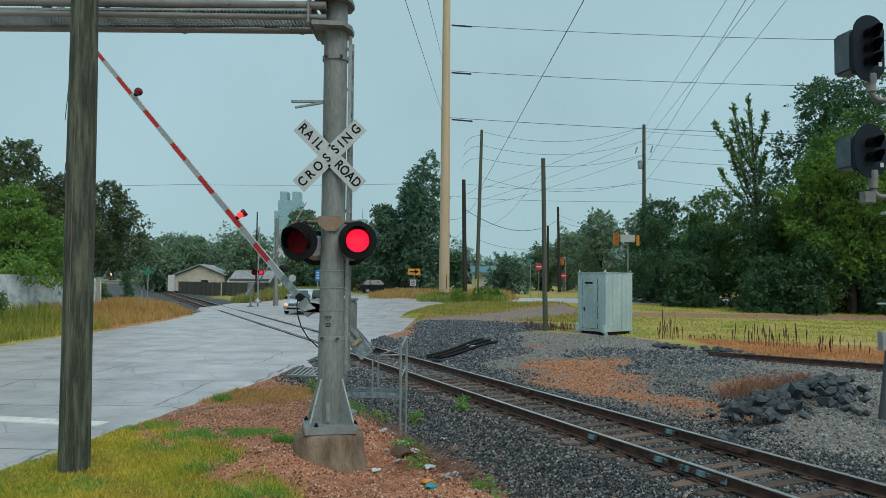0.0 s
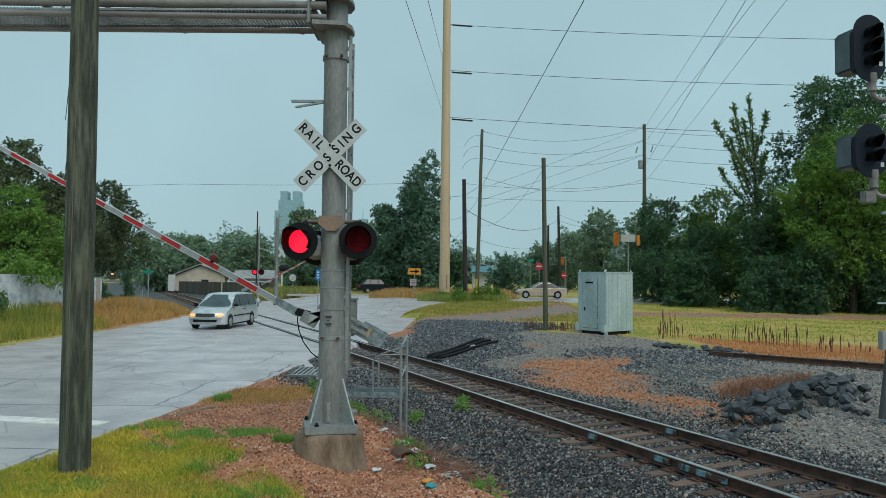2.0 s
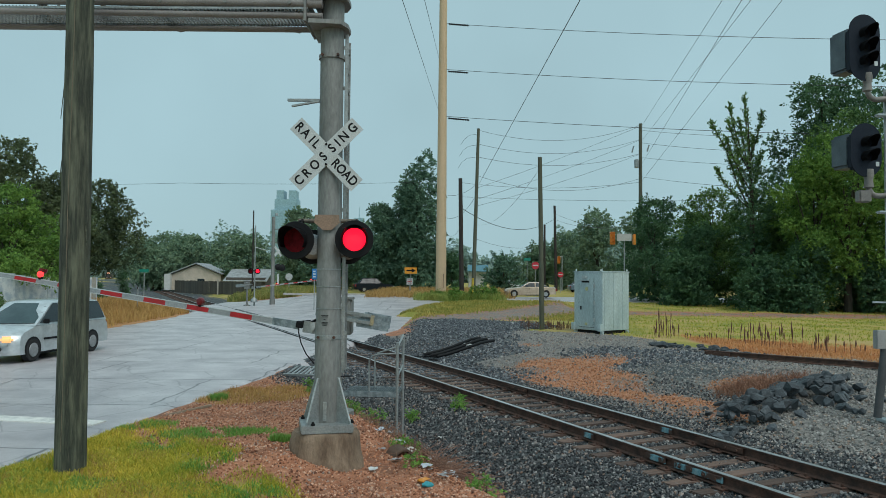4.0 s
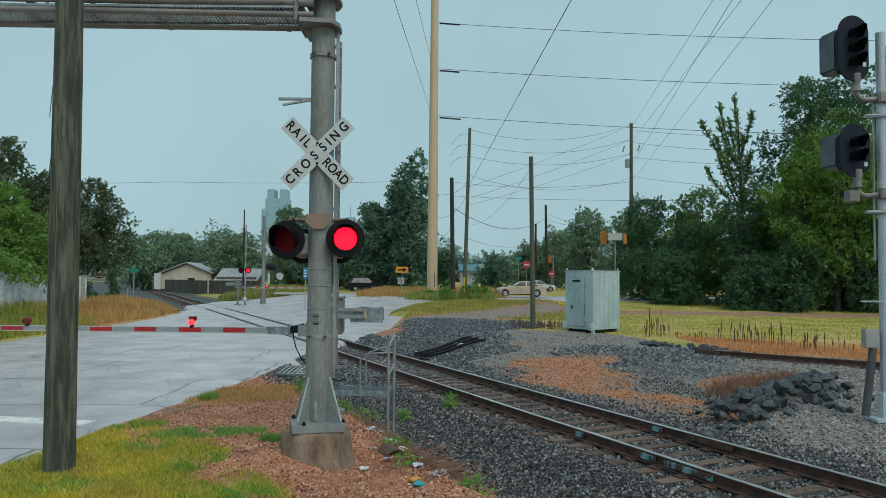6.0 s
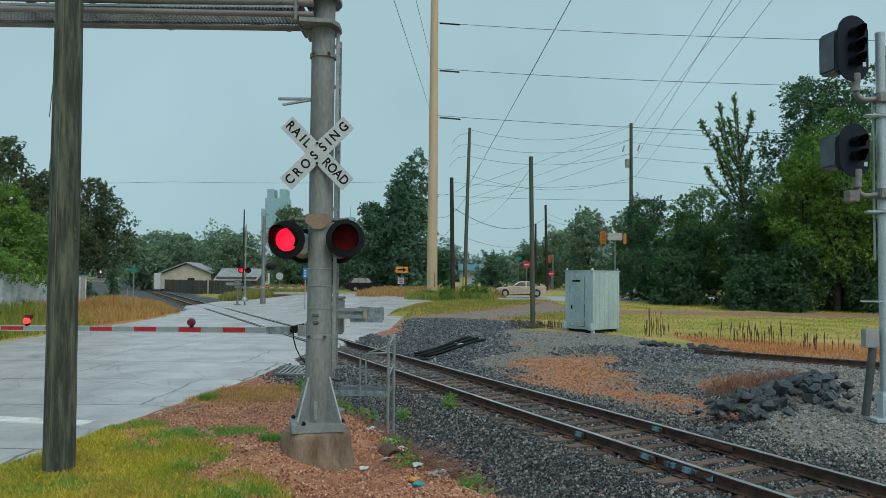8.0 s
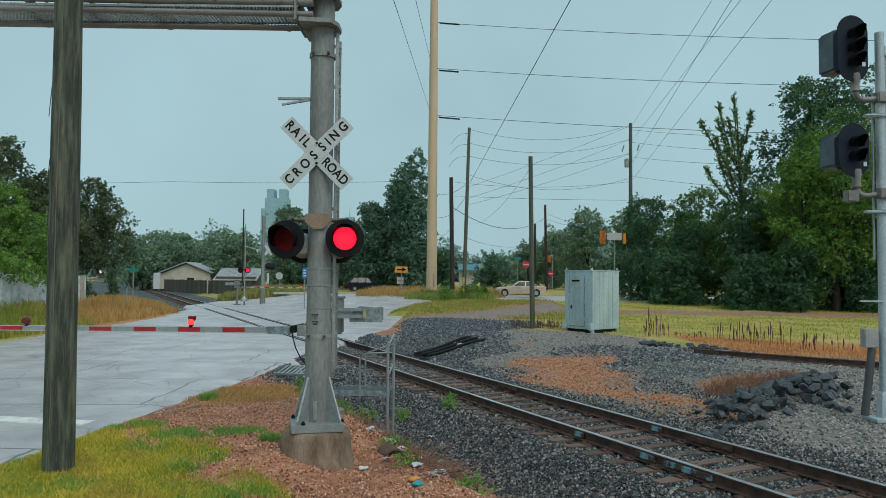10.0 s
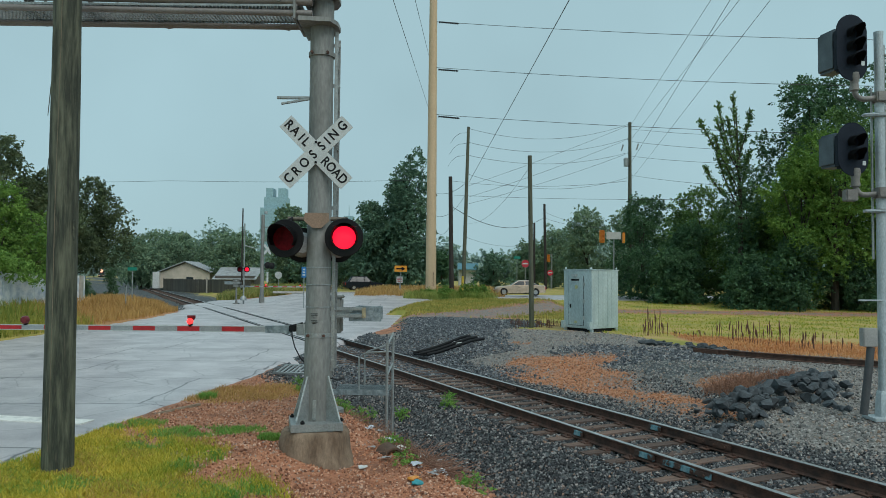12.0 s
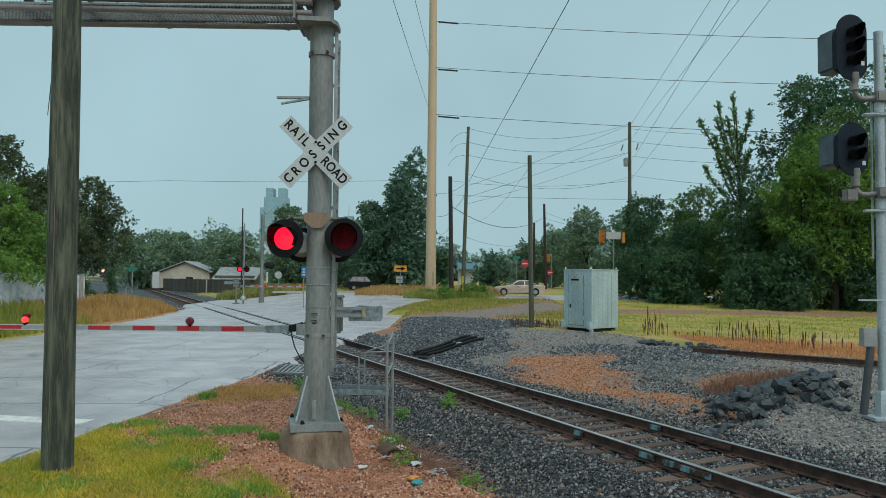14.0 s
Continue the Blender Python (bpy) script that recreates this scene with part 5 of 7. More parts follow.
parked.matrix_basis = pose(-9.9, 92, 0.78, 0, 0, 108)


# ---- train in the distance ----
def locomotive():
    blue = mat("dark_loco_paint", (0.05, 0.055, 0.06), (0.03, 0.033, 0.036), scale=2, rough=0.5)
    t = thing("locomotive", "dark distant locomotive with lit headlights", "train", (0, 0, 0))
    part("hood_body", boxed((2.6, 14, 2.4), (0, 9, 2.6), 0.15), blue, t)
    part("cab", boxed((3.0, 2.6, 2.6), (0, 1.7, 3.0), 0.2), blue, t)
    part("nose", boxed((2.4, 1.5, 1.7), (0, 0.1, 2.2), 0.2), blue, t)
    part("frame", boxed((3.0, 18, 0.5), (0, 8, 1.2), 0.05), BLACK, t)
    for s in (-1, 1):
        part("cab_window", boxed((0.9, 0.05, 0.6), (s * 0.7, 0.38, 3.7), 0.02), GLASS, t)
        part("ditch_light", spin([(0.0, 0.08), (0.14, 0.06), (0.16, 0)], 14, "Y"), glow("lit_train_lamp", (1.0, 0.5, 0.3), 0.8), t, "", pose(s * 0.9, -0.7, 1.75))
    # glowing disc is oversized so that its shape takes in the headlight's bloom
    part("headlight", spin([(0.0, 0.1), (0.7, 0.06), (0.75, 0)], 20, "Y"), glow("lit_train_headlight", (1.0, 0.42, 0.26), 1.25), t, "bright warm headlight", pose(0, 0.35, 4.15))
    for yy in (1.5, 3.2, 13, 14.7):
        for s in (-1, 1):
            part("wheel", spin([(0.5, -0.07), (0.5, 0.07), (0, 0.07)], 18), BLACK, t, "", pose(s * 0.75, yy, 0.5, 0, 90, 0))
    return t


train = locomotive()


# ---- buildings, wall and signs ----
def house():
    wallm = mat("pale_block_wall", (0.52, 0.46, 0.39), (0.40, 0.36, 0.30), scale=1.2, rough=0.85)
    roofm = mat("grey_shingles", (0.33, 0.36, 0.38), (0.25, 0.28, 0.30), scale=2.5, rough=0.85)
    h = thing("gabled_house", "low pale house with a grey gabled roof", "house", (-45.6, 130, 0.15), 4)
    h.scale = (1.37, 1.37, 1.37)
    bm = bmesh.new()
    slab(bm, [(-3.1, 0), (3.1, 0), (3.1, 2.0), (0, 3.25), (-3.1, 2.0)], -8, 0)
    part("wall", bm, wallm, h, "", pose(0, 0, 0, 90, 0, 0), False)
    for s in (-1, 1):
        part("roof", boxed((3.75, 8.8, 0.12), (0, 0, 0), 0.02), roofm, h, "", pose(s * 1.68, 4, 2.76, 0, s * 22, 0))
    part("window", boxed((0.9, 0.06, 0.5), (0.6, -0.02, 1.2), 0.01), GLASS, h)
    part("porch", boxed((0.8, 2.5, 2.1), (-3.5, 0.6, 1.0), 0.02), mat("white_boards", (0.55, 0.56, 0.55), (0.46, 0.47, 0.46), rough=0.7), h, "white boarded porch")
    s = thing("shed", "low shed with a pale metal roof", "shed", (-34.6, 122, 0.3), 2)
    s.scale = (1.25, 1.25, 1.25)
    part("wall", boxed((5.2, 4, 1.7), (0, 2, 0.85), 0.02), mat("dark_shed_wall", (0.10, 0.09, 0.08), rough=0.9), s)
    part("roof", boxed((5.8, 4.8, 0.1), (0, 0, 0), 0.02), mat("pale_tin_roof", (0.42, 0.44, 0.45), (0.25, 0.26, 0.26), scale=1.6, rough=0.5, metal=0.3), s, "", pose(0, 1.9, 2.0, 20, 0, 0))
    f = thing("board_fence", "weathered dark board fence before the house", "fence", (-43.7, 115, 0.1), -53.8)
    fm = mat("weathered_boards", (0.10, 0.085, 0.065), (0.06, 0.055, 0.045), scale=3, rough=0.9, vary=0.3, stretch=(4, 4, 0.4))
    board = mesh_of("board", boxed((0.225, 0.03, 1.9), (0, 0, 0.85), 0.006), fm)
    rnd = random.Random(2)
    for i in range(148):
        b = new("board", board)
        b.parent, b.matrix_basis = f, pose(0.24 * i, 0.25 * math.sin(i * 0.09), rnd.uniform(-0.06, 0.06))
    part("post", boxed((0.16, 0.16, 2.2), (21, -0.2, 1.0), 0.01), mat("pale_post", (0.4, 0.38, 0.33)), f)


house()


def block_wall():
    w = thing("block_wall", "pale wall with faded grey-blue paint marks", "wall", (-19.25, 31, 0.5), 0)
    m = mat("painted_block_wall", (0.66, 0.68, 0.68), (0.40, 0.46, 0.52), scale=1.6, rough=0.8, bump=0.1, stretch=(1, 1, 1.6), spread=(0.42, 0.6))
    for i in range(8):
        part("wall_panel", boxed((0.2, 3.0, 2.4), (-0.19 * i - 0.45, -10.5 + 3.03 * i, 1.12 - 0.06 * i), 0.02, Matrix.Rotation(radians(3.6), 3, "Z")), m, w)
    part("end_post", boxed((0.4, 0.4, 2.3), (-1.85, 11.6, 0.75), 0.03), mat("pale_post", (0.4, 0.38, 0.33)), w, "pale end post")


block_wall()


def road_sign(name, label, at, turn, shape, size, face, back, post_h, bars=()):
    s = thing(name, label, "road sign", at, turn)
    part("post", tubed((0, 0.04, -0.9), (0, 0.04, post_h), 0.035, n=8), GALV, s)
    if shape == "round":
        bm = spin([(0, 0.012), (size[0] / 2, 0.012), (size[0] / 2, 0.0), (0, 0.0)], 24, "Y")
    elif shape == "octagon":
        bm = spin([(0, 0.012), (size[0] / 2, 0.012), (size[0] / 2, 0.0), (0, 0.0)], 8, "Y")
        bmesh.ops.rotate(bm, verts=bm.verts, cent=(0, 0, 0), matrix=Matrix.Rotation(radians(22.5), 3, "Y"))
    else:
        bm = boxed((size[0], 0.012, size[1]), (0, 0, 0), 0.004)
    p = part("panel", bm, face, s, "", pose(0, -0.02, post_h - size[1] / 2 + 0.02), False)
    for w, h, x, z, m in bars:
        part("marking", boxed((w, 0.006, h), (x, -0.014, z)), m, p, "", None, False)
    return s, p


YEL = mat("yellow_sign_face", (0.72, 0.30, 0.02), (0.66, 0.26, 0.02), rough=0.4, bump=0)
SGREEN = mat("green_sign_face", (0.01, 0.22, 0.16), (0.01, 0.19, 0.14), rough=0.4, bump=0)
SRED = mat("red_sign_face", (0.50, 0.03, 0.05), (0.44, 0.025, 0.04), rough=0.4, bump=0)
BLUE = mat("blue_sign_face", (0.02, 0.17, 0.42), (0.02, 0.15, 0.38), rough=0.4, bump=0)
s, p = road_sign("arrow_sign", "yellow sign with a black arrow pointing aside", (-4.08, 71, 0.75), 0, "box", (1.2, 0.6), YEL, GALV, 2.8, [(0.55, 0.13, -0.15, 0, BLACK)])
bm = bmesh.new()
slab(bm, [(0.08, 0.22), (0.46, 0.0), (0.08, -0.22)], -0.003, 0.003)
part("arrow_head", bm, BLACK, p, "", pose(0, -0.014, 0, 90, 0, 0), False)
road_sign("notice_sign", "small white sign with red lines", (-4.2, 71.3, 0.75), 0, "box", (0.6, 0.62), WHITE, GALV, 1.75, [(0.45, 0.06, 0, 0.15, SRED), (0.45, 0.06, 0, 0.0, SRED), (0.4, 0.06, 0, -0.15, SRED)])
road_sign("no_entry_sign", "round red no-entry sign with a white bar", (8.4, 75, 0.8), 0, "round", (0.76, 0.76), SRED, GALV, 3.5, [(0.55, 0.13, 0, 0, WHITE)])
road_sign("no_entry_sign", "distant round red no-entry sign with a white bar", (14.15, 97, 0.8), 0, "round", (0.76, 0.76), SRED, GALV, 2.75, [(0.55, 0.13, 0, 0, WHITE)])
road_sign("stop_sign", "white-backed octagonal sign seen from behind", (-17.9, 80, 0.7), 0, "octagon", (0.82, 0.82), mat("pale_sign_back", (0.5, 0.53, 0.53), rough=0.5), GALV, 2.25)
road_sign("blue_sign", "narrow blue roadside sign", (-10.4, 55, 0.1), 0, "box", (0.36, 0.8), BLUE, GALV, 3.05, [(0.18, 0.1, 0, 0.2, WHITE), (0.18, 0.1, 0, 0.0, WHITE), (0.2, 0.1, 0, -0.2, WHITE)])
road_sign("street_name_sign", "green street name sign on a thin post", (-20.55, 48.6, 0.5), 0, "box", (0.62, 0.22), SGREEN, GALV, 2.45)
s, p = road_sign("street_name_sign", "green street name sign beside the far street", (7.65, 76, 0.8), 0, "box", (0.7, 0.28), SGREEN, GALV, 3.9)
road_sign("delineator", "thin rusty stake in the dry grass", (-19.4, 45, 0.4), 0, "box", (0.05, 0.1), DARKWOOD, GALV, 1.4)


def traffic_light(at, lamp_side, label):
    t = thing("traffic_light", label, "traffic light", at, 0, "traffic lights")
    orange = mat("orange_signal_paint", (0.70, 0.25, 0.02), (0.6, 0.2, 0.02), rough=0.5, bump=0)
    b = part("housing", boxed((0.42, 0.3, 1.1), (0, 0, 0), 0.05), orange, t)
    for i in range(3):
        part("visor", hood_bm(0.15, 0.22), orange, b, "", pose(0, -0.15, 0.35 * (i - 1)))
    return t, b


tl, b = traffic_light((13.63, 63, 6.1), 0, "orange traffic light with a white blank board")
part("name_board", boxed((1.25, 0.03, 0.62), (1.0, 0, 0.08), 0.01), mat("dull_white_board", (0.45, 0.46, 0.44), (0.4, 0.41, 0.39), rough=0.6), tl, "dull white board")
part("side_housing", boxed((0.2, 0.4, 0.9), (1.85, 0, -0.1), 0.03), MATS["orange_signal_paint"], tl)
part("mast", tubed((1.05, 0.15, -5.5), (1.05, 0.15, -0.55), 0.06, n=10), GALV, tl)
part("mast_arm", tubed((1.05, 0.15, -0.6), (1.05, 0.15, 0.3), 0.05, n=10), GALV, tl)
tl2, b2 = traffic_light((15.5, 108, 5.4), 0, "distant orange traffic light")
part("mast", tubed((0.5, 0.1, -4.6), (0.5, 0.1, 0.6), 0.08, n=8), GALV, tl2)
part("mast_arm", tubed((0.5, 0.1, 0.5), (0, 0.1, 0.5), 0.05, n=8), GALV, tl2)


def tower(at, w, d, h, steps, label):
    t = thing("office_tower", label, "office tower", at)
    # haze is painted in: both colours sit near the sky's, with little contrast
    m = mat("haze_tinted_cladding", (0.245, 0.395, 0.455), (0.235, 0.38, 0.44), scale=0.02, rough=0.6, bump=0, fine=0.2)
    g = mat("haze_tinted_window_band", (0.238, 0.385, 0.445), (0.23, 0.375, 0.435), scale=0.05, rough=0.4, bump=0, fine=0.3)
    z = 0.0
    for k, (f, hh) in enumerate(steps):
        seg = part("shaft_tier", boxed((w * f, d * f, hh), (0, 0, z + hh / 2), 0.4), m, t)
        for i in range(int(hh // 8)):
            part("window_band", boxed((w * f * 0.94, d * f + 0.6, 2.4), (0, 0, z + 4 + 8 * i)), g, seg, "", None, False)
        z += hh
    return t


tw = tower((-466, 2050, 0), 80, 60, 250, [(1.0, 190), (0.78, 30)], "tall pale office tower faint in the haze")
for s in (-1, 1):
    part("crown_block", boxed((20, 40, 26), (s * 17, 0, 232), 0.4), MATS["haze_tinted_cladding"], tw)
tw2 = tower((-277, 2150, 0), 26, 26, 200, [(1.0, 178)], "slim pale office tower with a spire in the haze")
part("spire", tubed((0, 0, 178), (0, 0, 212), 1.4, 0.4, n=8), MATS["haze_tinted_cladding"], tw2)
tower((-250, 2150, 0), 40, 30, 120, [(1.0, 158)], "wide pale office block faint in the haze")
st = thing("store_building", "distant low store with a blue canopy and white walls", "building", (5.1, 150, 0.7))
part("wall", boxed((3.6, 5, 3.2), (0, 4, 1.6), 0.05), mat("pale_store_wall", (0.5, 0.5, 0.5), rough=0.7), st)
# the canopy's blue is lightened to paint in the haze
part("canopy", boxed((4.2, 6, 1.3), (0, 3, 4.0), 0.05), mat("hazed_blue_canopy", (0.14, 0.33, 0.46), (0.13, 0.30, 0.42), rough=0.5), st, "blue canopy")


# ---- overhead wires ----
def wire(a, b, sag, r):
    a, b = Vector(a), Vector(b)
    n = 18
    pts = []
    for i in range(n + 1):
        k = i / n
        p = a.lerp(b, k)
        p.z -= 4 * sag * k * (1 - k)
        pts.append(p)
    bm = bmesh.new()
    rings = []
    q = (b - a).to_track_quat("Z", "Y").to_matrix()
    for p in pts:
        rings.append([bm.verts.new(p + q @ Vector((r * math.cos(t), r * math.sin(t), 0))) for t in (0.5, 2.07, 3.64, 5.21)])
    for u, v in zip(rings, rings[1:]):
        for i in range(4):
            bm.faces.new((u[i], u[(i + 1) % 4], v[(i + 1) % 4], v[i]))
    ob = part("overhead_wire", bm, WIRE)
    return tagged(ob, "thin black overhead wire strung between poles", "cable", "overhead wires")


wire((-1.23, 69.0, 26.81), (34.88, 58.0, 21.74), 0.27, 0.022)
wire((-1.19, 69.0, 22.39), (34.83, 58.0, 18.0), 0.27, 0.022)
wire((-1.14, 69.0, 17.9), (34.77, 58.0, 14.06), 0.25, 0.022)
wire((-1.5, 69.0, 18.46), (-2.11, 24.0, 12.8), 0, 0.012)
wire((-1.5, 69.0, 23.44), (-1.29, 24.0, 12.81), 0, 0.012)
wire((2.3, 66.0, 11.12), (4.66, 22.0, 12.61), 0, 0.018)
wire((17.9, 70.0, 17.22), (9.53, 24.0, 12.91), 0, 0.010)
wire((17.9, 70.0, 13.57), (10.13, 24.0, 12.91), 0, 0.012)
wire((17.9, 70.0, 15.8), (10.62, 24.0, 12.91), 0, 0.010)
wire((17.9, 70.0, 11.94), (11.65, 24.0, 12.92), 0, 0.010)
wire((2.25, 66.0, 15.95), (17.72, 70.0, 17.33), 1.18, 0.015)
wire((2.18, 66.0, 14.71), (17.72, 70.0, 15.96), 1.1, 0.015)
wire((2.15, 66.0, 13.53), (17.72, 70.0, 14.6), 0.95, 0.015)
wire((2.11, 66.0, 10.71), (17.72, 70.0, 17.22), 0.15, 0.013)
wire((2.1, 66.0, 9.68), (17.72, 70.0, 15.91), 0.2, 0.013)
wire((2.06, 66.0, 9.07), (17.72, 70.0, 14.55), 0.25, 0.013)
wire((2.12, 66.0, 11.83), (17.72, 70.0, 12.21), 1.25, 0.014)
wire((0.69, 75.00, 12.38), (17.79, 70.00, 11.87), 0.56, 0.014)
wire((3.82, 32.60, 7.43), (1.81, 66.00, 7.52), 0.99, 0.007)
wire((0.89, 75.00, 9.71), (15.06, 110.00, 11.57), 1.85, 0.031)
wire((0.70, 75.00, 10.92), (22.62, 58.00, 8.89), 0.20, 0.014)
wire((-25.85, 69.00, 11.36), (-1.07, 69.00, 11.68), 0.16, 0.015)
wire((-43.97, 69.00, 11.14), (-25.85, 69.00, 11.36), 0.11, 0.015)
wire((17.79, 70.00, 16.88), (17.92, 45.00, 11.38), 0.09, 0.014)
wire((17.79, 70.00, 15.68), (17.92, 45.00, 10.47), 0.09, 0.014)
wire((17.79, 70.00, 14.26), (17.91, 45.00, 9.63), 0.09, 0.014)
wire((17.79, 70.00, 12.41), (17.90, 45.00, 8.23), 0.09, 0.014)
wire((15.14, 110.00, 12.42), (14.36, 63.00, 6.63), 0.27, 0.020)
wire((15.14, 110.00, 11.57), (13.68, 63.00, 7.01), 0.40, 0.020)
wire((2.07, 66.00, 6.10), (10.80, 90.00, 6.78), 0.60, 0.014)
wire((-1.06, 69.00, 10.50), (2.09, 66.00, 11.10), 0.52, 0.014)
wire((-1.04, 69.00, 8.37), (2.10, 66.00, 10.18), 0.93, 0.014)
wire((-0.98, 69.00, 7.19), (0.79, 75.00, 7.97), 0.89, 0.017)
wire((-4.62, 9.60, 6.05), (-5.65, 14.00, 7.87), 0.00, 0.005)


def insulator(a, b, r):
    bm = bmesh.new()
    a, b = Vector(a), Vector(b)
    n = 9
    for i in range(n):
        tube(bm, a.lerp(b, i / n), a.lerp(b, (i + 0.6) / n), r, n=10)
    tube(bm, a, b, r * 0.5, n=8)
    part("insulator", bm, BLACK, tall, "long dark insulator")


insulator((0.56, -0.15, 25.99), (2.43, -0.64, 25.68), 0.085)
insulator((0.55, -0.15, 21.44), (2.41, -0.64, 21.17), 0.085)
insulator((0.58, -0.10, 16.97), (2.56, -0.41, 16.74), 0.085)
for z, s in ((14.2, 0.3), (13.2, 0.3), (12.1, 0.3)):
    br = thing("pole_hook", "small curved wire bracket on the pole", "pole fitting", (2.1 - 0.2 * (14.2 - z) / 2, 66, z))
    bm = bmesh.new()
    bent(bm, [(0, 0, 1.4), (-0.7, 0, 1.3), (-1.2, 0, 0.9), (-1.5, 0, 0.4)], 0.014, 6)
    part("hook", bm, WIRE, br)
tr = thing("pole_transformer", "small grey transformer hung on a pole", "transformer", (17.4, 69.8, 13.2))
part("can", spin([(0.0, 0.0), (0.22, 0.02), (0.24, 0.75), (0.12, 0.85), (0, 0.86)], 16), GALV, tr)
for x, z in ((-0.45, 1.5), (1.0, 1.6)):
    part("cutout", tubed((x, 0, z), (x + 0.18, 0, z + 0.6), 0.07, n=8), GALV, tr)
gg = thing("guy_guard", "yellow plastic guy wire guard", "guy guard", (1.72, 65.6, 0.3))
part("sleeve", tubed((0, 0, 0), (0.05, 0, 2.3), 0.10, n=8), mat("yellow_plastic", (0.6, 0.42, 0.04), rough=0.5), gg)
lp = thing("light_pole", "slim dark pole rising above the far trees", "pole", (-21.9, 80, 0.6))
part("shaft", tubed((0, 0, 0), (0, 0, 9.2), 0.10, 0.07, n=8), DARKWOOD, lp)


# ---- scattered growth and stone ----
def gather(n, x0, x1, y0, y1, keep, seed):
    """n random places in a rectangle where keep(x, y) > a random share."""
    rg = np.random.RandomState(seed)
    xs, ys = [], []
    got = 0
    for _ in range(40):
        x, y = rg.uniform(x0, x1, n), rg.uniform(y0, y1, n)
        k = keep(x, y) > rg.uniform(0.02, 1, n)
        xs.append(x[k]), ys.append(y[k])
        got += k.sum()
        if got >= n:
            break
    return np.concatenate(xs)[:n], np.concatenate(ys)[:n], rg


def blades(name, label, x, y, rg, h0, h1, w, material, lean=0.5, z=None, category="grass"):
    n = len(x)
    z = under_road(x, y) - 0.01 if z is None else z
    h, a, b = rg.uniform(h0, h1, n), rg.uniform(0, 2 * np.pi, n), rg.uniform(0, 2 * np.pi, n)
    l = rg.uniform(0.1, lean, n) * h
    ww = w * rg.uniform(0.6, 1.2, n)
    P = np.stack([x, y, z], 1)
    side = np.stack([np.cos(a) * ww / 2, np.sin(a) * ww / 2, 0 * a], 1)
    bend = np.stack([np.cos(b) * l, np.sin(b) * l, 0 * a], 1)
    up = np.stack([0 * a, 0 * a, h], 1)
    V = np.stack([P - side, P + side, P + side * 0.7 + up * 0.55 + bend * 0.35, P - side * 0.7 + up * 0.55 + bend * 0.35, P + up * (1 - 0.15 * lean) + bend], 1).reshape(-1, 3)
    i = np.arange(n)[:, None] * 5
    quads, tris = (i + np.array([[0, 1, 2, 3]])).tolist(), (i + np.array([[3, 2, 4]])).tolist()
    ob = new(name, raw(name, V.tolist(), quads + tris, material))
    return tagged(ob, label, category, kind="stuff")


CUBE = np.array([(sx, sy, sz) for sx in (-1, 1) for sy in (-1, 1) for sz in (-1, 1)], float)
CUBE_F = np.array([(0, 1, 3, 2), (4, 6, 7, 5), (0, 4, 5, 1), (2, 3, 7, 6), (0, 2, 6, 4), (1, 5, 7, 3)])


def stones(name, label, x, y, rg, s0, s1, material, sink=0.3, category="gravel"):
    n = len(x)
    s = rg.uniform(s0, s1, n) * rg.choice([0.7, 1.0, 1.0, 1.25], n)
    z = under_road(x, y)
    V = CUBE[None] * rg.uniform(0.55, 1.0, (n, 8, 3)) * rg.uniform(0.6, 1.1, (n, 1, 3)) * 0.5
    q = rg.normal(size=(n, 4))
    q /= np.linalg.norm(q, axis=1)[:, None]
    w, a, b, c = q.T
    R = np.stack([1 - 2 * (b * b + c * c), 2 * (a * b - c * w), 2 * (a * c + b * w), 2 * (a * b + c * w), 1 - 2 * (a * a + c * c), 2 * (b * c - a * w), 2 * (a * c - b * w), 2 * (b * c + a * w), 1 - 2 * (a * a + b * b)], 1).reshape(n, 3, 3)
    V = np.einsum("nij,nkj->nki", R, V) * s[:, None, None] + np.stack([x, y, z + s * (0.5 - sink)], 1)[:, None, :]
    F = (np.arange(n)[:, None, None] * 8 + CUBE_F[None]).reshape(-1, 4)
    ob = new(name, raw(name, V.reshape(-1, 3).tolist(), F.tolist(), material))
    return tagged(ob, label, category, kind="stuff")


def islands(name, stops, rough=0.85, bump=0.3):
    m = bpy.data.materials.new(name)
    m.use_nodes = True
    t = m.node_tree
    s = t.nodes["Principled BSDF"]
    g = t.nodes.new("ShaderNodeNewGeometry")
    r = t.nodes.new("ShaderNodeValToRGB")
    while len(r.color_ramp.elements) < len(stops):
        r.color_ramp.elements.new(0.5)
    for e, (p, c) in zip(r.color_ramp.elements, stops):
        e.position, e.color = p, (*c, 1)
    t.links.new(g.outputs["Random Per Island"], r.inputs[0])
    co = t.nodes.new("ShaderNodeTexCoord")
    n = grow(t, "ShaderNodeTexNoise", Scale=45, Detail=4)
    t.links.new(co.outputs["Object"], n.inputs["Vector"])
    mr = grow(t, "ShaderNodeMapRange", **{"To Min": 0.6, "To Max": 1.4, "From Min": 0.25, "From Max": 0.75})
    hs = t.nodes.new("ShaderNodeHueSaturation")
    t.links.new(n.outputs["Fac"], mr.inputs["Value"])
    t.links.new(mr.outputs[0], hs.inputs["Value"])
    t.links.new(r.outputs[0], hs.inputs["Color"])
    t.links.new(hs.outputs[0], s.inputs["Base Color"])
    s.inputs["Roughness"].default_value = rough
    bp = grow(t, "ShaderNodeBump", Strength=bump, Distance=0.01)
    t.links.new(n.outputs["Fac"], bp.inputs["Height"])
    t.links.new(bp.outputs[0], s.inputs["Normal"])
    return m


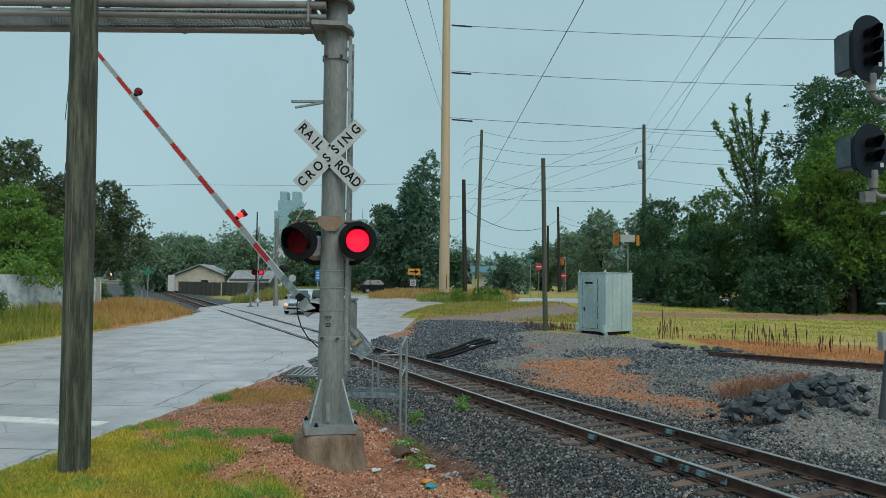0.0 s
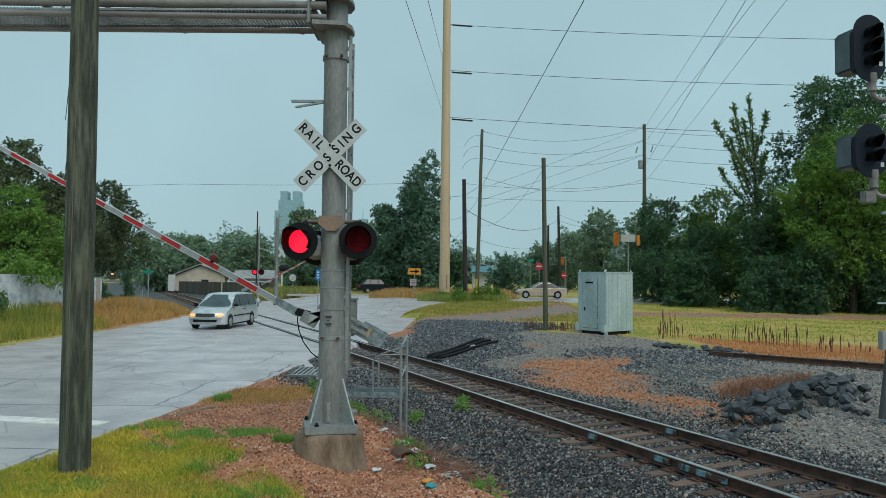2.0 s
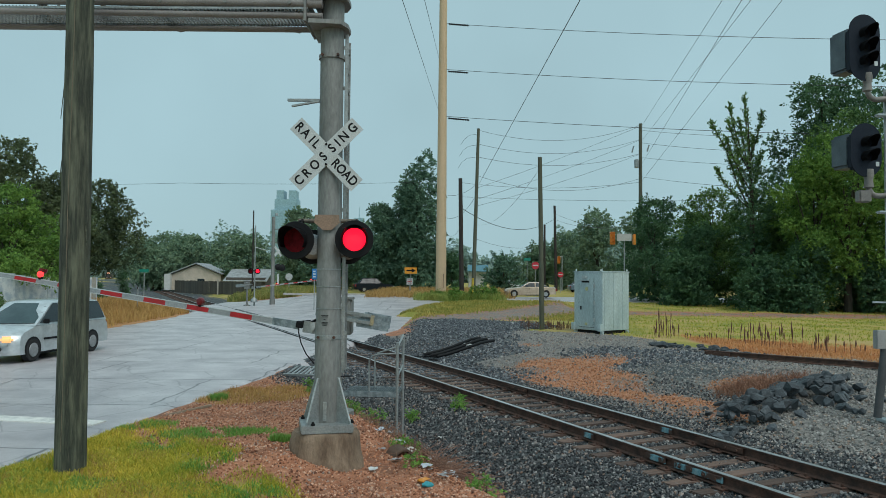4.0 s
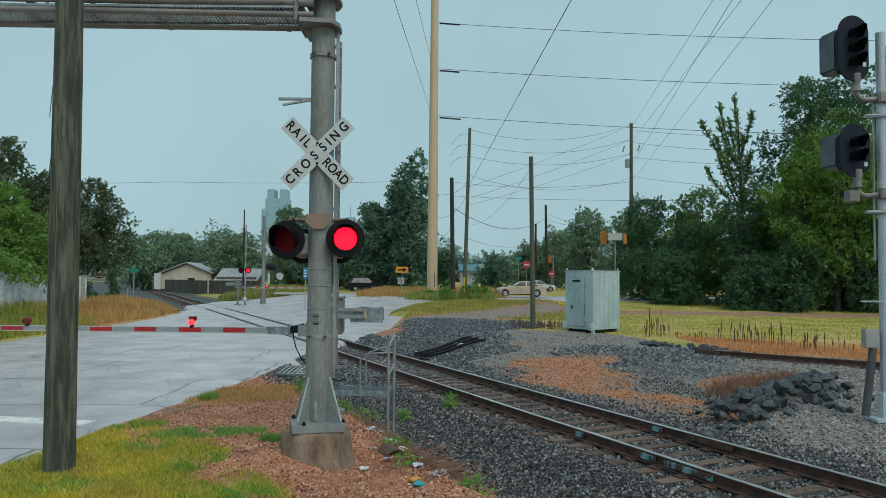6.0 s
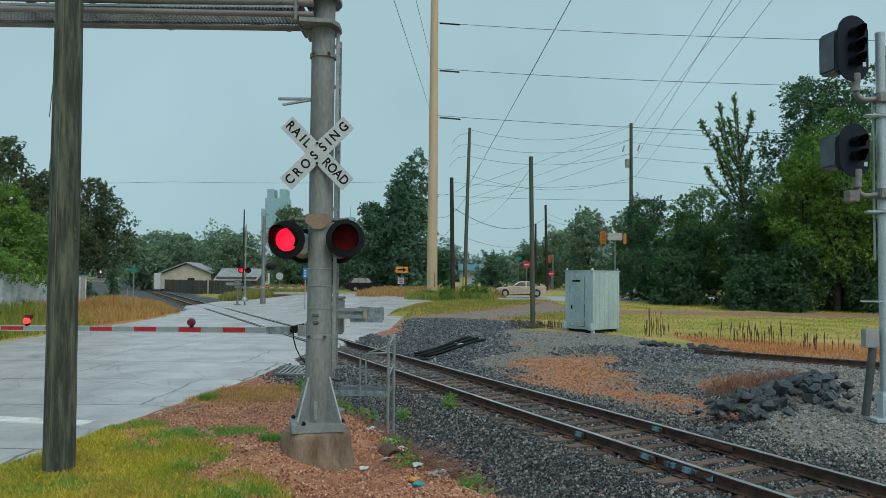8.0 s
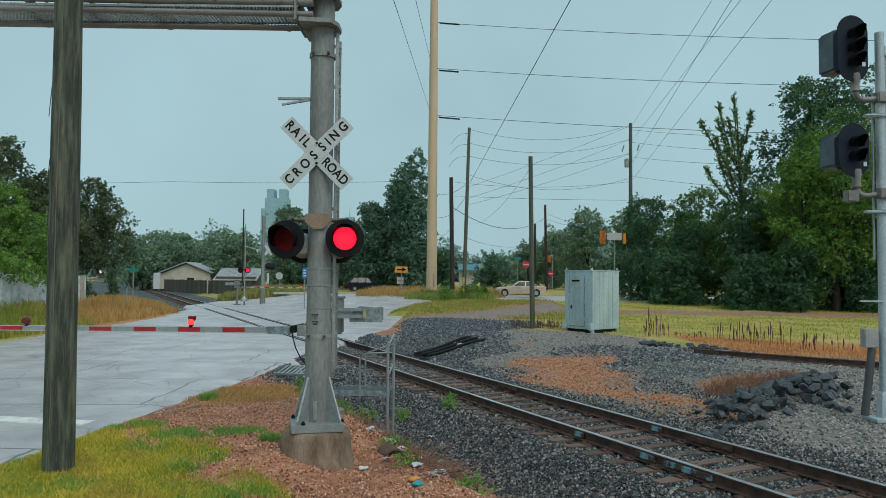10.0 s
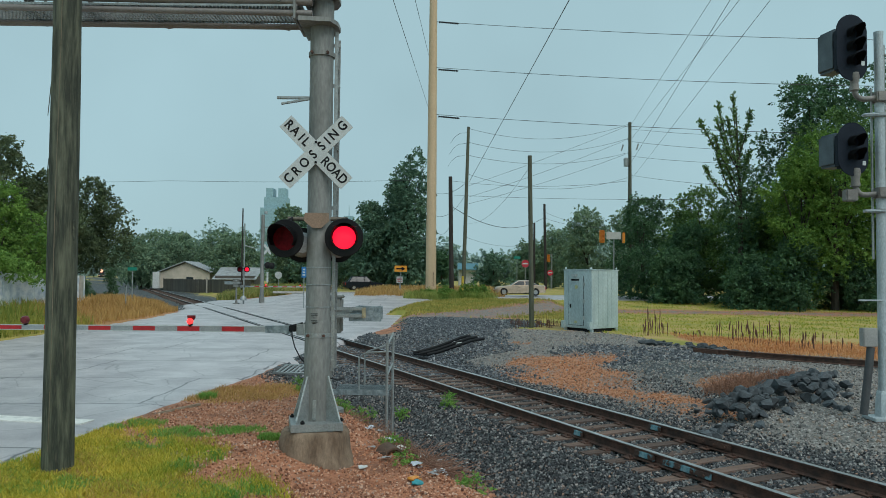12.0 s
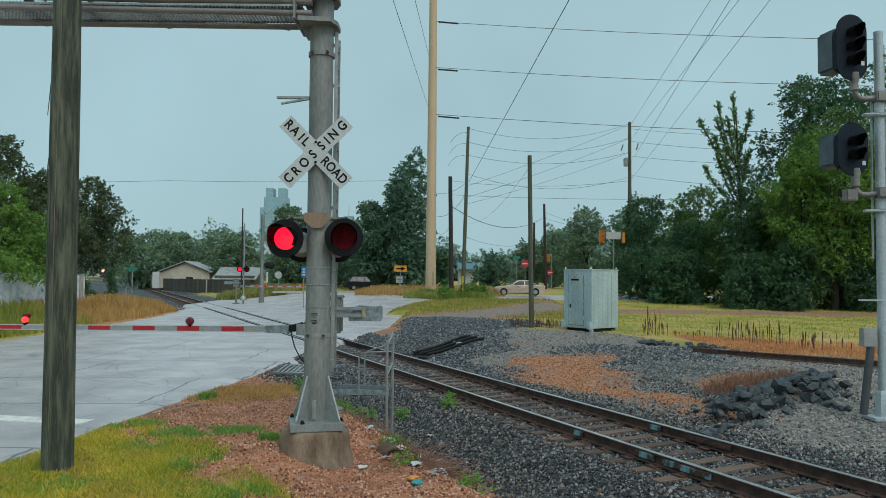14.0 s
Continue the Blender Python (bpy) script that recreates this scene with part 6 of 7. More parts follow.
BALLAST = islands("dark_ballast_stone", [(0.0, (0.012, 0.014, 0.017)), (0.38, (0.042, 0.046, 0.051)), (0.72, (0.125, 0.130, 0.134)), (0.90, (0.29, 0.29, 0.28)), (1.0, (0.250, 0.150, 0.105))])
PALE = islands("pale_gravel_stone", [(0.0, (0.075, 0.074, 0.073)), (0.35, (0.215, 0.210, 0.20)), (0.78, (0.37, 0.36, 0.34)), (1.0, (0.29, 0.20, 0.145))])
HEAP = islands("blue_dark_stone", [(0.0, (0.028, 0.034, 0.041)), (0.5, (0.085, 0.098, 0.112)), (0.88, (0.17, 0.19, 0.205)), (1.0, (0.30, 0.31, 0.31))])
CHIPS = islands("red_clay_chips", [(0.0, (0.11, 0.042, 0.024)), (0.32, (0.29, 0.115, 0.06)), (0.66, (0.50, 0.235, 0.13)), (0.88, (0.62, 0.42, 0.31)), (1.0, (0.24, 0.21, 0.19))])
CLODS = islands("orange_clay_clods", [(0.0, (0.19, 0.075, 0.034)), (0.45, (0.40, 0.165, 0.072)), (0.85, (0.54, 0.29, 0.16)), (1.0, (0.23, 0.20, 0.17))])


def dist_share(y, full, half):
    return np.clip(full / np.maximum(y, full), 0, 1) ** half


def stone_share(x, y):
    return zones(x, y)[3] * dist_share(y, 9, 1.2) * (np.abs(across(x, y)) < 4.5) * (on_road(x, y) < -0.1)


x, y, rg = gather(92000, -5, 12, 6.5, 31, stone_share, 11)
tie_zone = np.abs(across(x, y)) < 1.3
keep = ~(tie_zone & (rg.uniform(0, 1, len(x)) < 0.30))
stones("ballast", "dark angular ballast stones along the track", x[keep], y[keep], rg, 0.024, 0.050, BALLAST)
x, y, rg = gather(16000, -5, 9, 20, 41, lambda x, y: zones(x, y)[3] * (on_road(x, y) < -0.1), 12)
stones("ballast", "dark angular ballast stones heaped beside the track", x, y, rg, 0.045, 0.085, HEAP)
x, y, rg = gather(28000, 1, 13, 9, 32, lambda x, y: zones(x, y)[4] * dist_share(y, 11, 1.3), 13)
stones("gravel", "pale grey gravel on the bank", x, y, rg, 0.025, 0.052, PALE)
x, y, rg = gather(24000, -5.5, 1, 7.5, 19, lambda x, y: (across(x, y) < -2.7) * (1 - np.maximum.reduce(zones(x, y)[:1])) * (on_road(x, y) < -0.15) * dist_share(y, 9, 1), 14)
stones("clay_chips", "reddish stone chips and clods on the clay", x, y, rg, 0.010, 0.034, CHIPS, 0.35)
x, y, rg = gather(6000, 1.5, 8.5, 14, 28, lambda x, y: np.clip(zones(x, y)[1], 0, 1), 15)
stones("clay_chips", "orange clods on the bare clay bank", x, y, rg, 0.015, 0.045, CLODS, 0.35)

GRASS = leafy("lawn_grass", (0.15, 0.265, 0.02), (0.86, 0.62, 0.10))
LUSH = leafy("lush_grass", (0.075, 0.245, 0.042), (0.29, 0.47, 0.105))
STRAW = leafy("straw_grass", (0.324, 0.189, 0.061), (0.594, 0.392, 0.149))
RUSSET = leafy("russet_weeds", (0.08, 0.04, 0.028), (0.22, 0.10, 0.06))


def front_share(x, y):
    patchy = ss(-0.9, 0.6, wob(x, y, 2.3, 0.3) + 0.6 * wob(x, y, 6.1, 1.1))
    return zones(x, y)[0] * (0.25 + 0.75 * patchy) * (across(x, y) < -3) * (on_road(x, y) < 0.05) * dist_share(y, 8.5, 1.0)


x, y, rg = gather(60000, -8, -1, 7.2, 13.2, front_share, 21)
blades("lawn_grass", "patchy yellow-green lawn grass", x, y, rg, 0.03, 0.11, 0.013, GRASS, 0.95)
LUSH_SPOTS = ((-3.75, 11.65, 0.95, 0.38, 8), (-2.75, 8.55, 0.85, 0.34, 0), (-4.9, 8.75, 0.9, 0.36, 0), (-4.3, 10.85, 0.4, 0.32, 0), (-5.45, 9.5, 0.45, 0.5, 0), (-3.2, 9.6, 0.35, 0.3, 0), (-5.2, 12.3, 0.6, 0.3, 0))
x, y, rg = gather(11000, -6.5, -1.4, 7.2, 12.8, lambda x, y: np.maximum.reduce([spot(x, y, *q) for q in LUSH_SPOTS]) * ss(-1.1, 0.4, wob(x, y, 4.1, 0.8)), 22)
blades("lush_grass", "patches of lush green grass in the lawn", x, y, rg, 0.03, 0.10, 0.014, LUSH, 0.95)
x, y, rg = gather(15000, -7, -1.5, 7.2, 12.8, lambda x, y: front_share(x, y) * ss(-0.2, 0.7, wob(x, y, 1.9, 2.3)), 36)
blades("straw_grass", "withered straw-coloured grass in the lawn", x, y, rg, 0.03, 0.09, 0.012, STRAW, 0.95)
x, y, rg = gather(5000, -6.5, -2, 10, 20, lambda x, y: zones(x, y)[2] * (across(x, y) < -3) * (on_road(x, y) < 0), 23)
blades("dry_grass", "dry orange grass along the road's edge", x, y, rg, 0.04, 0.13, 0.014, STRAW, 0.9)
for cx, cy, r, n, h in ((-2.55, 11.05, 0.20, 900, 0.16), (-4.75, 15.0, 0.22, 700, 0.2)):
    x, y, rg = gather(n, cx - r, cx + r, cy - r, cy + r, lambda x, y: spot(x, y, cx, cy, r * 0.8, r * 0.7), 24)
    blades("grass_tuft", "tuft of bright green grass", x, y, rg, 0.06, h, 0.012, LUSH, 0.8)
x, y, rg = gather(26000, 6, 42, 28, 62, lambda x, y: zones(x, y)[0] * (across(x, y) > 5) * (on_road(x, y) < -0.2), 25)
blades("meadow_grass", "yellow-green meadow grass", x, y, rg, 0.05, 0.13, 0.04, leafy("meadow_grass", (0.18, 0.265, 0.03), (0.54, 0.48, 0.075)), 0.85)
x, y, rg = gather(15000, 5, 22, 18, 40, lambda x, y: zones(x, y)[2] * (across(x, y) > 5) * (x > 9), 26)
blades("dry_grass", "russet dry grass along the gravel bank", x, y, rg, 0.05, 0.16, 0.03, leafy("russet_grass", (0.46, 0.185, 0.075), (0.72, 0.40, 0.175)), 0.8)
x, y, rg = gather(15000, -8, 9, 38, 66, lambda x, y: zones(x, y)[0] * (across(x, y) > 3) * (on_road(x, y) < -0.2) * (y > 40), 27)
blades("rough_grass", "rough green and yellow grass between the roads", x, y, rg, 0.08, 0.24, 0.05, leafy("rough_grass", (0.140, 0.210, 0.042), (0.504, 0.392, 0.112)), 0.7)
x, y, rg = gather(9000, -6, 9, 60, 80, lambda x, y: spot(x, y, 0.6, 64.5, 3.6, 3.0) * ss(-0.9, 0.7, wob(x, y, 1.3, 0.4)), 28)
blades("tall_grass", "tall seeding grass round the poles", x, y, rg, 0.3, 1.0, 0.05, leafy("tall_grass", (0.09, 0.20, 0.035), (0.40, 0.40, 0.11)), 0.7)
x, y, rg = gather(13000, -8, 5.5, 66, 90, lambda x, y: 0.15 + ss(-0.8, 0.7, wob(x, y, 0.6, 1.2)), 29)
blades("dry_grass", "dry tan grass beyond the junction", x, y, rg, 0.3, 1.0, 0.07, STRAW, 0.8)
x, y, rg = gather(14000, -26, -16.3, 30, 60, lambda x, y: (on_road(x, y) < -0.25) * (across(x, y) < -3) * ss(33, 36, y) * 1.0, 30)
blades("dry_grass", "dense dry orange grass on the verge", x, y, rg, 0.25, 0.65, 0.045, STRAW, 0.6)
x, y, rg = gather(12000, -22, -16.3, 18, 36, lambda x, y: (on_road(x, y) < -0.25) * 1.0, 31)
blades("verge_weeds", "green and yellow weeds below the wall", x, y, rg, 0.15, 0.75, 0.04, leafy("verge_weeds", (0.105, 0.180, 0.030), (0.450, 0.405, 0.090)), 0.5)
x, y, rg = gather(9000, -24, -8, 66, 92, lambda x, y: (on_road(x, y) < -0.3) * (np.abs(across(x, y)) > 3) * 1.0, 32)
blades("verge_weeds", "green weeds beyond the far gate", x, y, rg, 0.3, 1.0, 0.08, leafy("far_weeds", (0.105, 0.180, 0.045), (0.420, 0.360, 0.120)), 0.5)
stems = bmesh.new()
srnd = random.Random(33)
for cx, cy, spread, n, h0, h1 in ((8.35, 28.9, 0.45, 15, 0.45, 1.2), (7.9, 29.5, 0.5, 8, 0.2, 0.5), (9.6, 28.0, 0.6, 10, 0.15, 0.4), (10.4, 27.3, 0.35, 8, 0.4, 0.75), (10.7, 26.2, 0.45, 14, 0.3, 0.75), (11.2, 25.2, 0.45, 16, 0.3, 0.85), (11.7, 24.2, 0.35, 6, 0.25, 0.6), (12.2, 23.3, 0.4, 11, 0.25, 0.65), (4.5, 33.0, 0.5, 14, 0.2, 0.5)):
    for k in range(n):
        px, py, h = srnd.gauss(cx, spread * 0.6), srnd.gauss(cy, spread * 0.9), srnd.uniform(h0, h1)
        z = float(under_road(px, py))
        lx, ly = srnd.gauss(0, 0.06) * h, srnd.gauss(0, 0.06) * h
        a, b = Vector((px, py, z - 0.03)), Vector((px + lx, py + ly, z + h))
        tube(stems, a, b, 0.009, 0.006, 5)
        if srnd.random() < 0.75:
            m, t = a.lerp(b, srnd.uniform(0.42, 0.6)), a.lerp(b, 1.0)
            tube(stems, m, m.lerp(t, 0.5), 0.012, 0.026, 6)
            tube(stems, m.lerp(t, 0.5), t, 0.026, 0.008, 6)
tagged(part("dead_stems", stems, mat("dead_stem", (0.16, 0.075, 0.05), (0.075, 0.036, 0.028), scale=8, rough=0.9), None), "dead brown weed stems with dark seed heads", "weeds", kind="stuff")
x, y, rg = gather(420, 3.2, 6.8, 32.5, 36, lambda x, y: 0 * x + 0.5, 34)
blades("dead_stems", "low russet weeds round the cabinet and pole", x, y, rg, 0.12, 0.55, 0.022, RUSSET, 0.4, category="weeds")

x, y, rg = gather(700, -1.6, 0.6, 9.8, 14.2, lambda x, y: np.maximum.reduce([spot(x, y, -0.05, 10.9, 0.45, 0.55), 0.8 * spot(x, y, -1.15, 13.2, 0.4, 0.9), 0.25 * spot(x, y, -0.6, 12.0, 0.6, 1.6)]), 37)
blades("dead_grass", "matted dead brown grass in the ditch", x, y, rg, 0.08, 0.30, 0.010, leafy("dead_grass", (0.12, 0.065, 0.04), (0.40, 0.25, 0.16)), 0.95, category="grass")


# ---- trees ----
def crown_mesh(name, blobs, n, size, material, seed, droop=0.25):
    """Leaves in many small outward sprays over overlapping lobes (x, y, z, radius across, radius up)."""
    rg = np.random.RandomState(seed)
    B = np.array(blobs, float)
    w = B[:, 3] ** 1.75
    per = 12
    m = n // per
    k = rg.choice(len(B), m, p=w / w.sum())
    d = rg.normal(size=(m, 3))
    d /= np.linalg.norm(d, axis=1)[:, None]
    rr = 1 - 0.48 * rg.uniform(0, 1, m) ** 1.5 + 0.08 * rg.normal(size=m)
    lump = 1 + 0.2 * np.sin(d[:, 0] * 5 + k) * np.cos(d[:, 1] * 6 + 2 * k) + 0.16 * np.sin(d[:, 2] * 9 + d[:, 0] * 8 + k * 3)
    R3 = np.stack([B[k, 3], B[k, 3], B[k, 4]], 1)
    root = B[k, :3] + d * R3 * (rr * lump)[:, None] * 0.94
    inside = np.zeros(m, bool)
    for j, b in enumerate(B):
        q = (root - b[:3]) / np.array([b[3], b[3], b[4]])
        inside |= ((q ** 2).sum(1) < 0.5) & (k != j)
    root, d = root[~inside], d[~inside]
    m = len(root)
    # each spray grows outwards and a little up, then its leaves hang
    way = d + 0.55 * rg.normal(size=(m, 3)) + np.array([0, 0, 0.30])
    way /= np.linalg.norm(way, axis=1)[:, None]
    long = size * rg.uniform(2.5, 7.0, m)
    u = rg.uniform(0, 1, (m, per))
    P = root[:, None] + way[:, None] * (u * long[:, None])[:, :, None] + rg.normal(size=(m, per, 3)) * (size * 0.75 * (1.15 - u))[:, :, None]
    P[:, :, 2] -= droop * long[:, None] * u * u
    P, D = P.reshape(-1, 3), np.repeat(d, per, 0)
    n = len(P)
    nrm = 0.7 * D + 0.65 * rg.normal(size=(n, 3)) + np.array([0, 0, 0.45])
    nrm /= np.linalg.norm(nrm, axis=1)[:, None]
    t = np.cross(nrm, rg.normal(size=(n, 3)))
    t /= np.linalg.norm(t, axis=1)[:, None]
    b = np.cross(nrm, t)
    s = size * rg.uniform(0.55, 1.25, n)[:, None]
    t, b = t * s, b * s * 0.55
    V = np.stack([P - t, P - t * 0.1 - b + nrm * s * 0.12, P + t - nrm * s * 0.15, P - t * 0.1 + b + nrm * s * 0.12], 1).reshape(-1, 3)
    F = np.arange(n * 4).reshape(-1, 4)
    return raw(name, V.tolist(), F.tolist(), material)


def lobes(rnd, height, low, spread, count, peak=0.62, rad=(0.24, 0.4), flat=0.85):
    """Lobes of a crown between heights low and height; widest at the share peak."""
    out = []
    for i in range(count):
        k = (i + rnd.random()) / count
        z = low + (height - low) * k
        reach = spread * (math.sin(math.pi * min(1, 0.15 + 0.85 * (k ** (math.log(0.5) / math.log(peak))))) ** 0.7)
        a = rnd.uniform(0, 2 * math.pi)
        r = spread * rnd.uniform(*rad)
        d = max(0.0, reach - r * 0.6) * math.sqrt(rnd.random())
        c = (d * math.cos(a), d * math.sin(a), min(z, height - r * flat))
        out.append((*c, r * 0.86, r * flat * 0.86))
        for _ in range(3):
            u = Vector((rnd.gauss(0, 1), rnd.gauss(0, 1), rnd.gauss(0.25, 1))).normalized()
            q = r * rnd.uniform(0.22, 0.48)
            out.append((c[0] + u.x * r * 0.9, c[1] + u.y * r * 0.9, c[2] + u.z * r * flat * 0.9, q, q * 0.8))
    return out


def tree(name, label, at, height, low, spread, count, leaves, size, leaf, seed, peak=0.55, rad=(0.24, 0.42), trunk=None, extra=(), flat=0.85, category="tree", shift=0.0):
    rnd = random.Random(seed)
    t = thing(name, label, category, at, 0, "")
    bl = lobes(rnd, height, low, spread, count, peak, rad, flat) + list(extra)
    bl = [(b[0] + shift, *b[1:]) for b in bl]
    r = trunk or height * 0.022
    bm = bmesh.new()
    top = max(low + (height - low) * 0.5, min(0.5, height * 0.6))
    tube(bm, (0, 0, -0.3), (0.05 * r, 0, top * 0.45), r, r * 0.8, 10)
    tube(bm, (0.05 * r, 0, top * 0.45), (0, 0.1, top), r * 0.8, r * 0.4, 10)
    for b in bl[:: max(1, len(bl) // 12)]:
        tube(bm, (0, 0, max(min(0.4, height * 0.2), b[2] * 0.5)), (b[0] * 0.85, b[1] * 0.85, b[2]), r * 0.34, r * 0.1, 6)
    part("trunk", bm, BARK, t)
    ob = new("crown", crown_mesh("crown", bl, leaves, size, leaf, seed))
    ob.parent = t
    return t


DARK = leafy("dark_foliage", (0.028, 0.076, 0.048), (0.125, 0.245, 0.105))
BROWN = leafy("brownish_dark_foliage", (0.042, 0.068, 0.040), (0.165, 0.215, 0.098))
MID = leafy("mid_foliage", (0.034, 0.088, 0.036), (0.185, 0.315, 0.085))
BRIGHT = leafy("bright_foliage", (0.052, 0.138, 0.030), (0.250, 0.410, 0.082))
# the next three leaf colours are paled to carry the haze of distance
HAZED_CONIFER = leafy("hazed_conifer_foliage", (0.056, 0.126, 0.092), (0.170, 0.290, 0.185))
HAZED_FARLEAF = leafy("hazed_far_foliage", (0.100, 0.185, 0.130), (0.255, 0.350, 0.205))
HAZELEAF = leafy("hazed_distant_foliage", (0.200, 0.310, 0.290), (0.340, 0.450, 0.390))



def ragged_tree():
    """A thin-crowned tree: a trunk clad in leaves and bare upswept limbs with feathery ends."""
    rnd, rg = random.Random(105), np.random.RandomState(105)
    t = thing("broadleaf_tree", "tall ragged tree with upswept feathery limbs", "tree", (22.9, 56.5, 0.3))
    bm = bmesh.new()
    tube(bm, (0, 0, -0.3), (0.0, 0, 8.5), 0.24, 0.15, 10)
    tube(bm, (0, 0, 8.5), (-0.3, 0, 15.6), 0.15, 0.03, 8)
    tips = [(-0.5, 0, 16.6, 11.2), (-1.6, 0.2, 15.9, 10.8), (0.75, -0.2, 15.3, 11.6), (-3.0, 0.1, 14.5, 10.2), (-2.1, -0.3, 13.3, 9.2), (-2.6, 0.2, 10.9, 7.8), (0.3, 0.4, 13.6, 9.4), (-1.1, -0.4, 14.6, 10.4), (-0.9, 0.5, 12.4, 8.4), (-1.6, 0.3, 12.0, 7.9), (0.8, 0.2, 12.2, 8.6), (-1.9, -0.2, 14.6, 10.6)]
    P, D = [], []
    for x, y, z, z0 in tips:
        a, b = Vector((-0.15, 0, z0)), Vector((x, y, z))
        mid = a.lerp(b, 0.5) + Vector((x * 0.14, y, -0.35))
        pts = [a.lerp(mid, k / 5).lerp(mid.lerp(b, k / 5), k / 5) for k in range(6)]
        for p, q in zip(pts, pts[1:]):
            tube(bm, p, q, 0.05, 0.035, 6)
        way = (b - mid).normalized()
        for i in range(58):
            u = 0.25 + 0.75 * rnd.random() ** 0.8
            base = a.lerp(mid, u).lerp(mid.lerp(b, u), u)
            side = Vector((rnd.gauss(0, 1), rnd.gauss(0, 1), rnd.gauss(0.2, 0.8))).normalized()
            tw = (way * 0.8 + side * 0.9).normalized()
            ln = rnd.uniform(0.25, 0.75) * (1.25 - 0.55 * u)
            for _ in range(11):
                k = rnd.random()
                P.append(base + tw * ln * k + Vector((rnd.gauss(0, 0.05), rnd.gauss(0, 0.05), rnd.gauss(0, 0.05) - 0.10 * k)))
                D.append(tw)
    part("trunk", bm, BARK, t)
    P, D = np.array([tuple(p) for p in P]), np.array([tuple(p) for p in D])
    n = len(P)
    t1 = D + 0.7 * rg.normal(size=(n, 3))
    t1 /= np.linalg.norm(t1, axis=1)[:, None]
    t2 = np.cross(t1, rg.normal(size=(n, 3)))
    t2 /= np.linalg.norm(t2, axis=1)[:, None]
    s = rg.uniform(0.06, 0.14, n)[:, None]
    V = np.stack([P - t1 * s, P - t2 * s * 0.4, P + t1 * s, P + t2 * s * 0.4], 1).reshape(-1, 3)
    ob = new("limb_leaves", raw("limb_leaves", V.tolist(), np.arange(n * 4).reshape(-1, 4).tolist(), MID))
    ob.parent = t
    clad = [(0.1 + 0.5 * math.sin(i * 2.1), 0.4 * math.cos(i * 1.7), 0.6 + i * 0.72, 1.25 - 0.03 * i, 0.8) for i in range(16)]
    ob = new("crown", crown_mesh("crown", clad, 17000, 0.09, DARK, 118))
    ob.parent = t


# the wood along the meadow
tree("shrub_tree", "dense dark shrubby tree beside the meadow", (18.0, 66, 0.3), 9.6, 0.3, 4.2, 26, 47080, 0.102, DARK, 101, 0.4)
tree("shrub_tree", "dense dark shrubby tree beside the meadow", (22.5, 64, 0.3), 10.0, 0.2, 4.4, 28, 50220, 0.102, MID, 102, 0.4)
tree("shrub_tree", "dense green shrubby tree at the meadow's edge", (26.0, 58, 0.3), 9.0, 0.1, 4.0, 26, 47080, 0.097, MID, 103, 0.4)
tree("shrub_tree", "dark shrubby tree at the meadow's edge", (20.0, 60, 0.3), 6.6, 0.0, 3.2, 20, 31387, 0.097, DARK, 104, 0.4)
ragged_tree()
tree("broadleaf_tree", "slim green tree beside a ragged one", (24.6, 59, 0.3), 9.4, 0.6, 3.2, 24, 26000, 0.10, MID, 117, 0.5)
tree("broadleaf_tree", "tall dark tree behind the wood", (34.6, 68, 0.3), 20.8, 6, 5.8, 36, 56000, 0.132, DARK, 106, 0.7)
tree("broadleaf_tree", "tall dark tree behind the wood", (43, 72, 0.3), 24, 4, 7.5, 34, 43942, 0.138, DARK, 107, 0.6)
tree("broadleaf_tree", "bright green tree at the wood's edge", (25.9, 53, 0.3), 11.2, 1.4, 3.4, 28, 40000, 0.090, BRIGHT, 119, 0.55)
tree("broadleaf_tree", "bright green tree at the wood's edge", (28.0, 52.5, 0.3), 13.0, 3.8, 4.6, 30, 53358, 0.092, BRIGHT, 108, 0.55)
tree("broadleaf_tree", "bright green tree at the wood's edge", (33.4, 51.5, 0.3), 14.8, 4.6, 5.0, 30, 53358, 0.097, BRIGHT, 109, 0.55)
tree("broadleaf_tree", "green tree deep in the wood", (31.0, 57, 0.3), 15.6, 0.5, 5.4, 30, 50000, 0.108, MID, 110, 0.5)
tree("broadleaf_tree", "green tree deep in the wood", (40, 56, 0.3), 15.0, 0.5, 5.5, 30, 37665, 0.113, MID, 111, 0.5)
tree("shrub_tree", "dark undergrowth tree below the wood", (25.2, 52.6, 0.3), 5.2, 0.0, 3.0, 20, 28248, 0.087, DARK, 112, 0.35)
tree("shrub_tree", "dark undergrowth tree below the wood", (29.5, 52.6, 0.3), 4.0, -0.1, 3.0, 20, 28248, 0.087, DARK, 113, 0.35)
tree("shrub_tree", "dark undergrowth tree below the wood", (34, 53.0, 0.3), 4.4, -0.1, 3.2, 20, 28248, 0.087, DARK, 114, 0.35)
tree("shrub_tree", "dark undergrowth tree below the wood", (22.6, 53.5, 0.3), 4.0, -0.1, 2.6, 18, 16500, 0.096, DARK, 115, 0.35)
tree("shrub_tree", "dark undergrowth tree below the wood", (18.6, 59, 0.3), 4.4, -0.1, 2.6, 18, 16500, 0.096, DARK, 116, 0.35)
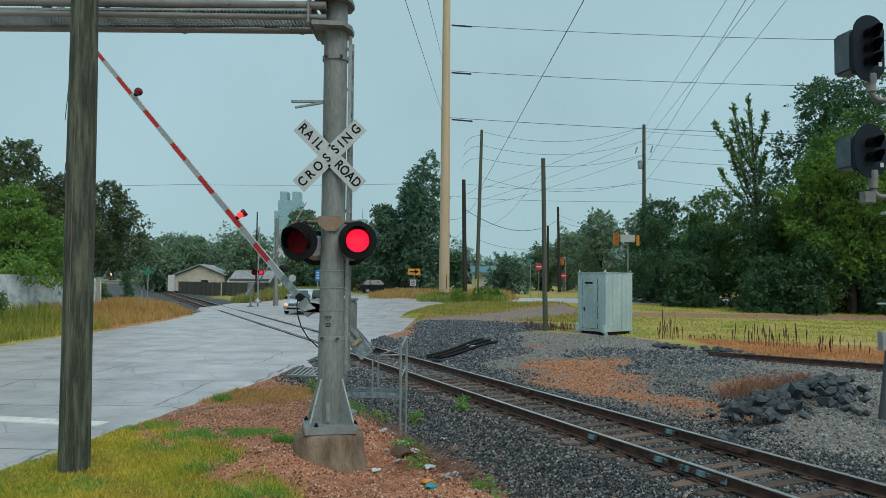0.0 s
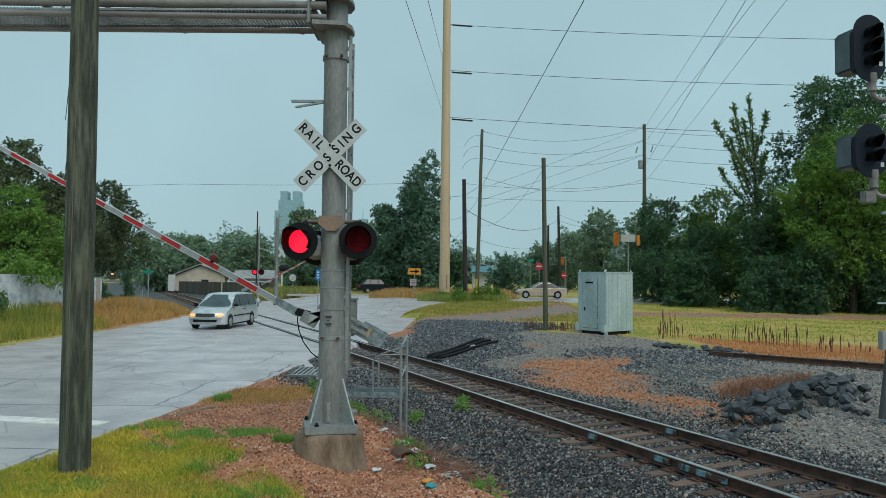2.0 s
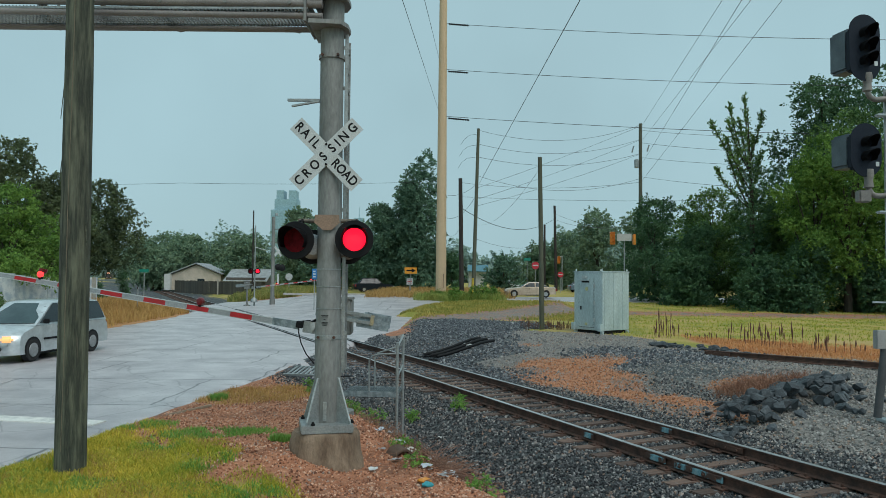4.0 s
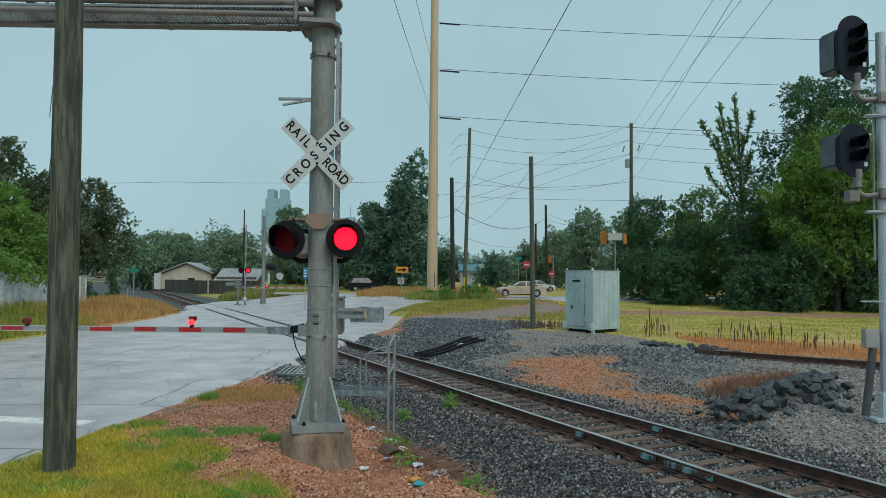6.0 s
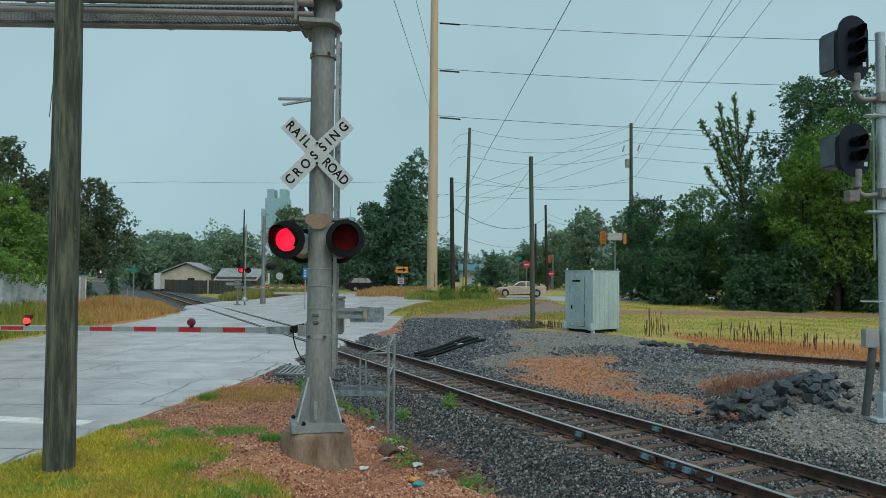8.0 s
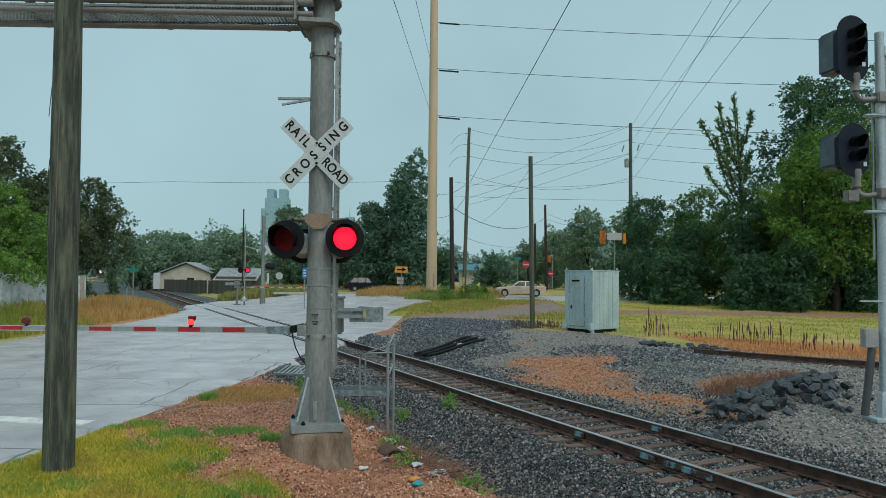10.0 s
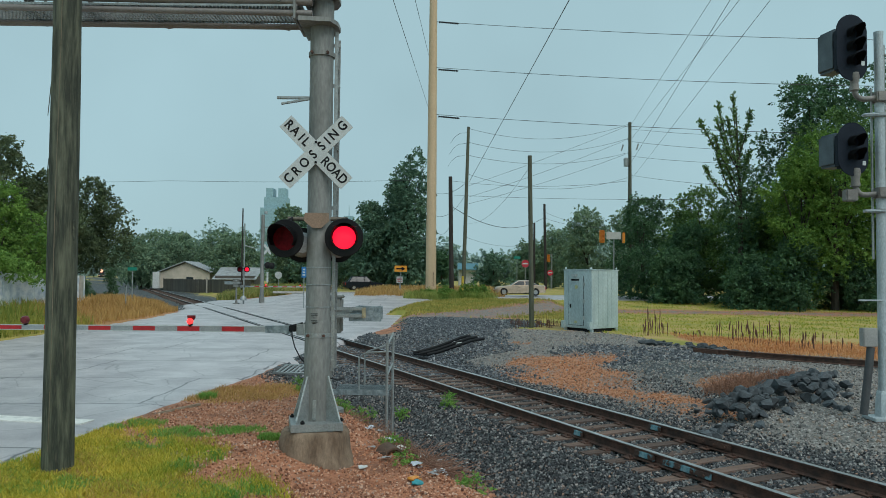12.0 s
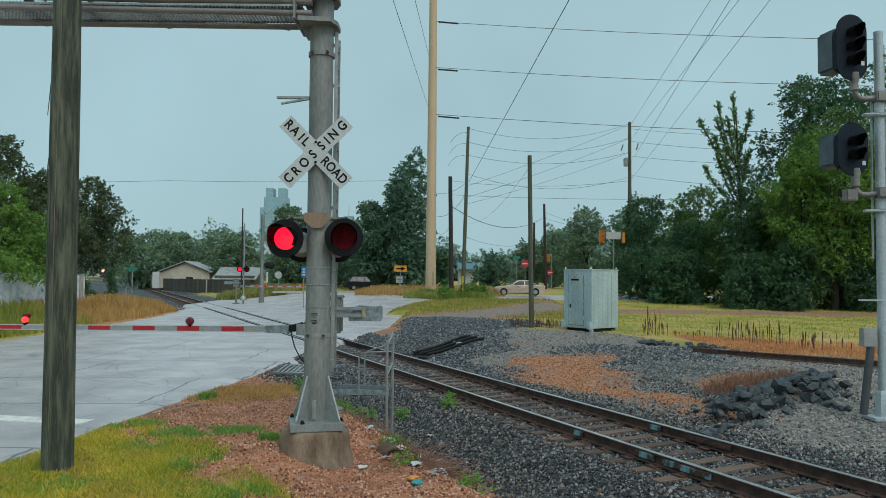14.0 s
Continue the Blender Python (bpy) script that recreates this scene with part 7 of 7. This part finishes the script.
# trees past the far street, most with leaf colours lightened for haze
for i, (tx, ty, th, sp, lf) in enumerate(((22, 112, 12.5, 5.0, HAZED_FARLEAF), (27, 108, 11.5, 5.0, HAZED_FARLEAF), (18.5, 124, 10.0, 4.5, HAZED_FARLEAF), (14.8, 128, 8.0, 4, HAZED_FARLEAF), (33, 100, 11, 5, MID))):
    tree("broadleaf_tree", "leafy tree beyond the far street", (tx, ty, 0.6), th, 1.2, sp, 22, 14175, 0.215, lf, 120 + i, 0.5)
tree("shrub", "round green shrub beside the far street", (6.3, 92, 0.7), 4.6, 0.1, 3.0, 16, 10125, 0.154, HAZED_CONIFER, 130, 0.4, category="shrub")
tree("shrub", "low green shrub beside the dark pole", (-0.2, 86, 0.7), 4.6, 0.0, 1.8, 12, 6075, 0.154, DARK, 131, 0.4, category="shrub")
for i, (sx, sy, sh, sr) in enumerate(((0.2, 62.6, 1.1, 1.1), (2.3, 63.6, 1.5, 1.2), (3.6, 65.2, 1.2, 0.9), (-1.3, 64.2, 0.8, 0.9))):
    tree("shrub", "rank green weeds growing round the poles", (sx, sy, 0.55), sh, 0.0, sr, 10, 3600, 0.07, BRIGHT, 135 + i, 0.4, category="shrub")
# conifer and its neighbours, foliage colours lightened for haze

tree("conifer", "tall dense dark conifer with a ragged outline", (-4.7, 96, 0.6), 17.2, 1.0, 2.6, 14, 48600, 0.174, HAZED_CONIFER, 140, 0.4, (0.3, 0.5), None, [(0.6 + 0.8 * math.sin(i * 2.4), math.cos(i * 2.4), 0.8 + i * 1.1, 3.2 - 0.12 * i, 1.3) for i in range(14)] + [(1.0, 0, 16.4, 1.5, 1.5), (1.1, 0, 17.6, 0.9, 0.9), (-0.8, 0, 15.2, 1.1, 1.2), (-1.4, 0, 13.6, 1.3, 1.2), (1.2, 0, 14.0, 1.3, 1.6)])
tree("conifer", "dense dark conifer beside a taller one", (-9.6, 98, 0.6), 11.6, 0.6, 3.2, 22, 30375, 0.184, HAZED_CONIFER, 141, 0.4, (0.28, 0.45))
tree("conifer", "dense dark conifer beside a taller one", (-6.6, 100, 0.6), 14.2, 0.6, 3.0, 22, 26325, 0.184, HAZED_CONIFER, 142, 0.4, (0.28, 0.45))
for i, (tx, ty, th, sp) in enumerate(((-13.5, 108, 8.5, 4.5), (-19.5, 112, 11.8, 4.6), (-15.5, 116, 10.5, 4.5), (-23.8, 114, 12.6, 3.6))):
    tree("broadleaf_tree", "dark leafy tree behind the far crossing", (tx, ty, 0.6), th, 0.8, sp, 20, 16200, 0.205, HAZED_CONIFER if i < 2 else HAZED_FARLEAF, 150 + i, 0.5)
# woods beyond the house, haze painted into their leaf colour
for i, (tx, ty, th, sp, lf) in enumerate(((-37, 132, 9.5, 5.5, HAZED_FARLEAF), (-45.5, 148, 10.8, 5.5, HAZED_FARLEAF), (-50, 140, 9.8, 5.5, HAZED_FARLEAF), (-58, 156, 11.0, 6.0, HAZED_FARLEAF), (-55, 134, 7.8, 4.5, HAZED_FARLEAF), (-32, 150, 10.5, 5, HAZED_FARLEAF), (-68, 170, 12, 7, HAZED_FARLEAF), (-84, 196, 12, 7, HAZED_FARLEAF), (-74, 205, 13, 7, HAZED_FARLEAF))):
    tree("broadleaf_tree", "tree with haze-paled leaves in the wood behind the house", (tx, ty, 0.4), th, 0.5, sp, 20, 13162, 0.256, lf, 160 + i, 0.5)
# trees across the road
tree("broadleaf_tree", "dark round-crowned tree over the wall's end", (-32.6, 63, 0.4), 10.2, 3.2, 3.6, 34, 50000, 0.102, BROWN, 170, 0.42, shift=2.2)
tree("broadleaf_tree", "bright green tree leaning over the wall", (-22.2, 36.5, 0.8), 6.1, 1.7, 2.7, 28, 50000, 0.067, BRIGHT, 171, 0.45, extra=[(2.1, -2.0, 1.9, 0.8, 0.5), (1.5, -2.6, 2.3, 0.9, 0.6), (2.6, -1.0, 1.7, 0.7, 0.5), (1.9, 0.4, 1.9, 0.8, 0.6)])
tree("broadleaf_tree", "bright green tree leaning over the wall", (-25.0, 37, 0.8), 7.0, 1.6, 3.3, 26, 37665, 0.072, MID, 172, 0.45)
tree("broadleaf_tree", "dark tree behind the wall", (-30.6, 50, 0.6), 11.2, 2.0, 4.0, 30, 43942, 0.102, BROWN, 173, 0.5)
tree("broadleaf_tree", "dark tree behind the wall", (-28.2, 52, 0.6), 9.2, 2.0, 2.8, 24, 31387, 0.102, BROWN, 174, 0.5)
tree("shrub", "clipped upright dark evergreen shrub", (-24.2, 53.5, 0.3), 2.6, 0.0, 0.46, 26, 12150, 0.040, DARK, 175, 0.5, (0.45, 0.6), category="shrub")
tree("shrub", "low dark shrub beside the wall's end", (-22.4, 46, 0.5), 1.6, 0.0, 0.9, 10, 7846, 0.041, DARK, 176, 0.4, category="shrub")
tree("shrub", "climbing weeds on the wall", (-18.6, 29.5, 0.4), 1.5, 0.0, 0.8, 10, 7846, 0.036, MID, 177, 0.4, category="shrub")


def far_wood(label, y, x0, x1, low, high, step, seed, leaf, size):
    rnd = random.Random(seed)
    bl = []
    x = x0
    while x < x1:
        h = rnd.uniform(low, high)
        for z in (0.25, 0.55, 0.8):
            r = h * rnd.uniform(0.26, 0.36)
            bl.append((x + rnd.uniform(-3, 3), y + rnd.uniform(-6, 6), h * z, r * 1.3, r))
        x += step
    ob = new("distant_wood", crown_mesh("distant_wood", bl, int(len(bl) * 640), size, leaf, seed))
    tagged(ob, label, "trees", kind="stuff")


# skyline woods take their haze from the paled leaf colour
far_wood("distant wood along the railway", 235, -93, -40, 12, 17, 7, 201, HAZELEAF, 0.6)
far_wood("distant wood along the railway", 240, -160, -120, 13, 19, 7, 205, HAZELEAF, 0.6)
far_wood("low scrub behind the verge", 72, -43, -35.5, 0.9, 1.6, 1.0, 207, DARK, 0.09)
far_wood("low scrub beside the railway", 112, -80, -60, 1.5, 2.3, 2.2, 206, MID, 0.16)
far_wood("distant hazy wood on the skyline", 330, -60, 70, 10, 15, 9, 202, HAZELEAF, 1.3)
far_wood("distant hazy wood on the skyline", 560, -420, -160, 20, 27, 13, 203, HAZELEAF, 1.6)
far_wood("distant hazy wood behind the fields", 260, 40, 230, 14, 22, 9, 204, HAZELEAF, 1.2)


# ---- rocks, pipes and litter ----
def rock_mesh(seed):
    rnd = random.Random(seed)
    bm = bmesh.new()
    for i in range(14):
        v = Vector((rnd.gauss(0, 1), rnd.gauss(0, 1), rnd.gauss(0, 1))).normalized()
        bm.verts.new((v.x * rnd.uniform(0.8, 1), v.y * rnd.uniform(0.55, 0.8), v.z * rnd.uniform(0.4, 0.6)))
    r = bmesh.ops.convex_hull(bm, input=bm.verts)
    bmesh.ops.delete(bm, geom=[g for g in r["geom_interior"] if isinstance(g, bmesh.types.BMVert)], context="VERTS")
    return mesh_of("rock", bm, ROCK)


ROCK = mat("blue_grey_rock", (0.075, 0.09, 0.10), (0.04, 0.048, 0.054), scale=2.5, rough=0.8, bump=0.4, fine=18, vary=0.4, c=(0.14, 0.15, 0.15))
pile = thing("rock_pile", "pile of dark angular blue-grey rocks on gravel", "rocks", (0, 0, 0))
kinds = [rock_mesh(s) for s in range(9)]
rnd = random.Random(31)
for i in range(185):
    u = rnd.random()
    cx, cy = 5.3 + 3.2 * u, 14.0 + 2.45 * u
    q = rnd.gauss(0, 0.30 + 0.22 * math.sin(math.pi * u))
    px, py = cx - 0.6 * q + rnd.gauss(0, 0.12), cy + 0.8 * q
    s = rnd.uniform(0.09, 0.23)
    if i > 165:
        v = rnd.random()
        px, py, q, s = 4.55 + 0.8 * v + rnd.gauss(0, 0.12), 12.5 + 1.5 * v, 0.6, s * 0.8
    mound = 0.34 * math.exp(-(q / 0.42) ** 2)
    o = new("rock", kinds[i % 9])
    o.parent = pile
    o.matrix_basis = pose(px, py, float(under_road(px, py)) + mound * rnd.uniform(0.5, 1.0) + s * 0.2, rnd.uniform(-30, 30), rnd.uniform(-30, 30), rnd.uniform(0, 360)) @ Matrix.Diagonal((s, s * rnd.uniform(0.7, 1.1), s * rnd.uniform(0.8, 1.2), 1))
x, y, rg = gather(1500, 5.6, 9, 15.6, 18.2, lambda x, y: spot(x, y, 7.1, 16.7, 1.5, 0.5, 24), 37)
blades("dead_vines", "withered reddish vines on the rock pile", x, y, rg, 0.12, 0.45, 0.014, leafy("dead_vines", (0.20, 0.09, 0.06), (0.42, 0.24, 0.16)), 1.6, category="vines")
pile2 = thing("rock_pile", "low line of broken grey slabs on the bank", "rocks", (0, 0, 0))
for i in range(34):
    u = i / 34
    px, py = 6.9 + 2.0 * u + rnd.gauss(0, 0.15), 25.2 - 2.6 * u + rnd.gauss(0, 0.35)
    s = rnd.uniform(0.10, 0.24)
    o = new("rock", kinds[i % 9])
    o.parent = pile2
    o.matrix_basis = pose(px, py, float(under_road(px, py)) + s * 0.25, rnd.uniform(-20, 20), rnd.uniform(-20, 20), rnd.uniform(0, 360)) @ Matrix.Diagonal((s, s, s * 0.8, 1))
stub = thing("siding_rail", "rusty rail of a siding lying on the gravel bank", "rail", (7.45, 21.9, 0.47), -131)
part("rail", rail_bm(11), [RUST, RUST], stub, "", None, False)
part("joint_bar", boxed((0.05, 0.7, 0.09), (0.05, 0.4, -0.085), 0.01), RUST, stub)
hoses = thing("drain_pipes", "black plastic drain pipes lying beside the track", "pipe", (0, 0, 0))
for k in range(3):
    bm = bmesh.new()
    pts = [(-1.2 + 0.34 * i - 0.25 * k, 25.6 + 0.24 * k + 0.028 * (i - 1) ** 2 + 0.02 * i, 0.0) for i in range(2, 9)]
    pts = [(x, y, float(under_road(x, y)) + 0.09 + 0.03 * k) for x, y, z in pts]
    bent(bm, pts, 0.055, 12)
    part("pipe", bm, BLACK, hoses)
for px, py, rz, ln in ((-0.95, 25.2, 8, 0.9), (-0.6, 25.9, -6, 0.8), (-1.25, 26.3, 14, 0.7)):
    s = part("rubber_strip", boxed((ln, 0.16, 0.05), (0, 0, 0.0), 0.012), BLACK, None, "black rubber strip lying on the ballast", pose(px, py, float(under_road(px, py)) + 0.06, 0, 3, rz))
    tagged(s, category="rubber strip", group="strips by the track")
for px, py, rz in ((-0.85, 26.5, 20), (0.55, 26.6, -30)):
    s = part("broken_slab", boxed((0.34, 0.2, 0.09), (0, 0, 0.0), 0.02), mat("pale_broken_slab", (0.42, 0.43, 0.42), (0.28, 0.29, 0.29), scale=6, rough=0.85, bump=0.3), None, "pale broken concrete slab beside the pipes", pose(px, py, float(under_road(px, py)) + 0.08, 10, 6, rz))
    tagged(s, category="rubble")
culvert = part("culvert", spin([(0.17, -0.16), (0.17, 0.12), (0.145, 0.12), (0.145, -0.16)], 26, "Y"), mat("rusty_culvert", (0.12, 0.07, 0.045), (0.06, 0.045, 0.035), scale=6, rough=0.85), None, "rusty culvert pipe end in the clay", pose(-0.74, 10.75, float(under_road(-0.70, 10.6)) - 0.05, 6, 0, 30))
tagged(culvert, category="pipe")
grate = thing("steel_grate", "pale steel grate lying on the stones", "grate", (-3.45, 19.0, 0.02), 14)
grate.matrix_basis = pose(-3.5, 19.0, 0.07, 9, 0, -10)
for i in range(12):
    part("bar", boxed((0.05, 0.7, 0.03), (-0.65 + 0.12 * i, 0, 0.03), 0.004), GALV, grate)
part("edge_bar", boxed((1.5, 0.05, 0.05), (0, -0.36, 0.02), 0.004), GALV, grate)
part("edge_bar", boxed((1.5, 0.05, 0.05), (0, 0.36, 0.02), 0.004), GALV, grate)
for k, (x, y, r, h, n) in enumerate(((0.14, 15.5, 0.32, 0.36, 1800), (-2.2, 16.3, 0.42, 0.55, 1800), (-1.72, 16.5, 0.45, 0.5, 1800), (-3.1, 16.0, 0.3, 0.4, 1200), (-0.85, 15.9, 0.25, 0.3, 900), (-0.75, 11.0, 0.2, 0.22, 700), (-0.5, 10.35, 0.3, 0.2, 800), (0.45, 9.4, 0.35, 0.25, 1000), (-0.62, 11.8, 0.15, 0.15, 300))):
    tree("weed_plant", "small leafy green weed between the stones", (x, y, float(under_road(x, y))), h * 0.75, 0.02, r * 0.75, 9, n, 0.020, LUSH, 300 + k, 0.5, (0.35, 0.55), 0.008, category="plant")
LITTER = (("paper_litter", "crumpled white paper litter", (0.6, 0.62, 0.62)), ("plastic_litter", "scrap of pale plastic litter", (0.45, 0.5, 0.55)), ("can_litter", "flattened dull drinks can", (0.3, 0.3, 0.3)))
for i in range(30):
    nm, lb, col = LITTER[i % 3]
    px, py = rnd.uniform(-1.3, 0.1), rnd.uniform(9.6, 14.5)
    px += (12 - py) * 0.12
    bm = bmesh.new()
    bmesh.ops.create_grid(bm, x_segments=3, y_segments=3, size=1)
    s = rnd.uniform(0.02, 0.06)
    for v in bm.verts:
        v.co = Vector((v.co.x * s * 1.5, v.co.y * s, rnd.uniform(0, s * 0.9)))
    bmesh.ops.solidify(bm, geom=bm.faces[:], thickness=0.004)
    o = part(nm, bm, mat(nm, col, rough=0.6, bump=0.05), None, lb, pose(px, py, float(under_road(px, py)) + 0.03, 0, 0, rnd.uniform(0, 360)))
    tagged(o, category="litter", group="litter by the ditch")
twigs = bmesh.new()
for i in range(800):
    py = rnd.uniform(9.6, 15.5)
    px = rnd.gauss(-0.15 + 0.466 * (11.8 - py), 0.28)
    z = float(under_road(px, py))
    a, l = rnd.uniform(0, 6.28), rnd.uniform(0.1, 0.42)
    tube(twigs, (px, py, z + 0.02), (px + l * math.cos(a), py + l * math.sin(a), z + rnd.uniform(0.02, 0.2)), 0.006, 0.003, 5)
for i in range(240):
    px, py = rnd.gauss(-0.02, 0.24), rnd.gauss(10.75, 0.45)
    z = float(under_road(px, py))
    a, l, up = rnd.uniform(0, 6.28), rnd.uniform(0.15, 0.6), rnd.uniform(0.0, 0.42) * rnd.random()
    tube(twigs, (px, py, z + 0.02 + up * 0.5), (px + l * math.cos(a), py + l * math.sin(a), z + 0.03 + up), 0.0055, 0.003, 5)
tagged(part("dead_twigs", twigs, mat("dead_twig", (0.27, 0.14, 0.095), (0.15, 0.085, 0.06), rough=0.9)), "tangle of dead brown twigs in the ditch", "twigs", kind="stuff")
for nm, lb, col, px, py, rz in (("carton_litter", "crushed orange carton beside the ditch", (0.62, 0.25, 0.03), -0.34, 9.5, 25), ("bottle_litter", "flattened teal plastic bottle", (0.03, 0.28, 0.32), -0.30, 9.28, 70), ("bag_litter", "pale crumpled plastic bag", (0.55, 0.62, 0.68), -0.82, 11.75, 10), ("paper_litter", "bleached paper scrap", (0.6, 0.6, 0.56), -0.62, 11.2, 40)):
    bm = bmesh.new()
    bmesh.ops.create_icosphere(bm, subdivisions=2, radius=0.07)
    for v in bm.verts:
        k = 1 + 0.55 * noise.noise(v.co * 22 + Vector((px, py, 0)))
        v.co = Vector((v.co.x * 1.5 * k, v.co.y * k, v.co.z * 0.55 * k))
    o = part(nm, bm, mat(nm + "_skin", col, rough=0.4, bump=0.05), None, lb, pose(px, py, float(under_road(px, py)) + 0.03, 0, 8, rz), False)
    tagged(o, category="litter", group="litter by the ditch")
plank = part("timber", boxed((0.06, 1.1, 0.05), (0, 0, 0.02), 0.008), mat("old_timber", (0.32, 0.24, 0.17), (0.22, 0.17, 0.12), rough=0.85), None, "old squared timber lying at the lawn's edge", pose(-4.85, 13.7, 0.0, 0, 0, -22))
tagged(plank, category="timber")
stick = part("timber", boxed((0.3, 0.06, 0.05), (0, 0, 0.02), 0.01), mat("pale_timber", (0.45, 0.42, 0.37), rough=0.85), None, "short pale broken board on the clay", pose(-2.25, 9.75, 0.02, 0, 0, -12))
tagged(stick, category="timber")


# ---- what moves ----
LEFT_ON = [(0.5, 1.05), (1.7, 2.25), (2.9, 3.5), (4.1, 4.7), (5.3, 5.9), (6.5, 7.15), (7.75, 8.35), (9.0, 9.55), (10.2, 10.7), (11.45, 11.97), (12.6, 13.17), (13.85, 14.6)]


def blink_rows(spans, start, end, shut, opened):
    """Rows for a shutter that is open during the spans."""
    def state(t):
        return any(a <= t < b for a, b in spans)
    rows = [(start, opened if state(start) else shut)]
    for t in sorted(t for s in spans for t in s):
        if start + 0.08 < t < end - 0.08:
            now = state(t + 0.01)
            rows += [(t - 0.035, shut if now else opened), (t + 0.035, opened if now else shut)]
    rows.append((end, opened if state(end) else shut))
    return rows


def motions():
    right_on = [(-1.0, LEFT_ON[0][0])] + [(a[1], b[0]) for a, b in zip(LEFT_ON, LEFT_ON[1:])]
    early = lambda spans: [(a - 0.13, b - 0.14) for a, b in spans]
    for s, spec in BLINK_SHUTTERS.items():
        if len(spec) == 2:
            r, phase = spec
            shut, opened = pose(0, -0.022, r), pose(0, -0.03, r * 0.98, -86, 0, 0)
            spans = LEFT_ON if phase == "L" else right_on
        else:
            r, phase, at = spec
            shut, opened = at @ pose(0, 0, r), at @ pose(0, 0.0, r, 88, 0, 0) @ pose(0, 0, 0)
            spans = early(right_on if phase == 1 else LEFT_ON)
        walk(s, blink_rows(spans, 0, 14, shut, opened))
    lower = [(0, 49.6), (0.5, 44.1), (1.0, 38.7), (1.5, 33.3), (2.0, 28.2), (2.5, 23.5), (3.0, 18.8), (3.5, 14.0), (4.0, 9.0), (4.6, 3.0), (5.0, 0.3), (5.3, 0.0), (14, 0)]
    walk(near_arm, [(t, pose(0, 0, 0, 0, a, 0)) for t, a in lower])
    hang = lambda a: pose(-0.60 * math.cos(radians(a)) - 0.48 * math.sin(radians(a)), -0.12, 0.60 * math.sin(radians(a)) - 0.48 * math.cos(radians(a)), 0, -10 + 0.2 * a, 0)
    far = [(0, 60), (0.8, 48), (1.5, 36), (2.2, 26), (3.0, 17), (4.0, 7), (5.0, 0), (14, 0)]
    walk(far_arm, [(t, pose(0, 0, 0, 0, a, 0)) for t, a in far])
    for arm, rows in ((near_arm, lower), (far_arm, far)):
        walk(CABLES[arm], [(t, hang(a)) for t, a in rows])
    walk(van, [(0, pose(-11.0, 53.2, 0.02, 0, 0, -3)), (1.5, pose(-11.6, 41.2, 0.015, 0, 0, -3.2)), (3.2, pose(-12.45, 28.7, 0.015, 0, 0, -4)), (5.3, pose(-13.4, 13.0, 0.015, 0, 0, -3)), (14, pose(-14, -52, 0.015, 0, 0, 0))])
    walk(sedan, [(0, pose(16.5, 68.4, 0.86, 0, 0, -92)), (0.7, pose(12.55, 68.2, 0.86, 0, 0, -92)), (1.5, pose(9.1, 68.05, 0.86, 0, 0, -92)), (2.0, pose(7.85, 68, 0.86, 0, 0, -92)), (2.6, pose(7.25, 68, 0.86, 0, 0, -92)), (3.2, pose(7.12, 68, 0.86, 0, 0, -92)), (14, pose(7.12, 68, 0.86, 0, 0, -92))])
    walk(blue_car, [(0, pose(7, 101, 0.85, 0, 0, 100)), (3, pose(15.2, 101, 0.85, 0, 0, 100)), (7, pose(26, 101, 0.85, 0, 0, 100)), (14, pose(45, 101, 0.85, 0, 0, 100))])
    walk(white_car, [(0, pose(8.4, 152, 0.8, 0, 0, 10)), (4, pose(9.2, 112, 0.85, 0, 0, 30)), (5.3, pose(10.9, 100, 0.85, 0, 0, 70)), (6.5, pose(14.2, 98, 0.85, 0, 0, 95)), (7.5, pose(17.0, 98, 0.85, 0, 0, 95)), (9, pose(22, 98, 0.85, 0, 0, 95)), (14, pose(42, 98, 0.85, 0, 0, 95))])
    walk(train, [(0, pose(-203.5, 430, 0, 0, 0, 20)), (5, pose(-194, 412, 0, 0, 0, 21)), (10, pose(-184.5, 395, 0, 0, 0, 22)), (14, pose(-176.2, 381, 0, 0, 0, 23))])


motions()
